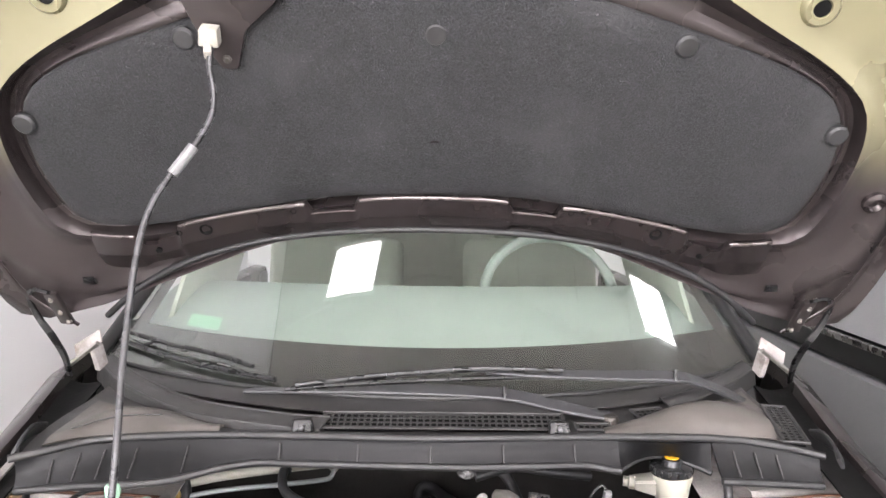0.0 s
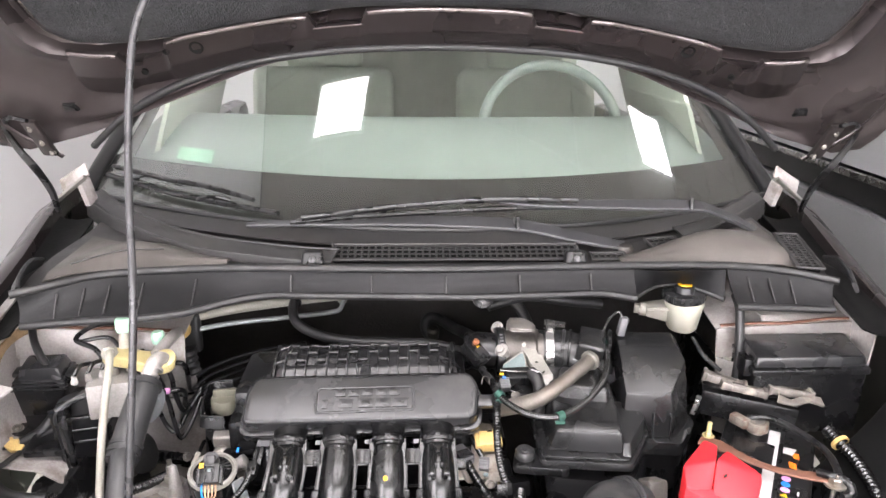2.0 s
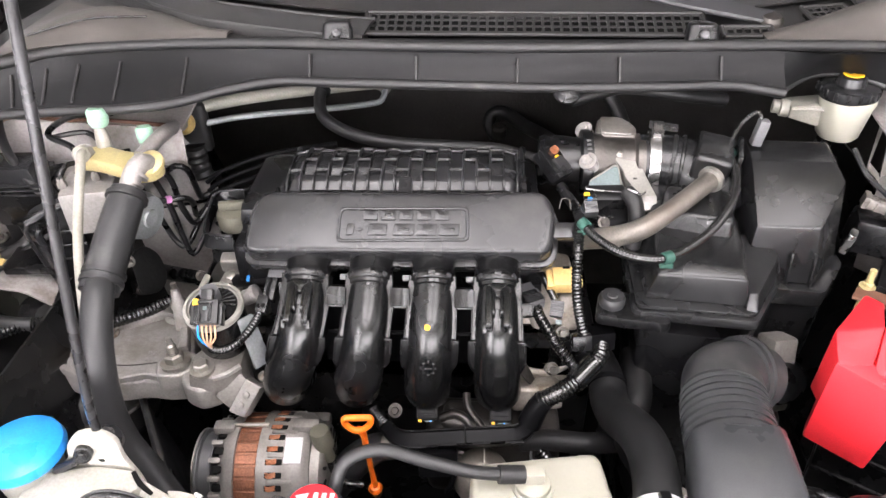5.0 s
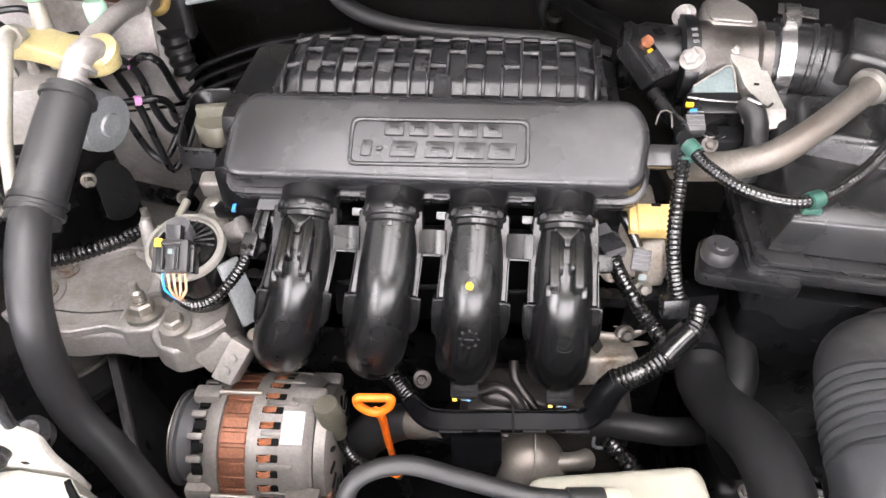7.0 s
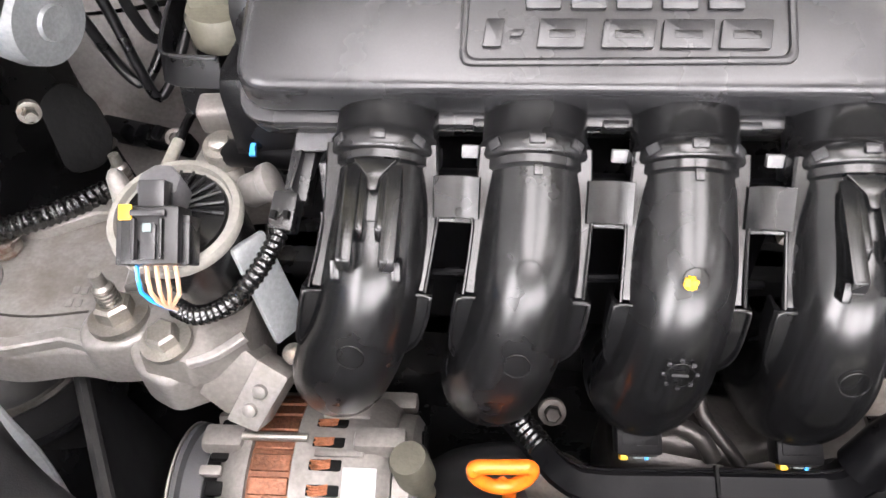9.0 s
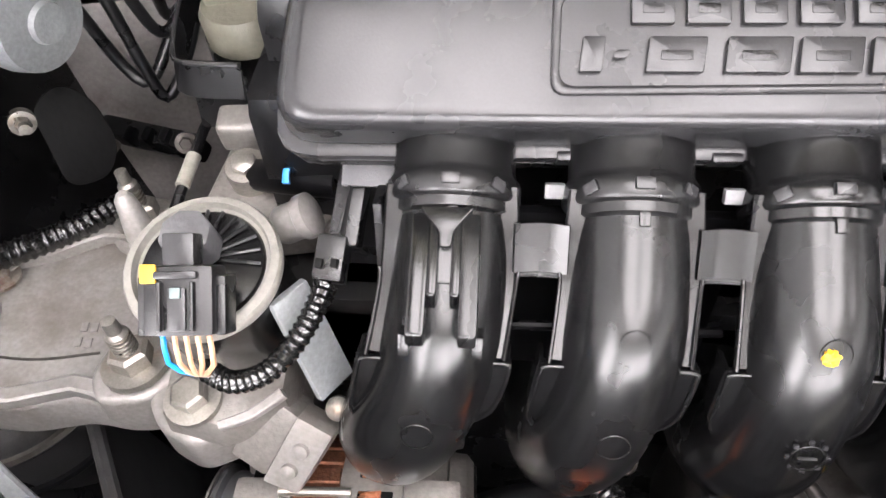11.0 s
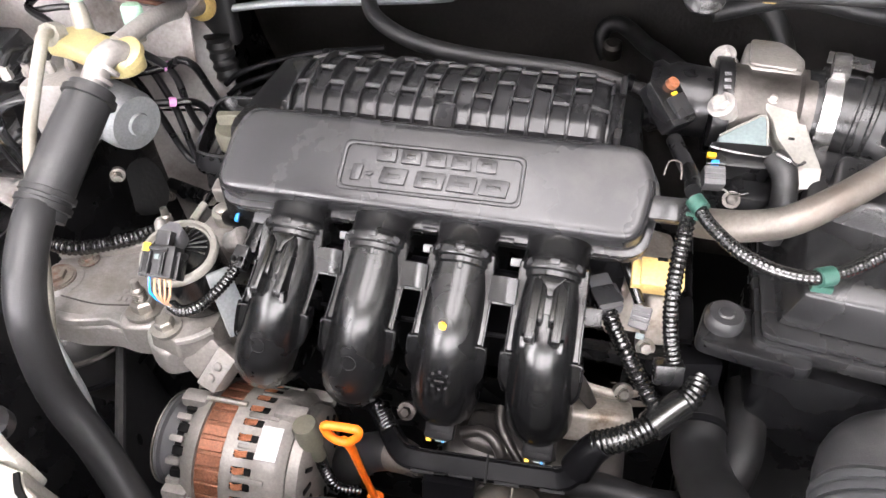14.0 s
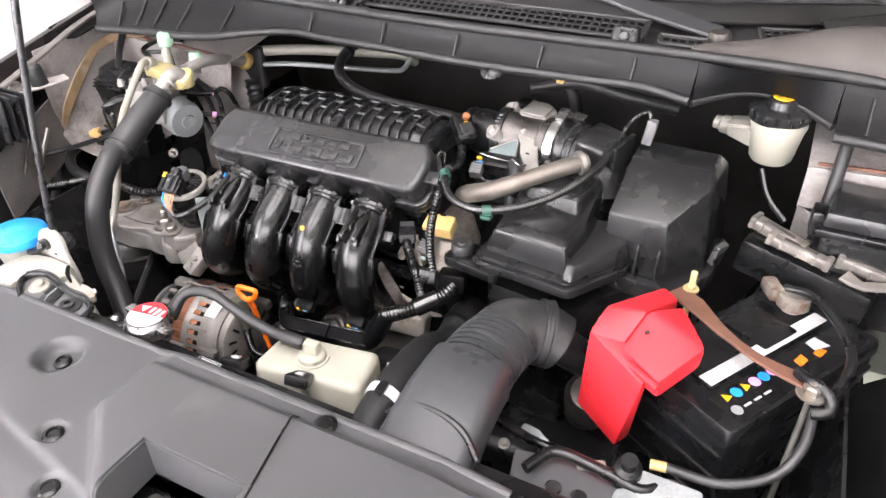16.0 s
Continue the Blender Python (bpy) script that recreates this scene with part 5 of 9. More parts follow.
        for v in blob.verts:
            v.co += Vector((0.0005 * math.sin(v.co.z * 3100), 0, 0.0006 * math.sin(v.co.x * 3700)))
        part("paint_mark", blob, YELLOW, run, "dab of yellow paint")
for k in range(3):
    x = (TOPX[k] + TOPX[k + 1]) / 2
    br = part("bridge", sheet(B(), lambda u, v: Vector((x + (u - 0.5) * 0.022, 0.5865 - 0.0115 * v + 0.0022 * math.sin(u * math.pi), 0.7815 - 0.0150 * v - 0.0012 * math.sin(u * math.pi))), 10, 5, 0.003), GLOSS, manifold)
    part("bridge_lip", tubed([(x + dx, 0.5745 + 0.0010 * (1 - abs(dx) * 90), 0.7660 - 0.0008 * (1 - abs(dx) * 90)) for dx in (-0.0085, -0.004, 0.0, 0.004, 0.0085)], 0.0017, n=8, step=0.003), GLOSS, br)
    part("back_web", boxed((x - 0.004, 0.603, 0.715), (0.040, 0.006, 0.10), (-8, 0, 0), bevel=0.002), RAILBLACK, manifold)
    part("cross_bar", tubed([(x - 0.012, 0.575, 0.728), (x + 0.010, 0.575, 0.729)], 0.0022, n=8), RAILBLACK, manifold)
    part("gasket_label", boxed((x + 0.005, 0.603, 0.7825), (0.008, 0.004, 0.006), (-30, 0, 0), bevel=0.0008), SLEEVE, manifold)
part("end_plate", boxed((-0.2625, 0.622, 0.7755), (0.026, 0.020, 0.003), (30, 0, 0), bevel=0.001), SATIN_GREY, manifold)
part("end_wall", boxed((-0.258, 0.607, 0.735), (0.004, 0.035, 0.075), (-14, 0, 0), bevel=0.001), BLACK, manifold)
# oil filler
oil = thing("oil_filler", (-0.33, 0.70, 0.74), "olive grey oil filler cap on a black neck", "oil cap")
part("neck", turned((-0.326, 0.70, 0.735), (0, 0, 1), [(0, 0), (0.022, 0), (0.022, 0.035), (0.018, 0.037), (0, 0.037)]), BLACK, oil)
cap = part("cap", turned((-0.322, 0.695, 0.772), (0, -0.1, 1), [(0, 0), (0.0225, 0), (0.0225, 0.016), (0.02, 0.021), (0, 0.022)], 32), OLIVE, oil)
part("grip", boxed((-0.322, 0.694, 0.798), (0.036, 0.009, 0.013), (0, 0, 10), bevel=0.003), OLIVE, cap)
gd = part("guard", strap(B(), [(-0.318, 0.728, 0.792), (-0.346, 0.726, 0.790), (-0.3545, 0.716, 0.787), (-0.3555, 0.690, 0.778), (-0.354, 0.668, 0.770), (-0.348, 0.661, 0.767), (-0.318, 0.660, 0.766)], [0.0022, 0.0022], 0.020, up=(0, 0.3, 1), step=0.003), BLACK, oil)
part("guard_edge", tubed([(-0.318, 0.727, 0.802), (-0.346, 0.725, 0.800), (-0.3545, 0.715, 0.797), (-0.3555, 0.690, 0.788), (-0.354, 0.668, 0.780), (-0.348, 0.661, 0.777), (-0.318, 0.660, 0.776)], 0.0014, n=8, step=0.003), SATIN, gd)
part("guard_skirt", boxed((-0.332, 0.660, 0.752), (0.030, 0.004, 0.030), (-12, 0, 0), bevel=0.002), BLACK, oil)
oil.location = oil.location + Vector((-0.026, 0.040, -0.010))

# harness rail with injector connectors
rail = thing("injector_harness_rail", (-0.06, 0.51, 0.60), "black plastic injector wiring rail under the runners", "wiring rail")
RAIL = [(-0.168, 0.572, 0.603), (-0.158, 0.562, 0.605), (-0.140, 0.540, 0.606), (-0.128, 0.528, 0.608), (-0.112, 0.522, 0.612), (-0.06, 0.521, 0.620), (-0.005, 0.521, 0.627), (0.010, 0.522, 0.632), (0.020, 0.526, 0.645), (0.028, 0.532, 0.664)]
part("channel", strap(B(), RAIL, [0.014, 0.017, 0.019, 0.019, 0.019, 0.018, 0.017], 0.022, up=(0, -0.5, 0.86), step=0.004), RAILBLACK, rail)
part("rail_edge", tubed([Vector(p) + Vector((0, -0.0125, 0.0050)) for p in RAIL[2:-2]], 0.0010, n=6, step=0.006), GLOSS, rail)
part("rail_edge", tubed([Vector(p) + Vector((0, 0.0025, 0.0142)) for p in RAIL[2:-2]], 0.0010, n=6, step=0.006), GLOSS, rail)
for x0c, z0c in ((-0.105, 0.618), (-0.072, 0.624), (-0.034, 0.628), (0.002, 0.632)):
    part("snap", boxed((x0c, 0.5085, z0c), (0.020, 0.003, 0.007), (25, 0, 4), bevel=0.0008), RAILBLACK, rail)
part("rail_joint", boxed((-0.052, 0.5165, 0.6315), (0.002, 0.022, 0.004), (30, 0, 4), bevel=0.0005), DARKVOID, rail)
part("rail_flap", boxed((-0.082, 0.507, 0.596), (0.044, 0.014, 0.034), (-15, 0, 4), bevel=0.003), RAILBLACK, rail)
part("rail_prong", tubed([(-0.062, 0.500, 0.590), (-0.066, 0.495, 0.575), (-0.072, 0.492, 0.562)], 0.003, n=8), RAILBLACK, rail)
part("corrugated_end", tubed([(-0.160, 0.565, 0.612), (-0.151, 0.552, 0.613), (-0.143, 0.541, 0.614)], 0.0085, n=12, ribs=0.004, depth=0.001), LOOM, rail)
for x in (-0.095, -0.014):
    cm = pose(x, 0.534, 0.648, 32, 0, 3)
    def bit(name, c, size, mat, parent, bevel=0.001):
        g = box(B(), c, size, bevel=bevel)
        bmesh.ops.transform(g, matrix=cm, verts=g.verts)
        return part(name, g, mat, parent)
    c = bit("connector", (0, 0, 0), (0.024, 0.018, 0.014), RAILBLACK, rail, 0.0024)
    bit("cover", (0, 0.0012, 0.0072), (0.019, 0.010, 0.0012), RAILBLACK, c, 0.0005)
    bit("window", (0.001, -0.0088, 0.0015), (0.016, 0.002, 0.007), DARKVOID, c, 0.0005)
    bit("lock", (-0.008, -0.0102, 0.0015), (0.004, 0.003, 0.006), YELLOW, c, 0.0008)
    bit("seal", (0.002, -0.0100, 0.0005), (0.009, 0.0022, 0.003), TEAL, c, 0.0005)
    bit("pin", (0.004, -0.0106, 0.0020), (0.002, 0.002, 0.002), BLUE, c, 0.0004)
    part("stem", tubed([cm @ Vector((0, 0.006, -0.004)), cm @ Vector((0, 0.016, -0.016))], 0.008, n=14), RAILBLACK, c)
# alternator
AC = Vector((-0.305, 0.548, 0.530))
alt = thing("alternator", (-0.305, 0.548, 0.46), "cast aluminium alternator with copper stator and black pulley", "alternator")
part("pulley", turned(AC + Vector((-0.088, 0, 0)), (1, 0, 0), [(0, 0), (0.043, 0), (0.046, 0.002), (0.046, 0.005), (0.042, 0.007), (0.042, 0.02), (0.045, 0.022), (0, 0.022)], 48), SATIN_GREY, alt)
part("pulley_edge", turned(AC + Vector((-0.089, 0, 0)), (1, 0, 0), [(0.043, 0), (0.0465, 0.0005), (0.0465, 0.002), (0.043, 0.002)], 48), STEEL, alt)
part("stator", turned(AC + Vector((-0.034, 0, 0)), (1, 0, 0), [(0, 0), (0.064, 0), (0.064, 0.028), (0, 0.028)], 48), COPPER, alt, "dark copper laminated stator")
for i in range(30):
    a = 2 * math.pi * i / 30
    part("lamination", boxed(AC + Vector((-0.02, 0.0645 * math.cos(a), 0.0645 * math.sin(a))), (0.024, 0.0105, 0.0022), (math.degrees(a) + 90, 0, 0), bevel=0.0008, seg=1), COPPER, alt)


def shell_ring(name, x, prof):
    return part(name, turned(AC + Vector((x, 0, 0)), (1, 0, 0), prof, 64), ALU, alt)


fh = shell_ring("front_housing", -0.062, [(0, 0), (0.030, 0), (0.034, 0.004), (0.053, 0.007), (0.061, 0.014), (0.066, 0.022), (0.0675, 0.0285), (0.064, 0.029), (0, 0.029)])
rh = shell_ring("rear_housing", -0.008, [(0, 0), (0.064, 0), (0.0675, 0.0008), (0.0675, 0.006), (0.0655, 0.009), (0.0645, 0.028), (0.066, 0.031), (0.065, 0.050), (0.061, 0.055), (0.058, 0.059), (0, 0.060)])
for i in range(28):
    a = 2 * math.pi * (i + 0.5) / 28
    b = a + math.pi / 28
    up = math.degrees(a) + 90
    part("vent", boxed(AC + Vector((0.0125, 0.0648 * math.cos(a), 0.0645 * math.sin(a))), (0.020, 0.0068, 0.003), (up, 0, 0), bevel=0.0014), DARKVOID, rh)
    wind = B()
    for k in range(4):
        aa = a + 0.022 * (k - 1.5)
        tube(wind, [AC + Vector((0.0035 + 0.001 * (k % 2), 0.0655 * math.cos(aa), 0.0655 * math.sin(aa))), AC + Vector((0.0085, 0.0666 * math.cos(aa + 0.012), 0.0668 * math.sin(aa + 0.012))), AC + Vector((0.0155, 0.0655 * math.cos(aa - 0.012), 0.0655 * math.sin(aa - 0.012)))], 0.0009, n=6, step=0.003)
    part("winding", wind, WINDING, rh)
    if i % 2 == 0:
        part("fin", boxed(AC + Vector((0.020, 0.0655 * math.cos(b), 0.0655 * math.sin(b))), (0.030, 0.005, 0.0035), (math.degrees(b) + 90, 0, 0), bevel=0.0014), ALU, rh)
for i in range(18):
    a = 2 * math.pi * (i + 0.5) / 18
    b = a + math.pi / 18
    part("vent", boxed(AC + Vector((-0.0535, 0.0588 * math.cos(a), 0.0588 * math.sin(a))), (0.011, 0.0085, 0.006), (math.degrees(a) + 90, 0, 0), bevel=0.002), DARKVOID, fh)
    part("tooth", boxed(AC + Vector((-0.0575, 0.0575 * math.cos(b), 0.0575 * math.sin(b))), (0.014, 0.0065, 0.008), (math.degrees(b) + 90, 0, 0), bevel=0.0022), ALU, fh)
end = shell_ring("end_cover", 0.052, [(0, 0), (0.056, 0), (0.055, 0.010), (0.050, 0.014), (0, 0.015)])
for i in range(14):
    a = 2 * math.pi * i / 14
    part("slot", boxed(AC + Vector((0.067, 0.040 * math.cos(a), 0.040 * math.sin(a))), (0.002, 0.016, 0.004), (math.degrees(a), 0, 0), bevel=0.0006), DARKVOID, end)
part("label", boxed(AC + Vector((0.034, -0.0240, 0.0628)), (0.020, 0.030, 0.001), (21, 0, 0), bevel=0.0003), PAPER, alt, "small white paper label")
for a, x, w in ((0.2, -0.005, 0.085), (1.45, -0.005, 0.085), (2.95, 0.0, 0.08), (4.1, 0.0, 0.08), (5.3, 0.0, 0.08)):
    part("lug", boxed(AC + Vector((-0.052, 0.064 * math.cos(a), 0.064 * math.sin(a))), (0.026, 0.016, 0.012), (math.degrees(a) + 90, 0, 0), bevel=0.004), ALU, alt)
    part("lug", boxed(AC + Vector((0.044, 0.066 * math.cos(a), 0.066 * math.sin(a))), (0.032, 0.015, 0.013), (math.degrees(a) + 90, 0, 0), bevel=0.004), ALU, alt)
    part("through_bolt", tubed([AC + Vector((-0.04, 0.0685 * math.cos(a), 0.0685 * math.sin(a))), AC + Vector((0.0, 0.0685 * math.cos(a), 0.0685 * math.sin(a)))], 0.0028, n=10, step=0.02), STEEL, alt)
part("terminal_boot", turned(AC + Vector((0.066, -0.006, 0.050)), (0.15, 0, -1), [(0, -0.026), (0.0105, -0.026), (0.012, -0.023), (0.012, 0.0), (0.008, 0.003), (0.0075, 0.024), (0, 0.024)], 24), OLIVE, alt, "grey rubber terminal boot")
part("boot_cable", tubed([AC + Vector((0.070, -0.006, 0.03)), AC + Vector((0.074, -0.010, 0.01)), AC + Vector((0.086, -0.016, -0.008)), AC + Vector((0.105, -0.01, -0.02))], 0.006, n=12, ribs=0.004, depth=0.001), LOOM, alt)
part("terminal", boxed(AC + Vector((0.060, -0.05, -0.01)), (0.014, 0.012, 0.018), bevel=0.003), RUST, alt)
alt.location = (-0.281, 0.532, 0.473)
alt.rotation_euler = (0, 0, radians(2))
alt.scale = (0.99, 0.99, 0.99)

# dipstick
dip = thing("oil_dipstick", (-0.165, 0.49, 0.50), "orange plastic oil dipstick handle", "dipstick")
dm = pose(-0.166, 0.499, 0.668, 82, 0, 4) @ Matrix.Scale(0.78, 4)
ring = rounded([Vector((-0.019, 0.008)), Vector((0.019, 0.008)), Vector((0.017, -0.004)), Vector((0.006, -0.014)), Vector((-0.006, -0.014)), Vector((-0.017, -0.004))], 0.006)
part("handle", tubed([dm @ p.to_3d() for p in ring + ring[:2]], 0.0037, n=10, step=0.01), ORANGE, dip)
part("stem", tubed([dm @ Vector((0, -0.012, 0)), (-0.1619, 0.5006, 0.647), (-0.1612, 0.509, 0.60), (-0.1603, 0.523, 0.525)], [0.0042, 0.0034, 0.0032, 0.0036], n=10), ORANGE, dip)
part("stem_end", turned((-0.1603, 0.524, 0.519), (0, -0.2, 1), [(0, -0.008), (0.006, -0.006), (0.0085, 0), (0.006, 0.006), (0, 0.008)], 20), ORANGE, dip)
part("tube", tubed([(-0.160, 0.526, 0.512), (-0.158, 0.535, 0.48), (-0.156, 0.545, 0.43)], 0.0065, n=12), BLACK, dip)

# thermostat housing and other castings in front of the block
cast = thing("water_pump_housing", (-0.04, 0.50, 0.42), "grimy aluminium casting below the intake runners", "pump housing")
part("dome", turned((-0.033, 0.515, 0.562), (0.05, -0.7, 0.7), [(0, -0.02), (0.032, -0.02), (0.033, 0.006), (0.028, 0.018), (0.014, 0.026), (0, 0.028)], 32), PIPE, cast)
part("dome_seam", tubed([(-0.031, 0.529, 0.602), (-0.030, 0.512, 0.594), (-0.030, 0.494, 0.580)], 0.0012, n=6), PIPE, cast)
part("dome_arm", tubed([(-0.015, 0.512, 0.572), (0.008, 0.514, 0.576), (0.018, 0.520, 0.570)], [0.010, 0.008, 0.010], n=12), PIPE, cast)
part("hose_stub", tubed([(-0.220, 0.565, 0.47), (-0.188, 0.560, 0.525), (-0.155, 0.548, 0.566), (-0.114, 0.530, 0.588)], [0.022, 0.021, 0.018, 0.011], n=18), GREYHOSE, cast)
part("stub_end", tubed([(-0.142, 0.543, 0.577), (-0.126, 0.536, 0.585), (-0.110, 0.5275, 0.5925)], [0.0172, 0.0145, 0.0090], n=18), PIPE, cast)
part("body", boxed((-0.02, 0.570, 0.55), (0.16, 0.07, 0.11), bevel=0.02, seg=3), ENGINEDARK, cast)
part("web", prism(B(), [(-0.088, 0.548), (-0.030, 0.540), (0.006, 0.548), (0.004, 0.590), (-0.084, 0.590)], 0.590, 0.614, bevel=0.008, seg=3, r=0.010, top=0.82), ENGINEDARK, cast)
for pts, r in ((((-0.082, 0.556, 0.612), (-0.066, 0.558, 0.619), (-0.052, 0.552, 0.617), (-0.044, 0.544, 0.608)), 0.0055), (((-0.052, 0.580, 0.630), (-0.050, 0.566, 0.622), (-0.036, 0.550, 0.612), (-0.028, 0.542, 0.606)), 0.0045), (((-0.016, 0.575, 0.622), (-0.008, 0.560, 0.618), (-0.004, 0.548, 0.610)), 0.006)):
    part("web_rib", tubed(pts, r, n=10), ENGINEDARK, cast)
part("bolt", hexbolt(turned((-0.136, 0.568, 0.610), (0, -0.7, 0.7), [(0, 0), (0.0085, 0), (0.0085, 0.003), (0, 0.003)], 20), (-0.136, 0.566, 0.612), (0, -0.7, 0.7), 0.0052, 0.007), ALUDARK, cast)
part("bolt", hexbolt(B(), (-0.0578, 0.529, 0.577), (0, -0.7, 0.7), 0.0048, 0.006), ENGINEDARK, cast)
part("hose_clip", tubed([(0.023, 0.542, 0.604), (0.0245, 0.537, 0.588), (0.0255, 0.533, 0.572), (0.036, 0.533, 0.572), (0.0365, 0.537, 0.586), (0.033, 0.541, 0.598)], 0.0017, n=8, step=0.003), LIGHTGREY, cast)
side = thing("cylinder_head_end", (0.045, 0.63, 0.62), "stained aluminium end of the cylinder head with bolts", "engine casting")
part("casting", solid(B(), [(-0.010, 0.608, 0.63), (0.030, 0.603, 0.62), (0.075, 0.608, 0.63), (0.082, 0.643, 0.70), (0.070, 0.661, 0.735), (0.030, 0.664, 0.742), (0.000, 0.661, 0.735), (-0.012, 0.638, 0.69)] + [(x, 0.72, z) for x, z in ((-0.010, 0.62), (0.03, 0.61), (0.075, 0.62), (0.082, 0.70), (0.07, 0.735), (0.03, 0.742), (0.0, 0.735), (-0.012, 0.69))],
                       [tuple(range(8)), tuple(range(15, 7, -1))] + [(k, (k + 1) % 8, 8 + (k + 1) % 8, 8 + k) for k in range(8)], 0.004), STAINED, side)
part("rib", tubed([(0.012, 0.659, 0.735), (0.022, 0.643, 0.705), (0.034, 0.630, 0.680), (0.040, 0.614, 0.650)], 0.0055, n=10), STAINED, side)
part("rib", tubed([(-0.006, 0.636, 0.690), (0.014, 0.631, 0.682), (0.030, 0.632, 0.684)], 0.0040, n=10), STAINED, side)
part("rib", tubed([(0.000, 0.616, 0.652), (0.020, 0.610, 0.642), (0.048, 0.609, 0.640), (0.070, 0.615, 0.650)], 0.0045, n=10), STAINED, side)
part("boss", turned((0.026, 0.650, 0.722), (0.15, -0.85, 0.5), [(0, 0), (0.013, 0), (0.011, 0.006), (0.007, 0.007), (0.006, 0.002), (0, 0.002)], 24), STAINED, side)
part("pad", boxed((0.064, 0.642, 0.708), (0.022, 0.018, 0.044), (-27, 0, 8), bevel=0.005, seg=3), STAINED, side)
for q in ((0.0103, 0.6165, 0.6596), (0.0584, 0.6220, 0.6914), (0.0486, 0.6035, 0.650)):
    ax = (0.1, -0.82, 0.55)
    part("bolt", hexbolt(turned(Vector(q) - Vector(ax).normalized() * 0.012, ax, [(0, 0), (0.0085, 0), (0.0080, 0.012), (0, 0.012)], 20), q, ax, 0.0052, 0.006), STUDSTEEL, side)
part("flange_plate", strap(B(), [(-0.016, 0.598, 0.700), (-0.004, 0.594, 0.684), (0.012, 0.590, 0.664), (0.024, 0.588, 0.645)], [0.010, 0.016, 0.016, 0.010], 0.004, up=(0.5, -0.6, 0.6), step=0.005), ALUDARK, side)
part("lower_web", boxed((0.030, 0.590, 0.622), (0.060, 0.030, 0.030), (-20, 0, 6), bevel=0.006, seg=3), STAINED, side)


# ---- passenger side of the bay ----
frail = thing("frame_rail", (-0.40, 0.45, 0.40), "dark painted frame rail below the engine mount", "frame rail")
part("panel", sheet(B(), lambda u, v: Vector((-0.47 + 0.15 * u + 0.03 * v, 0.61 - 0.24 * u, 0.585 - 0.15 * v - 0.02 * u)), 12, 6, 0.004), GREYHOSE, frail)
part("top_edge", tubed([(-0.47, 0.61, 0.587), (-0.395, 0.49, 0.577), (-0.32, 0.37, 0.567)], 0.005, n=8), GREYHOSE, frail)
for q in ((-0.405, 0.512, 0.545), (-0.375, 0.462, 0.54), (-0.352, 0.428, 0.53)):
    part("hole", turned(q, (0.82, 0.5, 0.15), [(0, 0.004), (0.006, 0.004), (0.006, 0.005), (0, 0.005)], 14), DARKVOID, frail)

mount = thing("engine_mount", (-0.47, 0.62, 0.40), "cast aluminium engine mount bracket with bolts", "engine mount")
part("arm", prism(B(), [(-0.556, 0.598), (-0.535, 0.574), (-0.498, 0.560), (-0.462, 0.558), (-0.428, 0.566), (-0.405, 0.562), (-0.378, 0.566), (-0.370, 0.590), (-0.388, 0.622), (-0.400, 0.668), (-0.424, 0.694), (-0.450, 0.686), (-0.478, 0.668), (-0.512, 0.656), (-0.548, 0.644), (-0.560, 0.620)], 0.618, 0.651, bevel=0.007, seg=3, r=0.010, top=0.97), CASTPALE, mount)
part("parting_line", tubed([(-0.50, 0.590, 0.6512), (-0.46, 0.588, 0.6514), (-0.425, 0.594, 0.6514)], 0.0009, n=6), ALUDARK, mount)
part("rib", strap(B(), [(-0.535, 0.580, 0.651), (-0.498, 0.566, 0.652), (-0.460, 0.564, 0.653), (-0.428, 0.572, 0.655), (-0.404, 0.566, 0.656)], [0.008, 0.009, 0.009, 0.010], 0.010, up=(0, 0, 1)), CASTPALE, mount)
part("rib", strap(B(), [(-0.545, 0.637, 0.651), (-0.510, 0.649, 0.652), (-0.478, 0.660, 0.654), (-0.448, 0.674, 0.657), (-0.420, 0.668, 0.660)], [0.007, 0.008, 0.009, 0.010], 0.010, up=(0, 0, 1)), CASTPALE, mount)
part("stud_flange", prism(B(), [(-0.408, 0.556), (-0.380, 0.560), (-0.366, 0.578), (-0.370, 0.598), (-0.392, 0.606), (-0.414, 0.596), (-0.418, 0.572)], 0.640, 0.6655, bevel=0.004, seg=3, r=0.014, top=0.95), CASTPALE, mount)
part("rear_boss", turned((-0.427, 0.684, 0.632), (0, 0, 1), [(0, 0), (0.024, 0), (0.022, 0.024), (0.020, 0.027), (0, 0.027)], 28), CASTPALE, mount)
part("rear_web", strap(B(), [(-0.418, 0.668, 0.650), (-0.402, 0.630, 0.656), (-0.394, 0.604, 0.660)], [0.012, 0.010, 0.012], 0.016, up=(0, 0, 1)), CASTPALE, mount)
part("cone_stud", turned((-0.412, 0.656, 0.655), (-0.05, 0.1, 1), [(0, 0), (0.0115, 0), (0.0085, 0.028), (0.0055, 0.050), (0.003, 0.054), (0, 0.055)], 20), CASTPALE, mount)
for k in range(4):
    part("cast_mark", boxed((-0.440 + 0.006 * (k % 2), 0.600 + 0.010 * (k // 2), 0.6515), (0.004, 0.006, 0.001), (0, 0, 8), bevel=0.0003), CASTPALE, mount)
part("rubber_mount", turned((-0.522, 0.612, 0.50), (0, 0, 1), [(0, 0), (0.055, 0), (0.062, 0.03), (0.062, 0.09), (0.05, 0.108), (0.03, 0.115), (0, 0.115)], 36), RUBBER, mount)
part("cup_ring", hoop(B(), (-0.522, 0.612, 0.583), (0, 0, 1), 0.063, 0.0035), ALUDARK, mount)
part("cup_ring", hoop(B(), (-0.522, 0.612, 0.545), (0, 0, 1), 0.066, 0.003), RAILBLACK, mount)
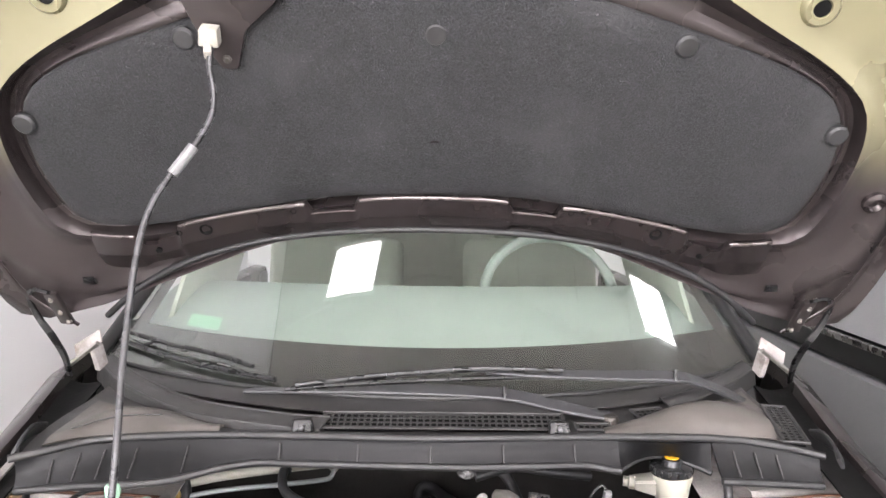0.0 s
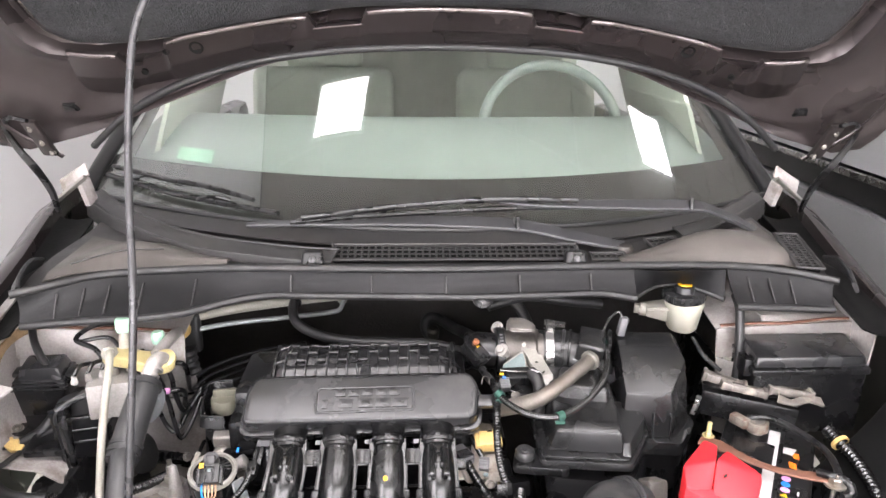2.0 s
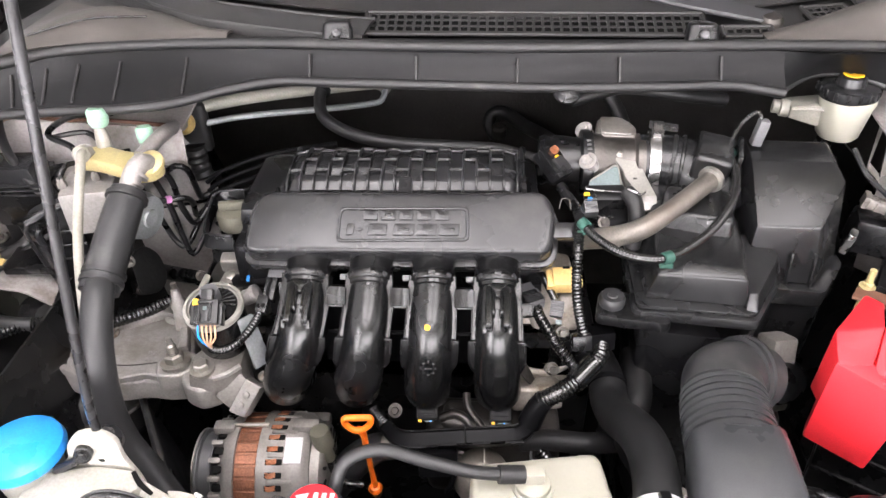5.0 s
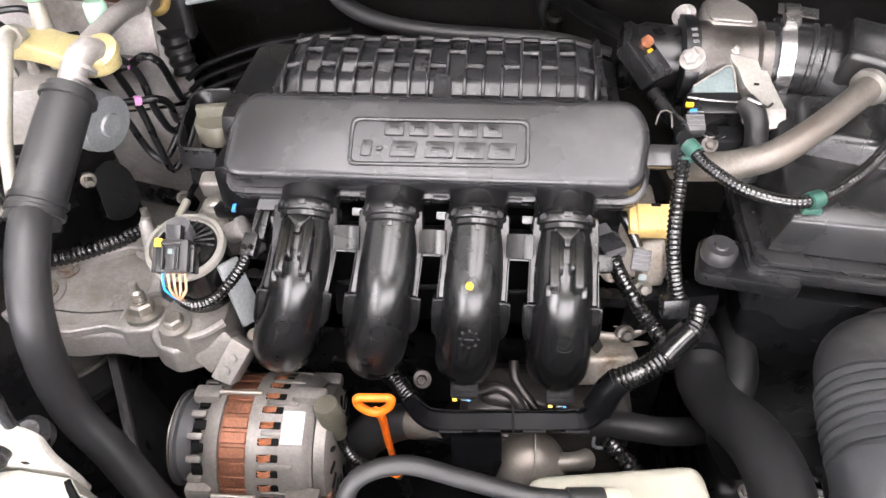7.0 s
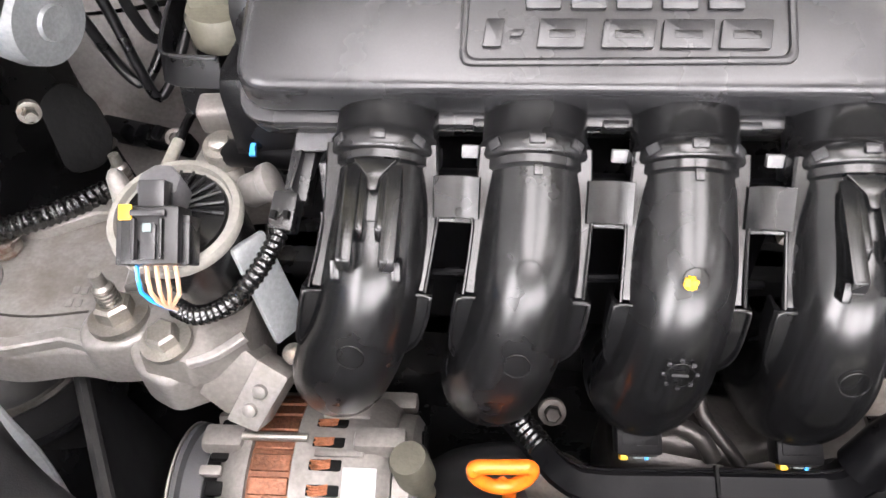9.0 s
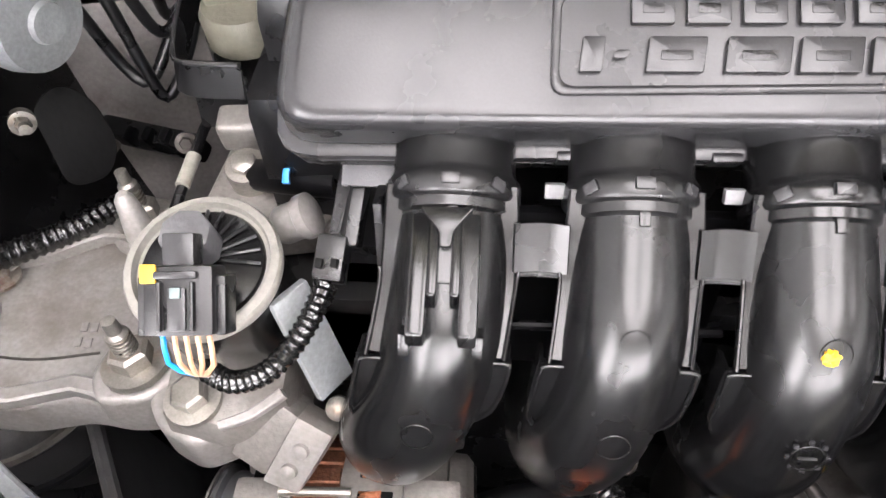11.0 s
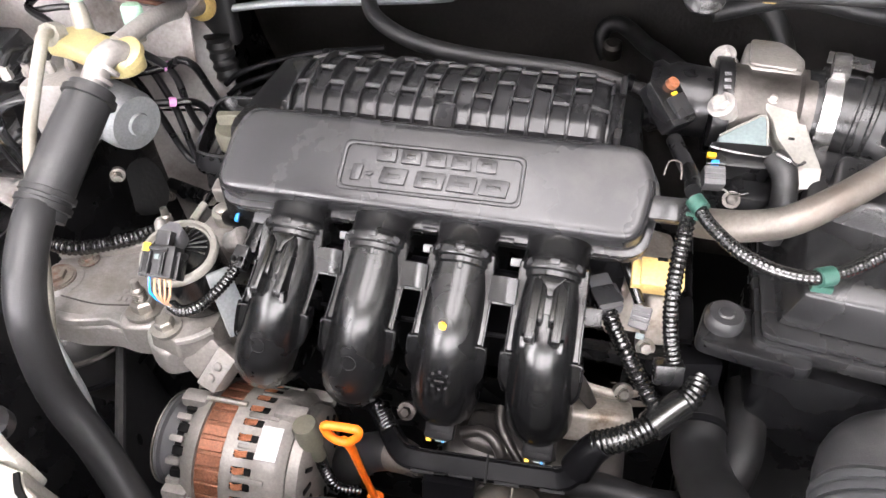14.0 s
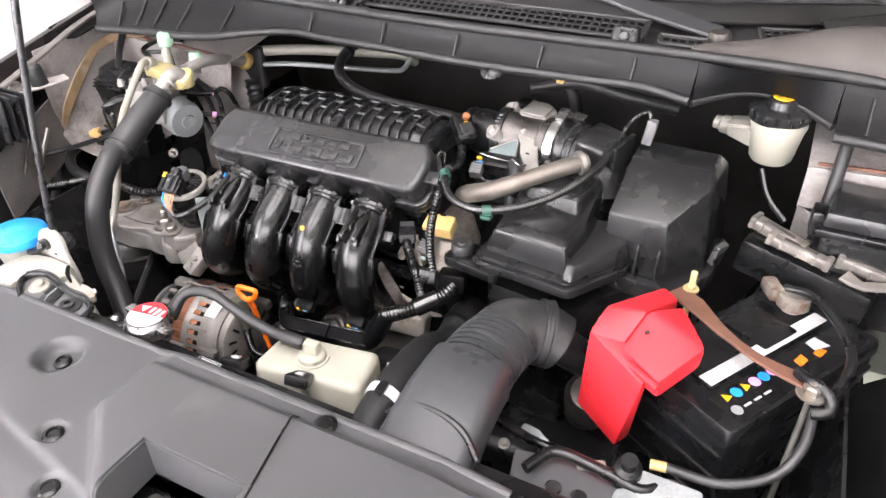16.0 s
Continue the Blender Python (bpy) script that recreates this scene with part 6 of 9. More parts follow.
part("bolt_seat", turned((-0.518, 0.609, 0.648), (0, 0, 1), [(0, 0), (0.027, 0), (0.0255, 0.004), (0.022, 0.005), (0, 0.005)], 32), CASTPALE, mount)
part("centre_bolt", hexbolt(turned((-0.518, 0.609, 0.6525), (0, 0, 1), [(0, 0), (0.019, 0), (0.019, 0.0025), (0, 0.0025)], 28), (-0.518, 0.609, 0.6545), (0, 0, 1), 0.011, 0.006), RUSTED, mount, "rusty mount bolt")
part("small_bolt", hexbolt(B(), (-0.502, 0.640, 0.653), (0, 0, 1), 0.007, 0.006), RUSTED, mount)
part("strap", strap(B(), [(-0.498, 0.645, 0.660), (-0.478, 0.660, 0.667), (-0.462, 0.668, 0.668)], [0.010, 0.008, 0.006], 0.0015, up=(0, -0.3, 1)), STEEL, mount)
for q, h in (((-0.393, 0.580, 0.6655), 0.027), ((-0.427, 0.684, 0.659), 0.030)):
    ax = (-0.06, 0.10, 1)
    b = part("stud", hexbolt(turned(q, ax, [(0, 0), (0.0058, 0), (0.0058, h), (0.0040, h + 0.002), (0.0036, h + 0.010), (0, h + 0.011)], 16), q, ax, 0.0112, 0.013), STEEL, mount)
    for k in range(5):
        part("thread", hoop(B(), Vector(q) + Vector(ax).normalized() * (0.015 + 0.0026 * k), ax, 0.0057, 0.0007), STUDSTEEL, b)
part("sensor_wire", tubed([(-0.388, 0.735, 0.70), (-0.386, 0.72, 0.705), (-0.388, 0.69, 0.70), (-0.392, 0.655, 0.69)], 0.0032, n=8), BLACK, mount)
part("wire_sleeve", tubed([(-0.3875, 0.70, 0.7015), (-0.389, 0.678, 0.698)], 0.0042, n=10), WHITE, mount)
bracket = thing("front_bracket", (-0.34, 0.55, 0.60), "cast aluminium bracket between engine and alternator", "bracket")
part("web", prism(B(), [(-0.384, 0.562), (-0.373, 0.547), (-0.353, 0.538), (-0.338, 0.545), (-0.322, 0.556), (-0.304, 0.572), (-0.306, 0.590), (-0.335, 0.605), (-0.372, 0.606)], 0.632, 0.664, bevel=0.005, seg=3, r=0.007, top=0.97), CASTPALE, bracket)
part("top_plate", solid(B(), [(-0.366, 0.546, 0.660), (-0.335, 0.540, 0.660), (-0.304, 0.556, 0.660), (-0.304, 0.590, 0.660), (-0.352, 0.602, 0.660), (-0.370, 0.578, 0.660),
                              (-0.364, 0.548, 0.682), (-0.336, 0.543, 0.681), (-0.307, 0.558, 0.685), (-0.307, 0.588, 0.690), (-0.351, 0.599, 0.686), (-0.367, 0.576, 0.683)],
                         [(5, 4, 3, 2, 1, 0), (6, 7, 8, 9, 10, 11)] + [(k, (k + 1) % 6, 6 + (k + 1) % 6, 6 + k) for k in range(6)], 0.003), ALU, bracket)
part("plate_rib", strap(B(), [(-0.334, 0.5425, 0.681), (-0.320, 0.548, 0.683), (-0.306, 0.558, 0.687)], [0.004, 0.005], 0.006, up=(0, -0.2, 1)), CASTPALE, bracket)
part("foot", solid(B(), [(-0.322, 0.5325, 0.640), (-0.304, 0.5285, 0.634), (-0.284, 0.5475, 0.664), (-0.302, 0.5535, 0.672), (-0.320, 0.546, 0.626), (-0.302, 0.544, 0.620), (-0.282, 0.563, 0.650), (-0.300, 0.568, 0.660)],
                    [(0, 1, 2, 3), (7, 6, 5, 4), (0, 4, 5, 1), (1, 5, 6, 2), (2, 6, 7, 3), (3, 7, 4, 0)], 0.0025), CASTPALE, bracket)
part("foot_web", solid(B(), [(-0.336, 0.540, 0.655), (-0.320, 0.534, 0.642), (-0.301, 0.553, 0.672), (-0.316, 0.560, 0.682), (-0.334, 0.556, 0.640), (-0.316, 0.552, 0.630), (-0.298, 0.570, 0.655), (-0.312, 0.576, 0.665)],
                        [(0, 1, 2, 3), (7, 6, 5, 4), (0, 4, 5, 1), (1, 5, 6, 2), (2, 6, 7, 3), (3, 7, 4, 0)], 0.0025), ALU, bracket)
part("small_boss", turned((-0.2835, 0.562, 0.666), (0.1, -0.5, 0.86), [(0, 0), (0.0065, 0), (0.006, 0.006), (0.0035, 0.0075), (0, 0.0075)], 16), STUDSTEEL, bracket)
part("bolt", hexbolt(turned((-0.3485, 0.5535, 0.682), (0, -0.1, 1), [(0, 0), (0.0125, 0), (0.0125, 0.003), (0, 0.003)], 24), (-0.3485, 0.5535, 0.684), (0, -0.1, 1), 0.0088, 0.011), STEEL, bracket)
for k in (0.3, 0.62):
    q = Vector((-0.313, 0.5305, 0.637)).lerp(Vector((-0.293, 0.5505, 0.668)), k)
    part("rivet", turned(q, (-0.12, -0.82, 0.56), [(0, 0), (0.0045, 0.0), (0.004, 0.0022), (0.002, 0.003), (0, 0.003)], 14), CASTPALE, bracket)
part("white_tab", prism(B(), [(-0.012, -0.03), (0.010, -0.034), (0.012, 0.03), (-0.008, 0.034)], 0, 0.004, pose(-0.292, 0.572, 0.712, 75, 0, 62), bevel=0.001), LIGHTGREY, bracket)

# exhaust gas valve with its connector
egr = thing("recirculation_valve", (-0.336, 0.588, 0.67), "black valve with a pale ring and ribbed cap", "valve")
ea = Vector((0.02, -0.22, 1)).normalized()
eb = Vector((-0.331, 0.5925, 0.696))
part("body", turned(eb, ea, [(0, 0), (0.029, 0), (0.031, 0.01), (0.031, 0.056), (0, 0.056)], 36), GLOSS, egr)
part("ring", turned(eb + ea * 0.056, ea, [(0.0272, 0), (0.0318, 0), (0.0328, 0.0025), (0.0328, 0.006), (0.0318, 0.0078), (0.0286, 0.0085), (0.0276, 0.005)], 48), PALE, egr, "pale aluminium ring")
capb = part("cap", turned(eb + ea * 0.054, ea, [(0, 0), (0.0268, 0), (0.0268, 0.006), (0.025, 0.0085), (0.009, 0.0125), (0, 0.0125)], 40), GLOSS, egr)
rotm = frame_of(ea)
for i in range(9):
    a = -0.75 + i * 0.27
    c = eb + ea * 0.0655
    t = rotm @ Vector((math.cos(a), math.sin(a), 0))
    part("cap_rib", tubed([c + t * 0.006 + ea * 0.002, c + t * 0.0245 - ea * 0.001], 0.0008, n=6), SATIN, capb)
part("hub", prism(B(), [(0.0108 * math.cos(i * math.pi / 4 + 0.39), 0.0108 * math.sin(i * math.pi / 4 + 0.39)) for i in range(8)], 0, 0.016, pose(-0.3300, 0.5815, 0.764, 14, 0, 0), bevel=0.0018), GREYBLOCK, capb)
PM = pose(-0.325, 0.5535, 0.769, 38, 0, 4)


def plug_box(name, c, size, mat, parent, bevel=0.001):
    g = box(B(), c, size, bevel=bevel)
    bmesh.ops.transform(g, matrix=PM, verts=g.verts)
    return part(name, g, mat, parent)


plug = plug_box("plug", (0, 0, 0), (0.026, 0.026, 0.016), BLACK, egr, 0.002)
for sx in (-1, 1):
    plug_box("cheek", (sx * 0.0145, -0.002, -0.002), (0.004, 0.022, 0.013), BLACK, plug)
    plug_box("latch_rail", (sx * 0.006, -0.002, 0.009), (0.0016, 0.018, 0.004), BLACK, plug, 0.0005)
plug_box("latch", (0, -0.003, 0.0085), (0.007, 0.016, 0.002), SATIN, plug)
plug_box("lock", (0, 0.003, 0.0100), (0.004, 0.004, 0.0015), TEAL, plug, 0.0005)
plug_box("bridge", (0, 0.0095, 0.0095), (0.016, 0.003, 0.003), SATIN, plug)
plug_box("neck", (-0.001, 0.018, 0.0), (0.012, 0.014, 0.010), SATIN, plug)
plug_box("paint_mark", (-0.0105, 0.010, 0.0085), (0.006, 0.007, 0.0016), YELLOW, plug, 0.0007)
WIRE = (BLUE, PEACH, PEACH, PEACH, PEACH)
for i in range(5):
    x = -0.335 + i * 0.0045
    part("wire", tubed([(x, 0.546, 0.760), (x + 0.001, 0.538, 0.748), (-0.329 + i * 0.001, 0.541, 0.734), (-0.326, 0.548, 0.722)], 0.0011, n=6), WIRE[i], egr)
part("loom", tubed([(-0.329, 0.549, 0.722), (-0.316, 0.543, 0.725), (-0.301, 0.545, 0.731), (-0.290, 0.555, 0.738), (-0.2835, 0.568, 0.743), (-0.2805, 0.580, 0.746)], 0.0052, n=12, ribs=0.0034, depth=0.0010), LOOM, egr)
le = part("loom_end", boxed((-0.2785, 0.590, 0.750), (0.013, 0.020, 0.012), (30, 0, -6), bevel=0.002), BLACK, egr)
part("holder", boxed((-0.2725, 0.611, 0.759), (0.013, 0.034, 0.012), (30, 0, -6), bevel=0.002), BLACK, le)
part("blade", prism(B(), [(-0.020, -0.004), (0.020, -0.002), (0.020, 0.001), (-0.020, 0.006)], 0, 0.0012, pose(-0.2725, 0.6135, 0.768, 90, 0, 84) @ pose(0, 0, 0, 0, 0, 25), bevel=0.0003), BLACK, le)
for sx in (-1, 1):
    part("window", boxed((-0.279 + sx * 0.0032, 0.5835, 0.7555), (0.003, 0.004, 0.003), (30, 0, -6), bevel=0.0005), DARKVOID, le)
# air-conditioning lines
ac = thing("air_conditioning_lines", (-0.46, 0.72, 0.80), "cream flange block with aluminium lines and service caps", "air conditioning")
part("block", prism(B(), [(-0.525, 0.735), (-0.50, 0.752), (-0.46, 0.735), (-0.43, 0.732), (-0.408, 0.712), (-0.415, 0.69), (-0.44, 0.685), (-0.465, 0.70), (-0.495, 0.712), (-0.52, 0.715)], 0.845, 0.862, bevel=0.004, seg=3, r=0.010), CREAM, ac, "cream passivated flange block")
pa = part("port", turned((-0.497, 0.748, 0.855), (0, 0.1, 1), [(0, 0), (0.009, 0), (0.008, 0.02), (0.006, 0.03), (0, 0.03)], 20), WHITE, ac)
part("port_cap", turned((-0.497, 0.752, 0.886), (0, 0.1, 1), [(0, 0), (0.0095, 0), (0.012, 0.006), (0.012, 0.018), (0.009, 0.022), (0, 0.022)], 24), MINT, pa, "mint green plastic cap")
pb = part("port", turned((-0.452, 0.762, 0.845), (0, 0.1, 1), [(0, 0), (0.008, 0), (0.007, 0.016), (0, 0.016)], 20), WHITE, ac)
part("port_cap", turned((-0.452, 0.765, 0.860), (0, 0.1, 1), [(0, 0), (0.009, 0), (0.010, 0.005), (0.010, 0.016), (0.008, 0.019), (0, 0.019)], 24), MINT, pb, "mint green plastic cap")
part("thin_line", tubed([(-0.508, 0.722, 0.866), (-0.503, 0.706, 0.872), (-0.4965, 0.690, 0.868), (-0.4917, 0.657, 0.8394), (-0.488, 0.627, 0.8086), (-0.489, 0.604, 0.760), (-0.490, 0.584, 0.705), (-0.486, 0.566, 0.675), (-0.474, 0.543, 0.655), (-0.460, 0.528, 0.645)], 0.0056, n=12), WHITE, ac, "thin white aluminium line")
part("line_end", strap(B(), [(-0.470, 0.538, 0.662), (-0.460, 0.529, 0.652), (-0.4495, 0.5206, 0.635), (-0.4414, 0.5147, 0.615), (-0.4365, 0.508, 0.59), (-0.435, 0.503, 0.56)], [0.010, 0.012, 0.013, 0.013, 0.010], 0.005, up=(0.5, -0.6, 0.6)), LIGHTGREY, ac)
part("line_nut", turned((-0.51, 0.728, 0.862), (0.1, -0.8, 0.3), [(0, 0), (0.011, 0), (0.011, 0.014), (0.007, 0.018), (0, 0.018)], 8), WHITE, ac)
part("wide_line", tubed([(-0.425, 0.706, 0.858), (-0.428, 0.695, 0.868), (-0.433, 0.682, 0.862), (-0.438, 0.665, 0.845)], [0.0125, 0.0115, 0.011, 0.011], n=18), CASTPALE, ac)
for k, r in ((0.35, 0.0135), (0.62, 0.0128)):
    part("line_ring", turned(Vector((-0.428, 0.697, 0.867)).lerp(Vector((-0.438, 0.665, 0.845)), k), (-0.2, -0.75, -0.6), [(0.010, 0), (r, 0.0008), (r, 0.004), (0.010, 0.005)], 24), CASTPALE, ac)
part("line_nut", turned((-0.424, 0.708, 0.858), (-0.1, -0.5, 0.85), [(0, 0), (0.017, 0), (0.017, 0.006), (0.012, 0.009), (0, 0.009)], 28), CREAM, ac)
hose = part("hose_sleeve", tubed([(-0.437, 0.668, 0.846), (-0.440, 0.62, 0.818), (-0.444, 0.566, 0.783)], [0.0195, 0.0205, 0.0208, 0.0208], n=24), GREYHOSE, ac, "grey rubber hose sleeve")
for k in (0.04, 0.80, 0.88):
    p = Vector((-0.437, 0.668, 0.846)).lerp(Vector((-0.444, 0.566, 0.783)), k)
    part("band", turned(p, (-0.05, -0.85, -0.52), [(0.0195, 0), (0.0228, 0.001), (0.0228, 0.006), (0.0195, 0.007)], 32), RUBBER, hose)
part("hose", tubed([(-0.441, 0.575, 0.793), (-0.438, 0.555, 0.788), (-0.4326, 0.525, 0.766), (-0.4287, 0.503, 0.735), (-0.4270, 0.490, 0.685), (-0.416, 0.480, 0.645), (-0.394, 0.470, 0.61), (-0.364, 0.451, 0.57), (-0.33, 0.43, 0.53)], 0.0160, n=18), GREYHOSE, ac, "grey rubber hose")
part("bulkhead_line", tubed([(-0.44, 0.72, 0.862), (-0.435, 0.765, 0.865), (-0.44, 0.81, 0.855), (-0.452, 0.86, 0.835), (-0.455, 0.885, 0.828)], 0.009, n=14), CASTPALE, ac)
part("bulkhead_eye", turned((-0.456, 0.885, 0.826), (0.1, -0.8, 0.6), [(0.006, 0), (0.016, 0), (0.016, 0.008), (0.013, 0.012), (0.006, 0.012), (0.005, 0.004)], 28), TAN, ac)
part("bulkhead_plate", boxed((-0.452, 0.905, 0.812), (0.046, 0.02, 0.075), bevel=0.009, seg=3), RUBBER, ac)
part("bulkhead_gaiter", tubed([(-0.452, 0.892, 0.79), (-0.45, 0.89, 0.765), (-0.444, 0.885, 0.74)], 0.016, n=14, ribs=0.012, depth=0.003), RUBBER, ac)
pipes = thing("bulkhead_pipes", (-0.3, 0.98, 0.80), "two pale aluminium pipes along the firewall", "pipes")
part("thick_pipe", tubed([(-0.44, 0.91, 0.84), (-0.38, 0.93, 0.845), (-0.30, 0.96, 0.845), (-0.22, 0.99, 0.843), (-0.195, 1.0, 0.84), (-0.19, 1.03, 0.82)], 0.009, n=14), WHITE, pipes)
part("thin_pipe", tubed([(-0.44, 0.90, 0.818), (-0.38, 0.92, 0.822), (-0.28, 0.95, 0.82), (-0.21, 0.975, 0.818), (-0.19, 0.99, 0.82), (-0.185, 1.01, 0.84)], 0.0045, n=12), LIGHTGREY, pipes)
heater = thing("heater_hose", (-0.2, 0.86, 0.8), "black rubber heater hose behind the intake", "hose")
part("hose", tubed([(-0.262, 0.955, 0.865), (-0.268, 0.92, 0.852), (-0.255, 0.885, 0.836), (-0.21, 0.86, 0.824), (-0.15, 0.848, 0.819), (-0.08, 0.845, 0.817), (-0.02, 0.842, 0.815), (0.03, 0.845, 0.80)], 0.0085, n=14), RUBBER, heater)
part("clamp", turned((-0.2655, 0.930, 0.855), (0.1, 0.9, 0.35), [(0.0085, 0), (0.0105, 0.0006), (0.0105, 0.006), (0.0085, 0.0066)], 20), RAILBLACK, heater)
part("clamp", turned((0.010, 0.8425, 0.8085), (0.9, 0.05, -0.25), [(0.0085, 0), (0.0105, 0.0006), (0.0105, 0.006), (0.0085, 0.0066)], 20), RAILBLACK, heater)
loop = thing("breather_hose", (0.01, 1.0, 0.78), "grey looped hose on a clamp at the firewall", "hose")
part("hose", tubed([(-0.014, 1.128, 0.690), (-0.026, 1.136, 0.712), (-0.020, 1.143, 0.728), (-0.004, 1.140, 0.733), (0.014, 1.126, 0.729), (0.032, 1.08, 0.735), (0.050, 1.02, 0.752), (0.070, 0.95, 0.770)], 0.011, n=16), GREYHOSE, loop)
part("clamp", turned((-0.009, 1.112, 0.702), (0, -0.3, 1), [(0, 0), (0.013, 0), (0.013, 0.018), (0.009, 0.022), (0, 0.022)], 20), ALUDARK, loop)

# brake modulator
absu = thing("brake_modulator", (-0.52, 0.71, 0.68), "brake modulator with pale grey motor and black bracket", "brake modulator")
part("valve_block", boxed((-0.512, 0.718, 0.802), (0.060, 0.062, 0.056), (0, 0, 14), bevel=0.004), CASTPALE, absu)
part("motor", turned((-0.515, 0.745, 0.778), (0.92, -0.30, -0.08), [(0, 0), (0.030, 0), (0.031, 0.05), (0.028, 0.062), (0.012, 0.064), (0.011, 0.067), (0.006, 0.067), (0, 0.066)], 36), LIGHTGREY, absu, "pale grey motor housing")
frm = part("control_case", boxed((-0.553, 0.716, 0.752), (0.040, 0.050, 0.100), (-8, 0, 14), bevel=0.006), RAILBLACK, absu)
part("case_frame", strap(B(), [(-0.528, 0.700, 0.812), (-0.552, 0.689, 0.810), (-0.568, 0.678, 0.804), (-0.5755, 0.6735, 0.792), (-0.5785, 0.682, 0.755), (-0.583, 0.697, 0.705), (-0.586, 0.708, 0.672)], [0.022, 0.026, 0.028, 0.028, 0.026, 0.022], 0.009, up=(0.3, 0.3, 1), step=0.006), SATIN, frm)
part("frame_lip", tubed([(-0.528, 0.688, 0.814), (-0.551, 0.677, 0.812), (-0.566, 0.666, 0.805), (-0.573, 0.662, 0.793), (-0.576, 0.670, 0.755), (-0.580, 0.686, 0.705), (-0.584, 0.698, 0.672)], 0.0022, n=8), SATIN, frm)
for z in (0.735, 0.755, 0.775):
    part("case_fin", boxed((-0.545, 0.690, z), (0.040, 0.006, 0.004), (-8, 0, 14), bevel=0.001), BLACK, frm)
part("bush", hexbolt(turned((-0.496, 0.716, 0.712), (0.6, -0.75, 0.2), [(0, 0), (0.0075, 0), (0.0075, 0.004), (0.0035, 0.005), (0.0035, 0.018), (0, 0.018)], 24), (-0.493, 0.712, 0.713), (0.6, -0.75, 0.2), 0.005, 0.007), STUDSTEEL, absu)
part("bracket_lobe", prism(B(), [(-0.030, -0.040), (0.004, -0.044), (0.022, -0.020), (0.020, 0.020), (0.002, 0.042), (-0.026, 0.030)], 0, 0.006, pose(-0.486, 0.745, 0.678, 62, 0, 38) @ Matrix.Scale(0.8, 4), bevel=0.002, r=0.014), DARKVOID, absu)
clb = part("clamp_block", boxed((-0.465, 0.786, 0.634), (0.085, 0.016, 0.022), (20, 0, -14), bevel=0.005), BLACK, absu)
for q in ((-0.502, 0.786, 0.628), (-0.428, 0.764, 0.652), (-0.519, 0.762, 0.625)):
    part("clamp_bolt", hexbolt(turned(q, (0.4, -0.75, 0.5), [(0, 0), (0.0075, 0), (0.0075, 0.004), (0, 0.004)], 18), Vector(q) + Vector((0.001, -0.003, 0.002)), (0.4, -0.75, 0.5), 0.0048, 0.006), ALUDARK, clb)
for k in range(3):
    part("clamp_finger", boxed((-0.476 + 0.013 * k, 0.779, 0.642), (0.007, 0.012, 0.014), (20, 0, -14), bevel=0.003), RAILBLACK, clb)
for k in range(5):
    q = Vector((-0.552 + 0.016 * k, 0.692 + 0.010 * k, 0.83))
    part("port", turned(q, (0, 0, 1), [(0, 0), (0.0055, 0), (0.0055, 0.006), (0.004, 0.008), (0.004, 0.012), (0, 0.012)], 6), ALU if k % 2 else CASTPALE, absu)
    part("brake_line", tubed([q + Vector((0, 0, 0.012)), q + Vector((0.004, 0.012, 0.022)), q + Vector((0.012, 0.03, 0.018))], 0.0032, n=8), BLACK, absu)
BEND = (((-0.505, 0.735, 0.815), (-0.48, 0.775, 0.80), (-0.459, 0.798, 0.797), (-0.440, 0.797, 0.808), (-0.428, 0.802, 0.800), (-0.435, 0.83, 0.755), (-0.44, 0.852, 0.727), (-0.42, 0.865, 0.735)),
        ((-0.53, 0.715, 0.80), (-0.49, 0.76, 0.772), (-0.457, 0.787, 0.761), (-0.440, 0.796, 0.759), (-0.436, 0.81, 0.745), (-0.45, 0.845, 0.70), (-0.43, 0.86, 0.715)),
        ((-0.49, 0.77, 0.83), (-0.475, 0.79, 0.80), (-0.462, 0.795, 0.75), (-0.452, 0.79, 0.70), (-0.443, 0.788, 0.672), (-0.430, 0.81, 0.69), (-0.42, 0.84, 0.72)),
        ((-0.51, 0.76, 0.83), (-0.495, 0.785, 0.79), (-0.48, 0.79, 0.74), (-0.465, 0.79, 0.695), (-0.45, 0.79, 0.685), (-0.435, 0.82, 0.71), (-0.42, 0.845, 0.735)),
        ((-0.475, 0.78, 0.825), (-0.455, 0.80, 0.79), (-0.447, 0.80, 0.74), (-0.438, 0.81, 0.71), (-0.42, 0.84, 0.73)))
for k, pts in enumerate(BEND):
    ln = part("brake_line", tubed(pts, 0.0042, n=10), BLACK, absu)
    if k in (0, 1):
        q = Vector(pts[2])
        part("paint_mark", turned(q - (Vector(pts[2]) - Vector(pts[1])).normalized() * 0.003 + Vector((0, 0, 0.001)), Vector(pts[2]) - Vector(pts[1]), [(0.0048, 0), (0.0052, 0.001), (0.0052, 0.006), (0.0048, 0.007)], 12), PINK, ln)
for i in range(6):
    z = 0.775 - i * 0.014
    part("brake_line", tubed([(-0.425, 0.845, z - 0.02), (-0.40, 0.85, z - 0.003), (-0.33, 0.862, z + 0.018), (-0.24, 0.872, z + 0.03)], 0.0034, n=8), RAILBLACK, absu)
part("modulator_bracket", boxed((-0.60, 0.72, 0.715), (0.09, 0.07, 0.012), (0, 4, 8), bevel=0.003), BLACK, absu)
relay = thing("relay_box", (-0.65, 0.767, 0.74), "black plastic relay box with ridged lid", "relay box")
part("bracket", boxed((-0.650, 0.762, 0.733), (0.034, 0.030, 0.050), (8, 0, 4), bevel=0.004), BLACK, relay)
part("case", boxed((-0.628, 0.756, 0.780), (0.068, 0.050, 0.052), (8, 0, 4), bevel=0.005, taper=1.1), BLACK, relay)
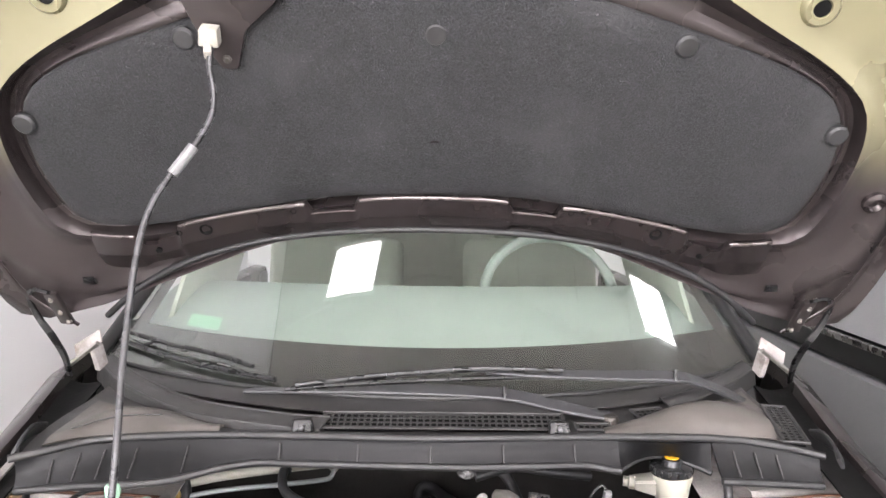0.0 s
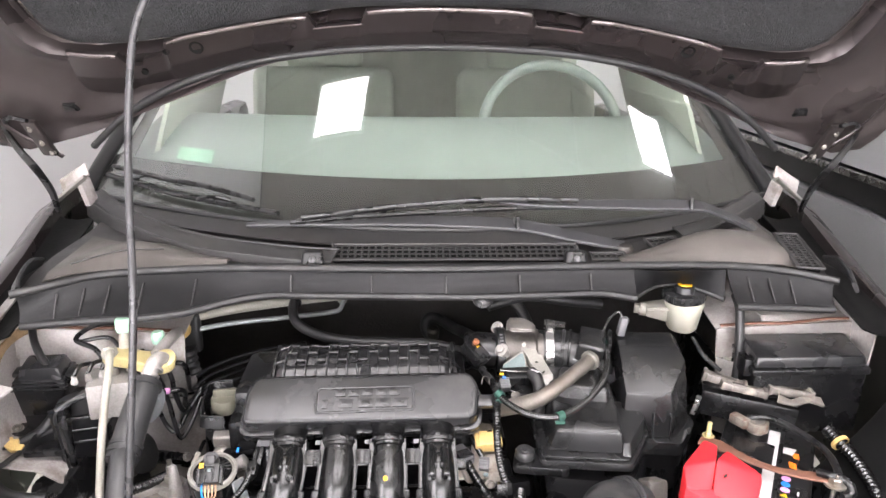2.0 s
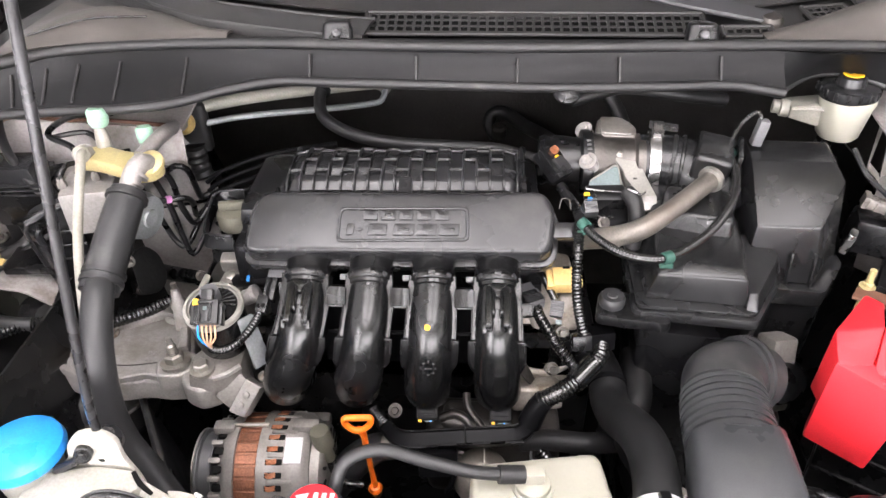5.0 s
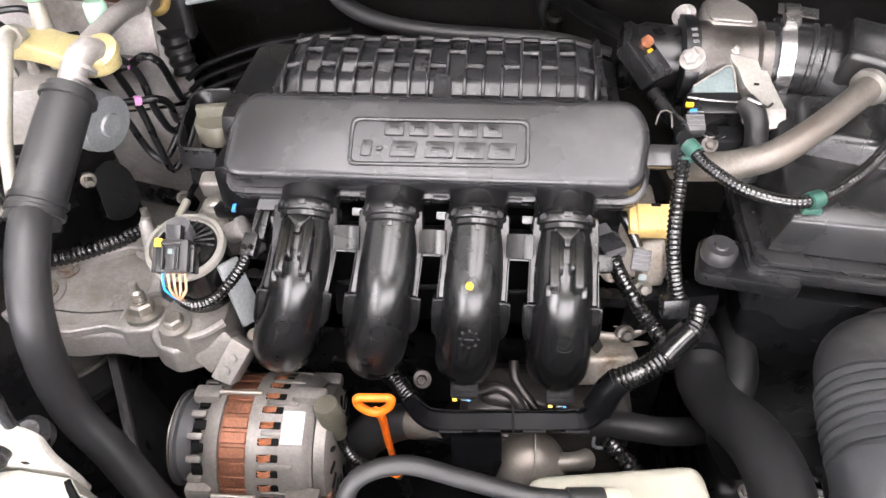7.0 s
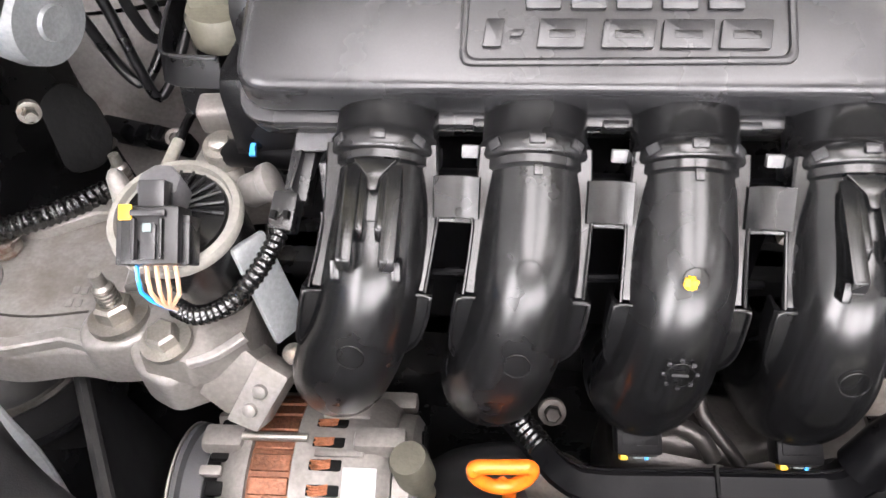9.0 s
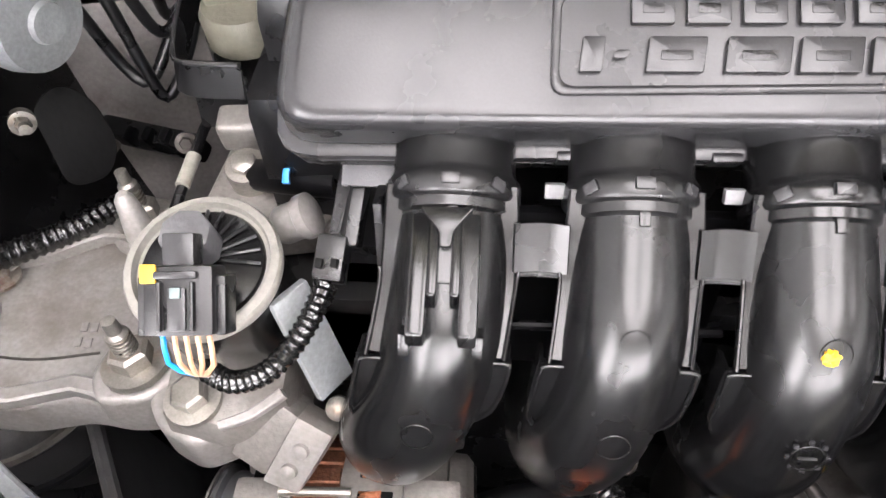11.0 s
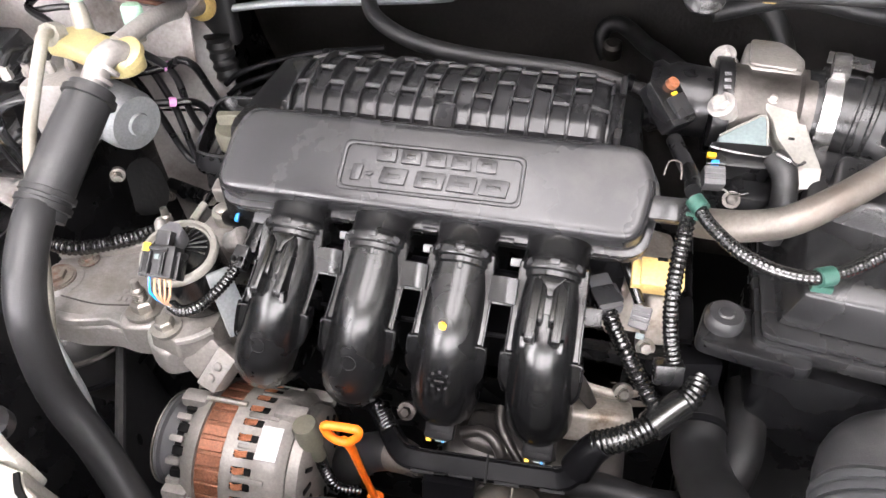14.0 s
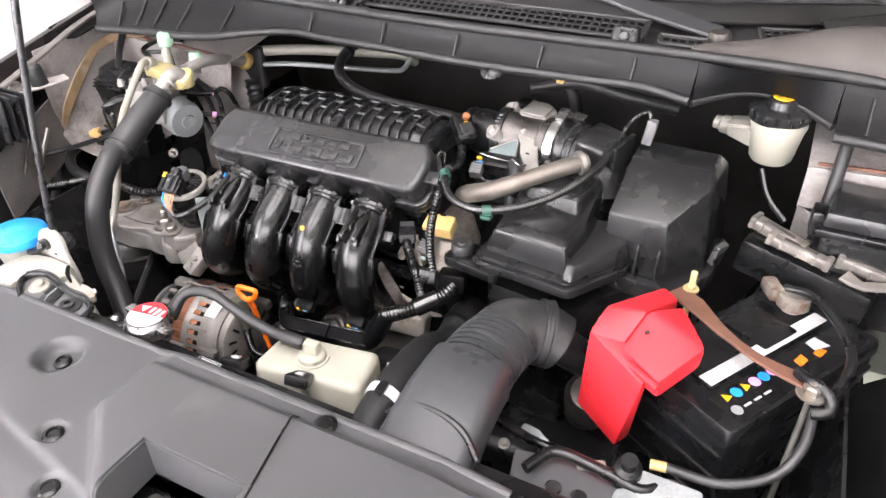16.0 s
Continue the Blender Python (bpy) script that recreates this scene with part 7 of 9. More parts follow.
lid = part("lid", boxed((-0.628, 0.757, 0.823), (0.068, 0.048, 0.024), (8, 0, 4), bevel=0.004, taper=0.82), SATIN, relay)
for k, z in enumerate((0.804, 0.8095, 0.815)):
    part("ridge", boxed((-0.628, 0.755, z), (0.082 - 0.003 * k, 0.058 - 0.003 * k, 0.0032), (8, 0, 4), bevel=0.0012), SATIN, lid)
for sx in (-1, 1):
    part("lid_latch", boxed((-0.628 + sx * 0.040, 0.756, 0.816), (0.012, 0.022, 0.008), (8, 0, 4), bevel=0.003), BLACK, lid)
part("foot", prism(B(), [(-0.700, 0.738), (-0.664, 0.732), (-0.640, 0.748), (-0.650, 0.775), (-0.695, 0.765)], 0.7145, 0.7185, bevel=0.001, r=0.006), BLACK, relay)
part("foot_bolt", hexbolt(B(), (-0.683, 0.748, 0.7186), (0, -0.2, 0.98), 0.0065, 0.006), STUDSTEEL, relay)
loomL = thing("wiring_loom", (-0.6, 0.62, 0.60), "black corrugated wiring loom with tan clip", "wiring")
part("sleeve", tubed([(-0.622, 0.752, 0.742), (-0.640, 0.735, 0.722), (-0.662, 0.722, 0.712), (-0.680, 0.705, 0.708), (-0.684, 0.675, 0.704), (-0.668, 0.642, 0.700), (-0.635, 0.620, 0.692), (-0.600, 0.618, 0.686), (-0.585, 0.622, 0.683)], 0.0085, n=12), RUBBER, loomL)
part("sleeve", tubed([(-0.600, 0.616, 0.684), (-0.580, 0.624, 0.682), (-0.560, 0.632, 0.679), (-0.535, 0.634, 0.675), (-0.505, 0.640, 0.670), (-0.465, 0.668, 0.667), (-0.440, 0.700, 0.662)], 0.0085, n=12, ribs=0.005, depth=0.0015), LOOM, loomL)
part("sleeve", tubed([(-0.700, 0.570, 0.655), (-0.665, 0.590, 0.668), (-0.630, 0.603, 0.676), (-0.600, 0.616, 0.683)], 0.0088, n=12, ribs=0.005, depth=0.0015), LOOM, loomL)
part("cable", tubed([(-0.720, 0.560, 0.715), (-0.668, 0.618, 0.719), (-0.651, 0.680, 0.717), (-0.626, 0.732, 0.722), (-0.60, 0.750, 0.735)], 0.0042, n=10), RUBBER, loomL)
part("cable", tubed([(-0.705, 0.64, 0.70), (-0.67, 0.60, 0.66), (-0.63, 0.53, 0.62), (-0.60, 0.46, 0.60)], 0.008, n=10), RUBBER, loomL)
cpx = part("clip", prism(B(), [(-0.014, -0.008), (0.0, -0.011), (0.015, -0.004), (0.012, 0.006), (0.002, 0.004), (-0.004, 0.011), (-0.014, 0.004)], 0, 0.007, pose(-0.658, 0.698, 0.719, 20, 10, -20), bevel=0.0015), TAN, loomL, "tan plastic clip")
part("clip_tail", boxed((-0.671, 0.712, 0.722), (0.018, 0.005, 0.004), (10, 0, -50), bevel=0.001), TAN, cpx)
part("tie", strap(B(), [(-0.572, 0.683, 0.690), (-0.566, 0.655, 0.689), (-0.557, 0.632, 0.688)], [0.011, 0.011], 0.004, up=(0, 0.2, 1)), BLACK, loomL)
horn = thing("round_cover", (-0.596, 0.668, 0.66), "round black plastic cover beside the engine mount", "cover")
part("cup", turned((-0.596, 0.668, 0.640), (0.05, -0.2, 1), [(0, 0), (0.026, 0), (0.027, 0.030), (0.025, 0.040), (0.020, 0.042), (0, 0.042)], 32), BLACK, horn)
part("rim", hoop(B(), (-0.594, 0.6605, 0.677), (0.05, -0.2, 1), 0.0262, 0.0018), SATIN, horn)
part("mounting_tab", prism(B(), [(-0.655, 0.722), (-0.632, 0.712), (-0.598, 0.706), (-0.592, 0.718), (-0.632, 0.736)], 0.677, 0.680, bevel=0.001, r=0.005), BLACK, horn)
part("tab_bolt", hexbolt(B(), (-0.6385, 0.7235, 0.6805), (0, -0.2, 0.98), 0.0062, 0.006), STUDSTEEL, horn)
part("cable", tubed([(-0.655, 0.828, 0.90), (-0.668, 0.82, 0.876), (-0.655, 0.79, 0.85), (-0.62, 0.75, 0.83), (-0.59, 0.735, 0.80)], 0.006, n=10), RUBBER, loomL)
part("thin_cable", tubed([(-0.50, 0.79, 0.885), (-0.56, 0.80, 0.875), (-0.585, 0.78, 0.86), (-0.55, 0.765, 0.85), (-0.53, 0.75, 0.83)], 0.004, n=8), BLACK, loomL)
part("thin_cable", tubed([(-0.585, 0.78, 0.855), (-0.54, 0.79, 0.858), (-0.515, 0.775, 0.845)], 0.0035, n=8), BLACK, loomL)

# washer filler and headlamp bracket
wash = thing("washer_filler", (-0.445, 0.39, 0.66), "washer fluid filler neck with a blue cap", "washer filler")
part("neck", turned((-0.447, 0.392, 0.65), (0, 0, 1), [(0, 0), (0.026, 0), (0.026, 0.05), (0.030, 0.08), (0.030, 0.088), (0, 0.088)], 32), WHITE, wash)
wc = part("cap", turned((-0.447, 0.392, 0.738), (0, 0, 1), [(0, 0), (0.037, 0), (0.038, 0.003), (0.036, 0.01), (0.028, 0.015), (0, 0.018)], 40), BLUE, wash, "bright blue plastic cap")
part("cap_tab", boxed((-0.489, 0.392, 0.741), (0.016, 0.012, 0.004), bevel=0.0015), BLUE, wc)
lampb = thing("headlamp_bracket", (-0.36, 0.385, 0.62), "cream plastic headlamp bracket beside the washer cap", "headlamp bracket")
part("ear", prism(B(), [(-0.436, 0.700), (-0.405, 0.736), (-0.401, 0.754), (-0.390, 0.768), (-0.376, 0.773), (-0.363, 0.771), (-0.354, 0.762), (-0.354, 0.738), (-0.347, 0.715), (-0.344, 0.695)], -0.003, 0.003, pose(0, 0.393, 0, 90, 0, 0), bevel=0.002, seg=2, r=0.006), CREAMPLASTIC, lampb)
part("ear_hole", prism(B(), [(-0.377, 0.7365), (-0.372, 0.7375), (-0.371, 0.7345), (-0.375, 0.7335)], 0.0028, 0.0036, pose(0, 0.393, 0, 90, 0, 0), bevel=0.0003), DARKVOID, lampb)
part("body", solid(B(), [(-0.440, 0.385, 0.722), (-0.408, 0.382, 0.730), (-0.380, 0.388, 0.731), (-0.342, 0.386, 0.729), (-0.330, 0.374, 0.727), (-0.343, 0.360, 0.727), (-0.372, 0.358, 0.727), (-0.386, 0.345, 0.726), (-0.384, 0.328, 0.724), (-0.440, 0.328, 0.720)]
                   + [(x, y, 0.62) for x, y in ((-0.450, 0.400), (-0.410, 0.400), (-0.380, 0.402), (-0.336, 0.400), (-0.322, 0.378), (-0.340, 0.355), (-0.370, 0.352), (-0.384, 0.340), (-0.384, 0.324), (-0.450, 0.324))],
                   [tuple(range(10)), tuple(range(19, 9, -1))] + [(k, (k + 1) % 10, 10 + (k + 1) % 10, 10 + k) for k in range(10)], 0.004), CREAMPLASTIC, lampb)
part("apron", solid(B(), [(-0.345, 0.386, 0.724), (-0.330, 0.376, 0.726), (-0.300, 0.366, 0.716), (-0.280, 0.358, 0.712), (-0.276, 0.350, 0.708), (-0.330, 0.352, 0.716), (-0.345, 0.392, 0.64), (-0.326, 0.384, 0.64), (-0.294, 0.372, 0.64), (-0.272, 0.360, 0.64), (-0.270, 0.346, 0.64), (-0.330, 0.345, 0.64)],
                    [(0, 1, 2, 3, 4, 5), (11, 10, 9, 8, 7, 6)] + [(k, (k + 1) % 6, 6 + (k + 1) % 6, 6 + k) for k in range(6)], 0.003), CREAMPLASTIC, lampb)
part("slot_edge", strap(B(), [(-0.343, 0.382, 0.731), (-0.334, 0.372, 0.729), (-0.322, 0.366, 0.723)], [0.004, 0.005, 0.003], 0.003, up=(0, 0, 1)), DARKVOID, lampb)
part("tab", prism(B(), [(-0.312, 0.372), (-0.300, 0.372), (-0.286, 0.369), (-0.275, 0.361), (-0.280, 0.354), (-0.300, 0.357)], 0.712, 0.7205, bevel=0.0015, r=0.003), CREAMPLASTIC, lampb)
part("tab_pin", boxed((-0.281, 0.3665, 0.7225), (0.008, 0.003, 0.003), (0, 0, -25), bevel=0.0006), PAPER, lampb)
part("adjuster", hexbolt(turned((-0.386, 0.391, 0.748), (0.25, -0.9, 0.3), [(0, 0), (0.008, 0), (0.008, 0.006), (0.005, 0.012), (0, 0.012)], 12), (-0.384, 0.384, 0.750), (0.25, -0.9, 0.3), 0.005, 0.006), BLACK, lampb)
part("adjuster_shaft", tubed([(-0.385, 0.387, 0.748), (-0.398, 0.383, 0.738), (-0.412, 0.380, 0.733)], 0.0045, n=8), BLACK, lampb)
lhold = thing("headlamp_support", (-0.36, 0.345, 0.66), "black steel headlamp support with rubber plug", "bracket")
PLATE = [(-0.350, 0.315), (-0.374, 0.334), (-0.380, 0.348), (-0.369, 0.360), (-0.348, 0.361), (-0.322, 0.354), (-0.303, 0.349), (-0.280, 0.349), (-0.260, 0.342), (-0.254, 0.334), (-0.252, 0.315)]
part("plate", prism(B(), PLATE, 0.716, 0.7205, bevel=0.001, r=0.005), SLEEVE, lhold)
part("rim", tubed([(-0.352, 0.318, 0.722), (-0.366, 0.327, 0.7235), (-0.378, 0.338, 0.7245), (-0.381, 0.348, 0.725), (-0.370, 0.359, 0.7255), (-0.348, 0.3605, 0.7255), (-0.323, 0.354, 0.725), (-0.304, 0.349, 0.7245), (-0.280, 0.349, 0.724), (-0.261, 0.343, 0.7235), (-0.254, 0.335, 0.723), (-0.252, 0.319, 0.721)], 0.0036, n=12, flat=1.2), SATIN, lhold)
part("rim_bead", tubed([(-0.381, 0.350, 0.730), (-0.370, 0.361, 0.7305), (-0.348, 0.3625, 0.7305), (-0.323, 0.356, 0.730), (-0.304, 0.351, 0.7295), (-0.280, 0.351, 0.729), (-0.260, 0.345, 0.7285)], 0.0012, n=6), GREYARM, lhold)
part("recess", prism(B(), [(-0.341, 0.354), (-0.314, 0.349), (-0.303, 0.318), (-0.329, 0.318)], 0.7207, 0.7216, bevel=0.0003), BLACK, lhold)
part("recess_rib", strap(B(), [(-0.329, 0.350, 0.722), (-0.326, 0.335, 0.722), (-0.316, 0.319, 0.722)], [0.0015, 0.0015], 0.002, up=(0, 0, 1)), LIGHTGREY, lhold)
part("stop", turned((-0.285, 0.332, 0.7205), (0, -0.1, 1), [(0, 0), (0.0145, 0), (0.0145, 0.002), (0.008, 0.003), (0.0075, 0.007), (0.004, 0.0075), (0.0035, 0.004), (0, 0.004)], 24), RUBBER, lhold)
part("hole", turned((-0.2985, 0.336, 0.7206), (0, 0, 1), [(0, 0), (0.0045, 0), (0.0045, 0.0005), (0, 0.0006)], 16), DARKVOID, lhold)
part("knob", turned((-0.352, 0.343, 0.7205), (0, -0.05, 1), [(0, 0), (0.0125, 0), (0.0125, 0.002), (0.0105, 0.0035), (0.0072, 0.004), (0.0068, 0.008), (0.004, 0.009), (0, 0.009)], 28), WHITE, lhold, "white plastic push knob")
sclip = thing("seal_clip", (-0.24, 0.352, 0.69), "white clip in a black square holder", "clip")
part("holder", boxed((-0.240, 0.353, 0.696), (0.026, 0.020, 0.012), (0, 0, -18), bevel=0.003), BLACK, sclip)
part("clip", boxed((-0.239, 0.3515, 0.7035), (0.008, 0.010, 0.005), (0, 0, 20), bevel=0.0015), PAPER, sclip)

# ---- driver's side of the bay ----
throttle = thing("throttle_valve", (0.12, 0.78, 0.77), "cast aluminium throttle body with hose clamp", "throttle body")
fl = part("flange", prism(B(), [(0.040 * math.cos(2 * math.pi * i / 24), 0.042 * math.sin(2 * math.pi * i / 24)) for i in range(24)], 0, 0.013, pose(0.080, 0.779, 0.832, 0, 90, 0), bevel=0.002), BLACK, throttle)
for k in range(5):
    part("flange_mark", boxed((0.0865, 0.750 + 0.007 * k, 0.8655 + 0.002 * min(k, 2)), (0.005, 0.0028, 0.001), (20, 0, 14), bevel=0), SLEEVE, fl)
part("neck", turned((0.030, 0.784, 0.832), (1, -0.06, 0), [(0, 0), (0.028, 0), (0.031, 0.006), (0.028, 0.013), (0.031, 0.020), (0.029, 0.05), (0, 0.05)], 36), BLACK, throttle)
part("bore", turned((0.0935, 0.778, 0.832), (1, -0.08, 0.02), [(0, 0), (0.036, 0), (0.036, 0.010), (0.033, 0.014), (0.033, 0.050), (0.037, 0.053), (0.037, 0.062), (0, 0.062)], 44), ALUDARK, throttle)
hs = part("housing", prism(B(), [(0.096, 0.784), (0.148, 0.777), (0.152, 0.812), (0.140, 0.832), (0.104, 0.836)], 0.835, 0.867, bevel=0.006, seg=3, r=0.008, top=0.93), ALU, throttle)
part("housing_pad", prism(B(), [(0.104, 0.786), (0.140, 0.781), (0.143, 0.812), (0.132, 0.828), (0.108, 0.830)], 0.8675, 0.8700, bevel=0.0012, r=0.005), ALU, hs)
gm = pose(0.138, 0.752, 0.850, 34, 0, 0)
gc = part("gear_cover", prism(B(), [(-0.020, 0.010), (0.015, 0.011), (0.019, 0.0), (0.010, -0.012), (0.0175, -0.032), (0.0235, -0.046), (0.023, -0.062), (0.003, -0.068), (0.006, -0.047), (-0.009, -0.027), (-0.0135, -0.012), (-0.020, -0.004)], -0.012, 0.004, gm, bevel=0.0025, seg=3, r=0.003), PALE, throttle, "pale cast gear cover with stains")
part("cover_body", prism(B(), [(-0.022, 0.014), (0.017, 0.014), (0.022, -0.046), (0.022, -0.060), (0.000, -0.064), (-0.020, -0.030)], -0.036, -0.012, gm, bevel=0.003, seg=2, r=0.004), ALU, throttle)
part("cover_foot", prism(B(), [(0.006, -0.050), (0.0235, -0.048), (0.0225, -0.064), (0.003, -0.069)], 0.004, 0.007, gm, bevel=0.0012, r=0.002), CASTPALE, gc)
part("cover_hole", prism(B(), [(-0.0022, -0.001), (0.0022, -0.001), (0.0022, 0.001), (-0.0022, 0.001)], 0.0038, 0.0046, gm @ pose(0.001, -0.026, 0), bevel=0.0002), DARKVOID, gc)
for q in ((-0.015, 0.006), (0.012, 0.006), (0.016, -0.055)):
    part("cover_screw", hexbolt(B(), tuple(gm @ Vector((q[0], q[1], 0.004))), tuple(gm.to_3x3() @ Vector((0, 0, 1))), 0.003, 0.0025), STEEL, gc)
for q in ((0.086, 0.806, 0.862), (0.085, 0.742, 0.853)):
    part("bolt", hexbolt(turned(q, (-0.5, -0.45, 0.75), [(0, -0.014), (0.0085, -0.014), (0.0085, -0.002), (0.006, 0), (0, 0)], 20), q, (-0.5, -0.45, 0.75), 0.007, 0.007), CASTPALE, fl)
sp = part("sensor", prism(B(), [(-0.0515, -0.028), (-0.0315, -0.014), (-0.017, -0.006), (-0.013, -0.033), (-0.022, -0.050), (-0.0515, -0.036)], -0.010, 0.0015, gm, bevel=0.002, r=0.003), TEAL, throttle, "pale blue-grey sensor cover")
part("sensor_rim", tubed([gm @ Vector(q) for q in ((-0.051, -0.029, 0.002), (-0.032, -0.0155, 0.002), (-0.0185, -0.0085, 0.002), (-0.015, -0.033, 0.002))], 0.0010, n=6, step=0.004), PALE, sp)
plug = part("plug", boxed((0.104, 0.716, 0.820), (0.046, 0.022, 0.022), (24, 0, 4), bevel=0.003), BLACK, throttle)
part("wire_clip", tubed([(0.080, 0.712, 0.834), (0.098, 0.708, 0.834), (0.120, 0.708, 0.833), (0.130, 0.714, 0.832)], 0.0010, n=6), BRIGHT, plug)
part("yellow_lock", boxed((0.0815, 0.7055, 0.830), (0.007, 0.004, 0.004), (24, 0, 4), bevel=0.001), YELLOW, plug)
part("blue_lock", boxed((0.0850, 0.7020, 0.826), (0.006, 0.004, 0.004), (24, 0, 4), bevel=0.001), BLUE, plug)
for i in range(3):
    part("plug_slot", boxed((0.093 + 0.011 * i, 0.7045, 0.822), (0.007, 0.002, 0.006), (24, 0, 4), bevel=0.0005), RAILBLACK, plug)
part("grey_plug", boxed((0.0845, 0.690, 0.820), (0.016, 0.016, 0.014), (30, 0, 6), bevel=0.002), GREYBLOCK, throttle)
for i in range(4):
    part("plug_ridge", boxed((0.0845, 0.684 + 0.0034 * i, 0.8245 + 0.002 * i), (0.014, 0.001, 0.0014), (30, 0, 6), bevel=0.0003, seg=1), SLEEVE, throttle)
part("lower_case", boxed((0.110, 0.708, 0.792), (0.060, 0.030, 0.030), (10, 0, 2), bevel=0.004), BLACK, throttle)
part("case_screw", hexbolt(B(), (0.102, 0.690, 0.802), (0, -0.7, 0.7), 0.0045, 0.004), ALUDARK, throttle)
part("case_wire", tubed([(0.092, 0.688, 0.813), (0.102, 0.684, 0.812), (0.112, 0.688, 0.812)], 0.0009, n=6), BRIGHT, throttle)
part("water_hose", tubed([(0.128, 0.712, 0.830), (0.135, 0.700, 0.826), (0.138, 0.690, 0.812), (0.138, 0.684, 0.795), (0.137, 0.682, 0.775)], 0.0095, n=16), RUBBER, throttle)
part("hose_ring", turned((0.1385, 0.6855, 0.803), (0.0, -0.35, -0.94), [(0.0095, 0), (0.0118, 0.0006), (0.0118, 0.005), (0.0095, 0.0056)], 22), RAILBLACK, throttle)
part("hose_clip", tubed([(0.127, 0.706, 0.838), (0.134, 0.700, 0.838), (0.142, 0.700, 0.834), (0.147, 0.703, 0.836)], 0.0013, n=6), BRIGHT, throttle)
part("clamp", turned((0.160, 0.773, 0.834), (1, -0.12, 0.02), [(0.036, 0), (0.0405, 0.0005), (0.0405, 0.0125), (0.036, 0.013)], 44), BRIGHT, throttle, "bright steel hose clamp")
part("clamp_screw", boxed((0.168, 0.775, 0.8785), (0.013, 0.022, 0.010), (20, 0, -6), bevel=0.002), BRIGHT, throttle)
part("clamp_tail", boxed((0.178, 0.790, 0.876), (0.034, 0.013, 0.0016), (16, 4, -10), bevel=0.0005), BRIGHT, throttle)
sens = thing("pressure_sensor", (0.044, 0.735, 0.84), "black pressure sensor plug with orange dot", "sensor")
sm = pose(0.044, 0.737, 0.853, 35, 0, 48) @ Matrix.Scale(0.8, 4)
part("case", prism(B(), [(-0.018, -0.026), (0.014, -0.028), (0.018, 0.022), (-0.016, 0.026)], -0.012, 0.010, sm, bevel=0.003, r=0.004), BLACK, sens)
part("latch", prism(B(), [(-0.010, -0.022), (0.010, -0.022), (0.010, 0.002), (-0.010, 0.002)], 0.010, 0.0145, sm, bevel=0.001), SATIN, sens)
part("dot", lathe(B(), tuple(sm @ Vector((0.006, 0.014, 0.010))), tuple(sm.to_3x3() @ Vector((0, 0, 1))), [(0, 0), (0.0052, 0), (0.0048, 0.004), (0.002, 0.0035), (0, 0.0035)], 16), WINDING, sens)
part("mark", prism(B(), [(-0.003, -0.002), (0.005, -0.001), (0.004, 0.002), (-0.003, 0.002)], 0.0102, 0.0115, sm @ pose(0.002, 0.004, 0), bevel=0.0003), YELLOW, sens)
part("cable", tubed([(0.052, 0.715, 0.835), (0.062, 0.69, 0.83), (0.066, 0.665, 0.835), (0.066, 0.645, 0.838)], 0.006, n=10), BLACK, sens)

airbox = thing("air_filter_box", (0.27, 0.67, 0.56), "black plastic air filter box with stepped lid", "air filter box")
low = [(0.128, 0.592), (0.25, 0.573), (0.305, 0.655), (0.30, 0.70), (0.24, 0.72), (0.14, 0.70)]
part("lower_case", prism(B(), [(0.145, 0.60), (0.25, 0.585), (0.300, 0.655), (0.352, 0.652), (0.388, 0.705), (0.39, 0.74), (0.36, 0.79), (0.15, 0.74)], 0.50, 0.7215, bevel=0.008, seg=2, r=0.012, top=1.03), BLACK, airbox)
part("rim", prism(B(), [(0.125, 0.587), (0.253, 0.573), (0.302, 0.650), (0.298, 0.70), (0.26, 0.76), (0.13, 0.74)], 0.745, 0.758, bevel=0.003, r=0.008), BOXPLASTIC, airbox)
part("rim", prism(B(), [(0.128, 0.590), (0.250, 0.577), (0.300, 0.652), (0.296, 0.70), (0.26, 0.756), (0.134, 0.736)], 0.7585, 0.764, bevel=0.002, r=0.008), BOXPLASTIC, airbox)
part("low_lid", solid(B(), [(0.138, 0.601, 0.7645), (0.244, 0.589, 0.7645), (0.255, 0.64, 0.7645), (0.25, 0.73, 0.7645), (0.145, 0.745, 0.7645),
                            (0.148, 0.601, 0.798), (0.238, 0.592, 0.799), (0.246, 0.64, 0.806), (0.245, 0.72, 0.83), (0.155, 0.735, 0.83), (0.170, 0.612, 0.806), (0.234, 0.606, 0.805)],
                      [(0, 4, 3, 2, 1), (0, 1, 6, 5), (1, 2, 7, 6), (2, 3, 8, 7), (3, 4, 9, 8), (4, 0, 5, 9), (5, 6, 11, 10), (6, 7, 11), (5, 10, 9), (10, 11, 7, 8, 9)], 0.003), BOXPLASTIC, airbox)
part("step_lid", solid(B(), [(0.240, 0.582, 0.7646), (0.252, 0.579, 0.7646), (0.299, 0.652, 0.7646), (0.296, 0.70, 0.7646), (0.24, 0.70, 0.7646),
                             (0.242, 0.590, 0.782), (0.251, 0.589, 0.782), (0.292, 0.653, 0.786), (0.29, 0.69, 0.79), (0.242, 0.69, 0.79)],
                       [(0, 4, 3, 2, 1), (0, 1, 6, 5), (1, 2, 7, 6), (2, 3, 8, 7), (3, 4, 9, 8), (4, 0, 5, 9), (5, 6, 7, 8, 9)], 0.003), BOXPLASTIC, airbox)
part("tall_rim", prism(B(), [(0.258, 0.652), (0.350, 0.641), (0.392, 0.698), (0.398, 0.79), (0.258, 0.80)], 0.722, 0.7445, bevel=0.003, r=0.008), BOXPLASTIC, airbox)
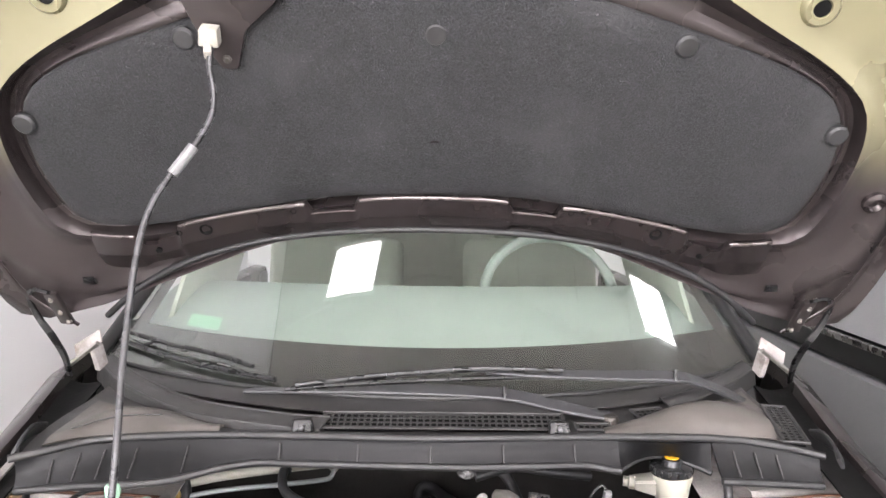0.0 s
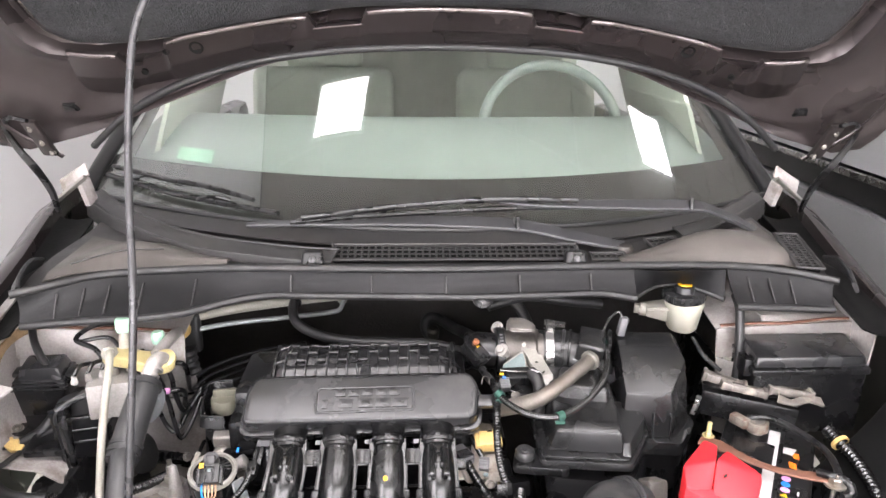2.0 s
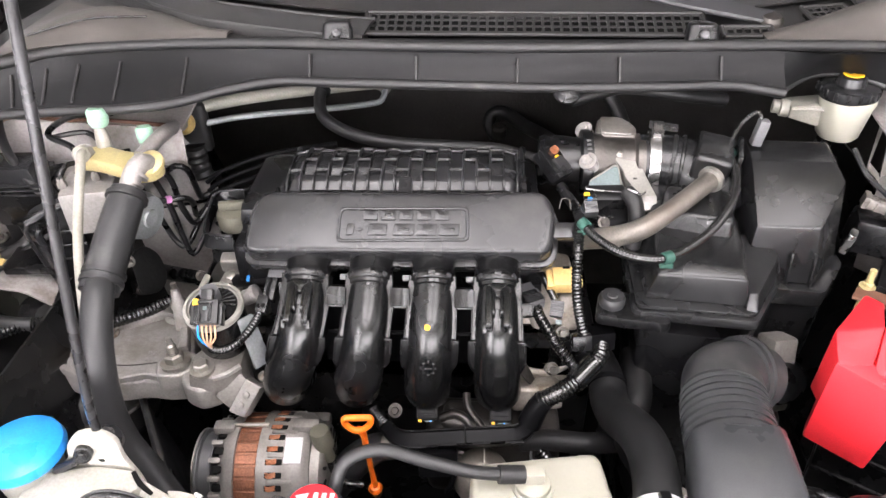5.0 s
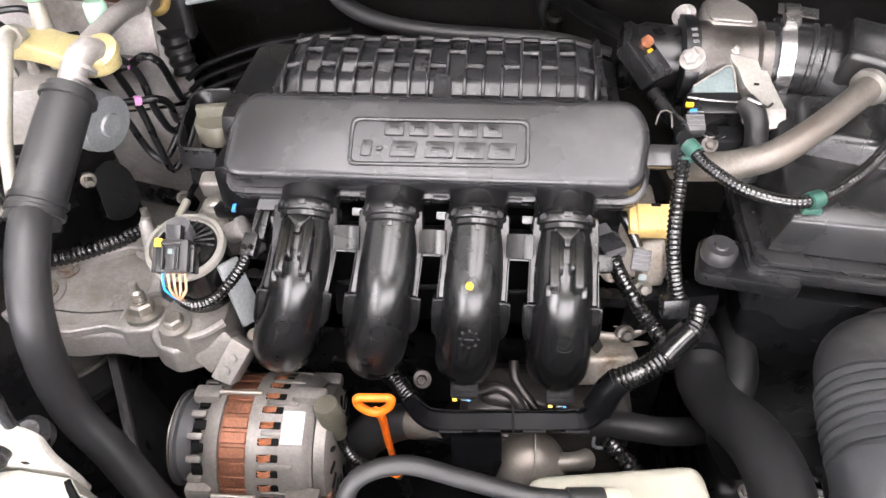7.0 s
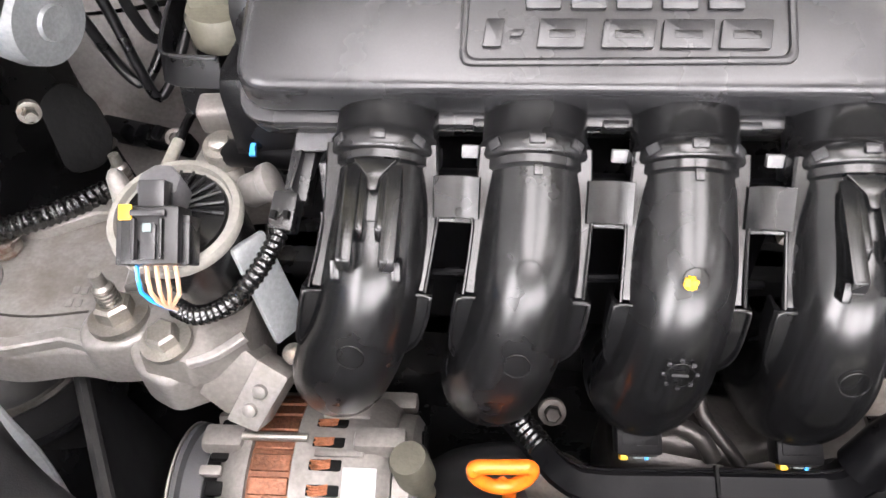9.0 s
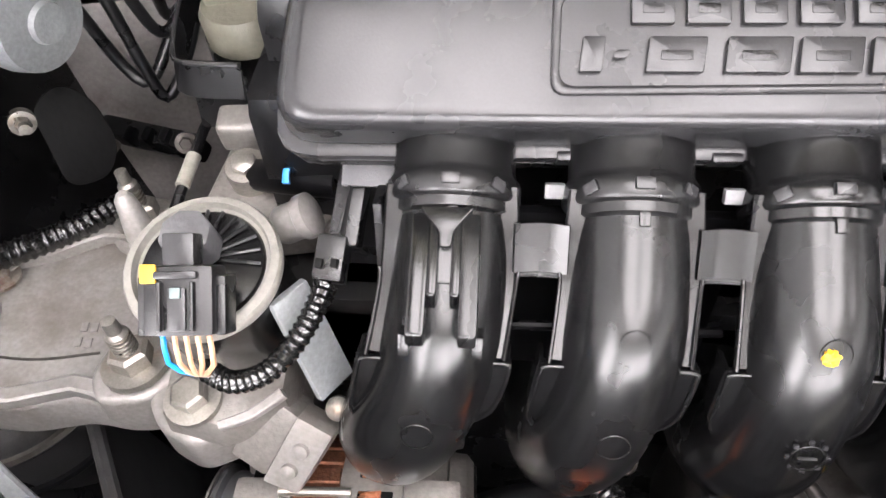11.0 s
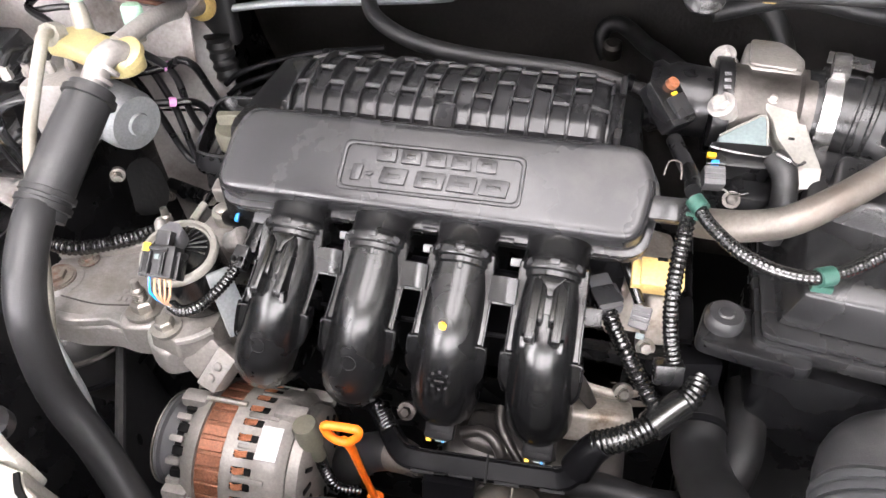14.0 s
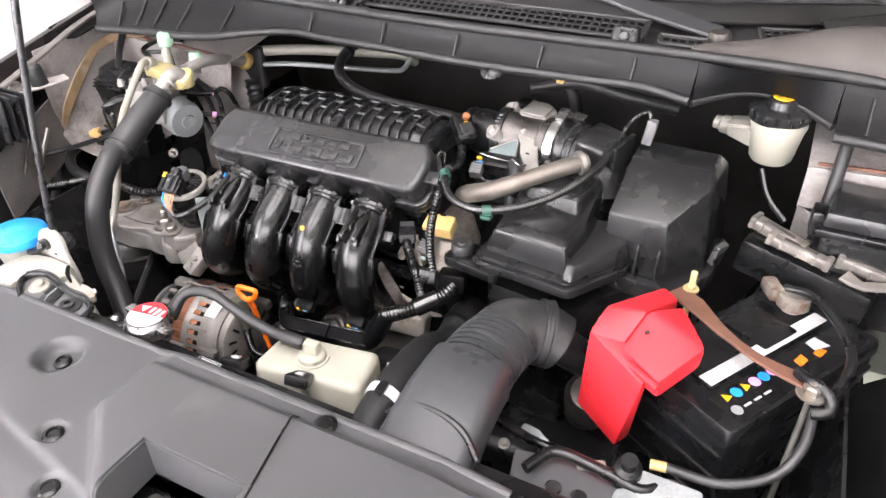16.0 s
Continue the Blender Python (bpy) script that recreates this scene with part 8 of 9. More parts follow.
part("tall_lid", solid(B(), [(0.263, 0.664, 0.7448), (0.344, 0.655, 0.7448), (0.383, 0.703, 0.7448), (0.394, 0.79, 0.7448), (0.262, 0.80, 0.7448),
                             (0.266, 0.669, 0.816), (0.334, 0.664, 0.818), (0.369, 0.712, 0.848), (0.378, 0.785, 0.853), (0.270, 0.79, 0.853), (0.363, 0.735, 0.860), (0.270, 0.738, 0.860), (0.366, 0.775, 0.866), (0.274, 0.78, 0.866)],
                       [(0, 4, 3, 2, 1), (0, 1, 6, 5), (1, 2, 7, 6), (2, 3, 8, 7), (3, 4, 9, 8), (4, 0, 5, 11, 13, 9), (5, 6, 7, 10, 11), (7, 8, 12, 10), (8, 9, 13, 12), (10, 12, 13, 11)], 0.003), BOXPLASTIC, airbox)
for x in (0.275, 0.30, 0.325):
    part("rib", boxed((x + 0.008, 0.6565 - 0.1 * (x - 0.28), 0.768), (0.0025, 0.006, 0.040), (-9, 0, 0), bevel=0.001), BOXPLASTIC, airbox)
part("ear", prism(B(), [(0.085, 0.585), (0.125, 0.578), (0.165, 0.572), (0.165, 0.60), (0.14, 0.625), (0.095, 0.63)], 0.738, 0.752, bevel=0.004, r=0.01), BLACK, airbox)
part("grommet", turned((0.105, 0.605, 0.752), (0, -0.05, 1), [(0, 0), (0.0135, 0), (0.0142, 0.003), (0.0142, 0.009), (0.012, 0.0125), (0.006, 0.012), (0.005, 0.0135), (0, 0.0138)], 32), GREYHOSE, airbox, "grey rubber-capped grommet")
part("clip", boxed((0.393, 0.705, 0.772), (0.008, 0.018, 0.028), (0, 12, -30), bevel=0.002), BRIGHT, airbox)
duct = thing("throttle_duct", (0.22, 0.75, 0.80), "black rubber air duct between filter box and throttle", "air duct")
part("elbow", tubed([(0.150, 0.775, 0.834), (0.180, 0.771, 0.835), (0.205, 0.763, 0.833), (0.228, 0.748, 0.820), (0.235, 0.738, 0.795)], [0.0365, 0.0365, 0.0365, 0.036, 0.036], n=32), BOXPLASTIC, duct)
for x in (0.186, 0.196):
    part("elbow_ring", turned((x, 0.770 - 0.3 * (x - 0.186), 0.835), (1, -0.25, -0.02), [(0.0362, 0), (0.038, 0.0015), (0.038, 0.004), (0.0362, 0.0055)], 40), BOXPLASTIC, duct)
part("resonator", boxed((0.226, 0.748, 0.846), (0.042, 0.056, 0.060), (10, 8, -15), bevel=0.006, seg=3), BOXPLASTIC, duct)
part("resonator_fin", boxed((0.256, 0.748, 0.842), (0.006, 0.046, 0.064), (6, 4, -15), bevel=0.002), BOXPLASTIC, duct)
part("skirt", prism(B(), [(0.15, 0.66), (0.24, 0.64), (0.255, 0.72), (0.17, 0.735)], 0.78, 0.835, bevel=0.012, seg=3, r=0.012, top=0.8), BOXPLASTIC, duct)
breather = thing("breather_pipe", (0.16, 0.67, 0.80), "dull silver breather pipe beside the filter box", "pipe")
part("pipe", tubed([(0.075, 0.672, 0.790), (0.090, 0.652, 0.806), (0.108, 0.640, 0.818), (0.132, 0.638, 0.829), (0.163, 0.655, 0.841), (0.198, 0.684, 0.851), (0.222, 0.708, 0.855)], [0.0118, 0.0118, 0.0112, 0.0105, 0.0105, 0.0108], n=22), PIPE, breather)
part("end_clamp", turned((0.214, 0.700, 0.854), (0.7, 0.66, 0.12), [(0.0125, 0), (0.015, 0.0005), (0.015, 0.006), (0.0125, 0.0065)], 24), STEEL, breather)

inlet = thing("intake_snorkel", (0.19, 0.42, 0.66), "grey ribbed plastic air intake snorkel", "air intake")
def duct_ring(cx, cy, cz, w, h, lean):
    pts = []
    for k in range(32):
        a = 2 * math.pi * k / 32
        c, q = math.cos(a), math.sin(a)
        c, q = math.copysign(abs(c) ** 0.5, c), math.copysign(abs(q) ** 0.5, q)
        pts.append(Vector((cx + w * c, cy - lean * q, cz + h * q)))
    return pts


part("flat_duct", loft(B(), [duct_ring(0.192, 0.325, 0.700, 0.050, 0.024, 0.006), duct_ring(0.193, 0.36, 0.714, 0.048, 0.028, 0.010), duct_ring(0.193, 0.39, 0.722, 0.046, 0.031, 0.010), duct_ring(0.194, 0.42, 0.726, 0.044, 0.034, 0.006), duct_ring(0.195, 0.436, 0.726, 0.043, 0.035, 0.002)]), SNORKEL, inlet)
bl = part("bellows", tubed([(0.195, 0.428, 0.725), (0.198, 0.458, 0.727), (0.203, 0.500, 0.726)], [0.0405, 0.040, 0.0385], n=32, flat=0.86), SNORKEL, inlet)
for k in range(8):
    f = (k + 0.5) / 8
    part("rib", tubed([Vector((0.195 + 0.008 * f * f, 0.430 + 0.070 * f - 0.0023, 0.7252 + 0.0014 * math.sin(f * 3.1))), Vector((0.1952 + 0.008 * f * f, 0.430 + 0.070 * f + 0.0023, 0.7252 + 0.0014 * math.sin(f * 3.1)))], 0.0440 - 0.0022 * f, n=36, flat=0.86), SNORKEL, bl)
part("elbow", tubed([(0.2025, 0.497, 0.726), (0.207, 0.517, 0.725), (0.219, 0.531, 0.722), (0.238, 0.54, 0.716), (0.256, 0.544, 0.706)], [0.0405, 0.039, 0.037, 0.036], n=28, flat=0.92), GREYHOSE, inlet)
part("ring", turned((0.230, 0.537, 0.719), (0.86, 0.4, -0.25), [(0.033, 0), (0.0385, 0.001), (0.0385, 0.004), (0.0365, 0.005), (0.0365, 0.009), (0.039, 0.010), (0.039, 0.013), (0.033, 0.014)], 40), GREYHOSE, inlet)
part("mouth", tubed([(0.142, 0.352, 0.722), (0.165, 0.358, 0.739), (0.195, 0.358, 0.742), (0.225, 0.350, 0.738), (0.245, 0.338, 0.722)], 0.004, n=8), BLACK, inlet)
part("tail_pipe", tubed([(0.255, 0.544, 0.705), (0.285, 0.56, 0.68), (0.32, 0.60, 0.65)], 0.022, n=16), BLACK, inlet)

# wiring by the manifold's end
loomR = thing("engine_wiring_loom", (0.08, 0.60, 0.66), "black corrugated engine wiring loom with green clips", "wiring")
part("sleeve", tubed([(0.066, 0.634, 0.840), (0.078, 0.612, 0.836), (0.098, 0.588, 0.835), (0.122, 0.576, 0.835), (0.146, 0.580, 0.834), (0.178, 0.603, 0.835), (0.208, 0.632, 0.842), (0.230, 0.664, 0.852), (0.243, 0.705, 0.860), (0.247, 0.752, 0.864)], 0.0050, n=12, ribs=0.0034, depth=0.0006), LOOM, loomR)
part("sleeve", tubed([(0.066, 0.636, 0.838), (0.064, 0.618, 0.812), (0.064, 0.600, 0.780), (0.068, 0.588, 0.752), (0.075, 0.580, 0.728)], 0.0062, n=12, ribs=0.0040, depth=0.0012), LOOM, loomR)
part("sleeve", tubed([(0.0225, 0.6085, 0.7445), (0.0289, 0.6015, 0.7318), (0.0457, 0.5901, 0.7083), (0.0634, 0.5712, 0.6938), (0.072, 0.560, 0.690)], 0.0072, n=14, ribs=0.0038, depth=0.0013), LOOM, loomR)
part("sleeve", tubed([(0.098, 0.590, 0.702), (0.094, 0.576, 0.699), (0.082, 0.562, 0.693), (0.066, 0.548, 0.687), (0.048, 0.5375, 0.681), (0.027, 0.533, 0.671)], 0.0105, n=16, ribs=0.0042, depth=0.0012), LOOM, loomR)
part("joint", tubed([(0.088, 0.569, 0.696), (0.078, 0.560, 0.692), (0.066, 0.548, 0.687)], 0.0118, n=16), LOOM, loomR)
part("boot", tubed([(0.034, 0.5345, 0.674), (0.026, 0.531, 0.664), (0.018, 0.525, 0.645)], [0.0115, 0.0125, 0.0135], n=16), RAILBLACK, loomR)
part("holder", boxed((0.094, 0.600, 0.706), (0.036, 0.026, 0.024), (-10, 0, 12), bevel=0.004), RAILBLACK, loomR)
part("holder_tab", boxed((0.072, 0.575, 0.722), (0.022, 0.014, 0.018), (-20, 0, 8), bevel=0.003), BLACK, loomR)
part("spring_tab", strap(B(), [(0.112, 0.616, 0.657), (0.116, 0.612, 0.651), (0.122, 0.611, 0.648), (0.128, 0.614, 0.649)], [0.004, 0.005, 0.008, 0.011], 0.0014), ALUDARK, loomR)
for p, a in (((0.146, 0.580, 0.834), (1, 0.5, 0)), ((0.069, 0.629, 0.839), (0.5, -0.7, -0.2)), ((0.247, 0.748, 0.864), (0, 1, 0))):
    part("clip", box(turned(Vector(p) - Vector(a).normalized() * 0.005, a, [(0.004, 0), (0.0064, 0), (0.0064, 0.010), (0.004, 0.010)], 16), (p[0], p[1], p[2] - 0.008), (0.013, 0.009, 0.005), bevel=0.001), GREEN, loomR, "green plastic clip")
part("upper_plug", boxed((0.0175, 0.620, 0.7465), (0.019, 0.034, 0.011), (6, 0, 28), bevel=0.0015), SATIN_GREY, loomR)
part("plug_rim", boxed((0.0195, 0.6165, 0.7455), (0.022, 0.018, 0.014), (6, 0, 28), bevel=0.0015), SATIN, loomR)
part("plug_guide", boxed((0.006, 0.583, 0.757), (0.024, 0.014, 0.012), (38, 0, 4), bevel=0.002), BLACK, loomR)
part("branch_plug", boxed((0.048, 0.6135, 0.7345), (0.015, 0.018, 0.013), (40, 0, -10), bevel=0.0015), SATIN_GREY, loomR)
for i in range(4):
    part("plug_ridge", boxed((0.0478, 0.6065 + 0.0030 * i, 0.7375 + 0.0024 * i), (0.015, 0.0012, 0.0016), (40, 0, -10), bevel=0.0003, seg=1), GREYBLOCK, loomR)
part("plug_seal", boxed((0.050, 0.604, 0.7235), (0.007, 0.005, 0.006), (40, 0, -10), bevel=0.001), TEAL, loomR)
part("cable", tubed([(0.012, 0.652, 0.752), (0.019, 0.656, 0.760), (0.026, 0.652, 0.762), (0.036, 0.638, 0.754), (0.046, 0.622, 0.741)], 0.0044, n=10), LOOM, loomR)
part("tan_plug", boxed((0.059, 0.640, 0.756), (0.033, 0.024, 0.020), (24, 0, 3), bevel=0.002), TAN, loomR, "tan plastic connector")
part("tan_tab", boxed((0.040, 0.638, 0.756), (0.008, 0.022, 0.014), (24, 0, 3), bevel=0.0015), TAN, loomR)
part("tan_slot", boxed((0.058, 0.6455, 0.7695), (0.008, 0.003, 0.001), (24, 0, 3), bevel=0.0003), DARKVOID, loomR)
wire2 = thing("oxygen_sensor_plug", (0.27, 0.76, 0.86), "small grey connector with thin wire on the filter box", "connector")
part("plug", boxed((0.282, 0.765, 0.882), (0.012, 0.012, 0.032), (0, 8, 0), bevel=0.002), GREYBLOCK, wire2)
part("wire", tubed([(0.281, 0.766, 0.898), (0.275, 0.77, 0.905), (0.26, 0.765, 0.895), (0.248, 0.758, 0.872)], 0.0026, n=8, ribs=0.003, depth=0.0006), LOOM, wire2)
mb = thing("manifold_side_bracket", (0.05, 0.64, 0.80), "black bracket at the end of the manifold cover", "bracket")
part("plate", boxed((0.052, 0.64, 0.822), (0.035, 0.018, 0.012), (34, 0, 2), bevel=0.002), SATIN, mb)
part("wire_guide", tubed([(0.045, 0.655, 0.842), (0.047, 0.658, 0.852), (0.055, 0.658, 0.852), (0.057, 0.652, 0.842)], 0.0008, n=6), ALUDARK, mb)

# radiator hoses
rh1 = thing("upper_radiator_hose", (0.11, 0.46, 0.55), "thick black upper radiator hose", "hose")
part("hose", tubed([(0.106, 0.63, 0.640), (0.110, 0.592, 0.647), (0.111, 0.562, 0.643), (0.114, 0.530, 0.655), (0.119, 0.490, 0.684), (0.123, 0.455, 0.702), (0.124, 0.42, 0.707), (0.121, 0.385, 0.703), (0.12, 0.345, 0.690)], 0.0215, n=24), HOSE, rh1)
part("clamp", turned((0.1215, 0.388, 0.7035), (-0.05, -1, -0.12), [(0.0215, 0), (0.0232, 0.001), (0.0232, 0.011), (0.0215, 0.012)], 32), PAPER, rh1, "white clamp band")
part("clamp_ear", boxed((0.122, 0.376, 0.727), (0.010, 0.016, 0.006), (0, 8, 4), bevel=0.0015), BLACK, rh1)
part("spring_clamp", turned((0.1105, 0.580, 0.646), (0.0, 1, 0.1), [(0.0215, 0), (0.0228, 0.001), (0.0228, 0.006), (0.0215, 0.007)], 32), RAILBLACK, rh1)
rh2 = thing("lower_coolant_hose", (0.05, 0.48, 0.5), "black coolant hose under the wiring rail", "hose")
part("hose", tubed([(0.012, 0.545, 0.590), (0.040, 0.540, 0.600), (0.081, 0.532, 0.606), (0.115, 0.54, 0.60), (0.15, 0.56, 0.59)], 0.0125, n=16), HOSE, rh2)
part("sleeve", tubed([(0.034, 0.530, 0.590), (0.0514, 0.5108, 0.586), (0.068, 0.495, 0.575), (0.085, 0.480, 0.555)], 0.0085, n=14, ribs=0.005, depth=0.0012), LOOM, rh2)
part("hose", tubed([(0.15, 0.64, 0.64), (0.145, 0.575, 0.645), (0.13, 0.53, 0.62), (0.15, 0.52, 0.58)], 0.016, n=16), HOSE, rh2)
gear = thing("gearbox", (0.27, 0.62, 0.36), "grimy aluminium gearbox casting beside the battery, case blackened for shade", "gearbox")
# Case coloured black to stand for the shade down beside the battery
part("case", boxed((0.26, 0.62, 0.43), (0.24, 0.22, 0.2), bevel=0.03, seg=3), BLACK, gear)
for k in range(6):
    part("case_bolt", hexbolt(B(), (0.17 + 0.034 * k, 0.52 + 0.006 * (k % 2), 0.532 - 0.004 * (k % 3)), (0, -0.3, 1), 0.005, 0.006), STEEL, gear)
part("shift_cable", tubed([(0.20, 0.50, 0.60), (0.25, 0.475, 0.615), (0.31, 0.47, 0.61), (0.36, 0.455, 0.58)], 0.006, n=10), BLACK, gear)
part("lever", strap(B(), [(0.235, 0.50, 0.60), (0.255, 0.485, 0.612), (0.275, 0.478, 0.606)], [0.012, 0.016, 0.010], 0.004), LIGHTGREY, gear)
part("boss", turned((0.29, 0.585, 0.60), (0.1, -0.5, 0.85), [(0, -0.08), (0.03, -0.08), (0.03, 0), (0.022, 0.012), (0.01, 0.014), (0.006, 0.03), (0, 0.03)], 28), ALUDARK, gear)
part("bracket", boxed((0.30, 0.60, 0.66), (0.035, 0.03, 0.09), (-20, 10, 20), bevel=0.006), ALU, gear)
part("breather_tube", tubed([(0.26, 0.50, 0.58), (0.30, 0.48, 0.60), (0.34, 0.47, 0.60), (0.38, 0.44, 0.58)], 0.009, n=12), BLACK, gear)
part("tag", prism(B(), [(-0.004, -0.012), (0.006, -0.01), (0.008, 0.012), (-0.002, 0.016)], 0, 0.003, pose(0.268, 0.47, 0.61, 50, 0, 20), bevel=0.0008), LIGHTGREY, gear)

# battery
BX = Vector((0.522, 0.853))
BW = Vector((-0.853, 0.522))
BN = Vector((0.449, 0.461))
BANG = math.degrees(math.atan2(BX.y, BX.x))


def bat(l, w, z=0.0):
    p = BN + BX * l + BW * w
    return Vector((p.x, p.y, z))


BM = Matrix.Translation(bat(0, 0)) @ Matrix.Rotation(math.atan2(BX.y, BX.x), 4, "Z")
battery = thing("car_battery", tuple(bat(0.12, 0.065, 0.53)), "black car battery with white label strip", "battery")
part("case", prism(B(), [(0.002, 0.002), (0.246, 0.002), (0.246, 0.13), (0.002, 0.13)], 0.53, 0.712, BM, bevel=0.004, r=0.006), BLACK, battery)
top_ob = part("lid", prism(B(), [(0, 0), (0.25, 0), (0.25, 0.132), (0, 0.132)], 0.7125, 0.732, BM, bevel=0.004, r=0.008, top=0.985), BLACK, battery)
part("raised_top", prism(B(), [(0.03, 0.05), (0.22, 0.05), (0.22, 0.115), (0.03, 0.115)], 0.7322, 0.738, BM, bevel=0.002, r=0.006), BLACK, top_ob)
part("vent_panel", prism(B(), [(0.12, 0.055), (0.175, 0.055), (0.175, 0.11), (0.12, 0.11)], 0.7382, 0.7402, BM, bevel=0.001, r=0.004), BLACK, top_ob)
part("label_strip", prism(B(), [(0.030, 0.050), (0.220, 0.050), (0.220, 0.066), (0.030, 0.066)], 0.7382, 0.7388, BM, bevel=0), PAPER, battery, "white paper strip")
part("label_panel", prism(B(), [(0.02, 0.006), (0.235, 0.006), (0.235, 0.0435), (0.02, 0.0435)], 0.7322, 0.7332, BM, bevel=0), BLACK, battery)
for k, (l, col) in enumerate(((0.035, YELLOW), (0.049, BLUE), (0.063, YELLOW), (0.077, PINK), (0.091, BLUE), (0.105, PINK))):
    part("pictogram", lathe(B(), tuple(bat(l, 0.034, 0.7332)), (0, 0, 1), [(0, 0), (0.0062, 0), (0.006, 0.0006), (0, 0.0006)], 3 if col is YELLOW else 20), col, battery)
for l in (0.04, 0.055, 0.07):
    part("text_bar", prism(B(), [(l, 0.016), (l + 0.01, 0.016), (l + 0.01, 0.0185), (l, 0.0185)], 0.7334, 0.7338, BM, bevel=0), PAPER, battery)
part("pictogram", lathe(B(), tuple(bat(0.03, 0.018, 0.7332)), (0, 0, 1), [(0, 0), (0.006, 0), (0.006, 0.0006), (0, 0.0006)], 20), LIGHTGREY, battery)
part("orange_mark", prism(B(), [(0.135, 0.022), (0.15, 0.024), (0.152, 0.034), (0.137, 0.032)], 0.7334, 0.7339, BM, bevel=0), ORANGE, battery)
part("orange_mark", prism(B(), [(0.165, 0.02), (0.18, 0.022), (0.176, 0.03), (0.164, 0.028)], 0.7334, 0.7339, BM, bevel=0), ORANGE, battery)
part("white_arrow", prism(B(), [(0.17, 0.03), (0.19, 0.025), (0.188, 0.043), (0.172, 0.043)], 0.7334, 0.7340, BM, bevel=0), PAPER, battery)
for z in (0.58, 0.62, 0.66, 0.69):
    part("case_rib", prism(B(), [(-0.001, 0.004), (0.248, -0.001), (0.248, 0.132), (-0.001, 0.132)], z, z + 0.006, BM, bevel=0.001, r=0.006), BLACK, battery)
post = part("terminal", turned(tuple(bat(0.205, 0.085, 0.738)), (0, 0, 1), [(0, 0), (0.012, 0), (0.011, 0.02), (0, 0.021)], 20), STEEL, battery)
part("terminal_clamp", box(turned(tuple(bat(0.205, 0.085, 0.744)), (0, 0, 1), [(0.010, 0), (0.018, 0), (0.017, 0.014), (0.010, 0.014)], 20), tuple(bat(0.20, 0.11, 0.753)), (0.03, 0.016, 0.016), (0, 0, BANG + 60), bevel=0.004), RUSTED, post, "corroded brass terminal clamp")

strap_ob = thing("battery_hold_down", (0.43, 0.56, 0.74), "rusty brown battery hold-down bar on long bolts", "battery bracket")
part("bar", strap(B(), [(0.362, 0.612, 0.770), (0.385, 0.595, 0.771), (0.42, 0.572, 0.762), (0.455, 0.548, 0.761), (0.485, 0.530, 0.766), (0.502, 0.518, 0.768)], [0.022, 0.024, 0.016, 0.011, 0.012, 0.018, 0.014], 0.004, up=(0.1, -0.15, 1)), RUST, strap_ob)
part("bolt", hexbolt(turned((0.377, 0.619, 0.69), (0, 0, 1), [(0, 0), (0.0035, 0), (0.0035, 0.105), (0, 0.106)], 14), (0.377, 0.619, 0.772), (0, 0, 1), 0.0055, 0.006), CREAM, strap_ob, "brass-coloured hold-down bolt")
part("bolt", hexbolt(turned((0.506, 0.512, 0.55), (0, 0, 1), [(0, 0), (0.003, 0), (0.003, 0.23), (0, 0.231)], 12), (0.506, 0.512, 0.765), (0, 0, 1), 0.009, 0.010), STEEL, strap_ob)
part("hook", tubed([(0.492, 0.53, 0.772), (0.505, 0.515, 0.776), (0.52, 0.51, 0.772), (0.522, 0.498, 0.762), (0.508, 0.495, 0.758)], 0.006, n=10), BLACK, strap_ob)

redc = thing("battery_terminal_cover", (0.34, 0.53, 0.66), "bright red plastic battery terminal cover, hinged", "terminal cover")
CUBE = [(0, 3, 2, 1), (4, 5, 6, 7), (0, 1, 5, 4), (1, 2, 6, 5), (2, 3, 7, 6), (3, 0, 4, 7)]
part("wall", solid(B(), [(0.294, 0.500, 0.668), (0.346, 0.467, 0.658), (0.357, 0.484, 0.662), (0.305, 0.517, 0.670), (0.297, 0.500, 0.774), (0.362, 0.468, 0.752), (0.366, 0.484, 0.760), (0.306, 0.520, 0.782)], CUBE, 0.004), RED, redc)
part("top", solid(B(), [(0.297, 0.499, 0.715), (0.330, 0.494, 0.725), (0.347, 0.527, 0.735), (0.372, 0.574, 0.735), (0.354, 0.585, 0.720), (0.304, 0.533, 0.705),
                        (0.298, 0.500, 0.777), (0.330, 0.494, 0.764), (0.347, 0.527, 0.797), (0.370, 0.573, 0.788), (0.353, 0.582, 0.793), (0.305, 0.532, 0.787)],
                   [(5, 4, 3, 2, 1, 0), (6, 7, 8, 11), (8, 9, 10, 11)] + [(k, (k + 1) % 6, 6 + (k + 1) % 6, 6 + k) for k in range(6)], 0.004), RED, redc)
flap = part("flap", solid(B(), [(0.332, 0.496, 0.742), (0.377, 0.468, 0.740), (0.407, 0.516, 0.752), (0.376, 0.560, 0.760), (0.348, 0.528, 0.766), (0.331, 0.495, 0.768), (0.376, 0.466, 0.764), (0.409, 0.517, 0.780), (0.377, 0.561, 0.790), (0.347, 0.528, 0.7985)],
                          [(4, 3, 2, 1, 0), (5, 6, 7, 9), (7, 8, 9)] + [(k, (k + 1) % 5, 5 + (k + 1) % 5, 5 + k) for k in range(5)], 0.006), RED, redc)
part("flap_rim", tubed([(0.330, 0.493, 0.762), (0.353, 0.478, 0.760), (0.376, 0.464, 0.759)], 0.0035, n=8), RED, flap)
part("slot", boxed((0.352, 0.507, 0.7865), (0.005, 0.003, 0.003), (20, -10, 30), bevel=0.0003), BLACK, flap)
cables = thing("battery_cables", (0.48, 0.62, 0.60), "black battery cables and clear fuse holders", "cables")
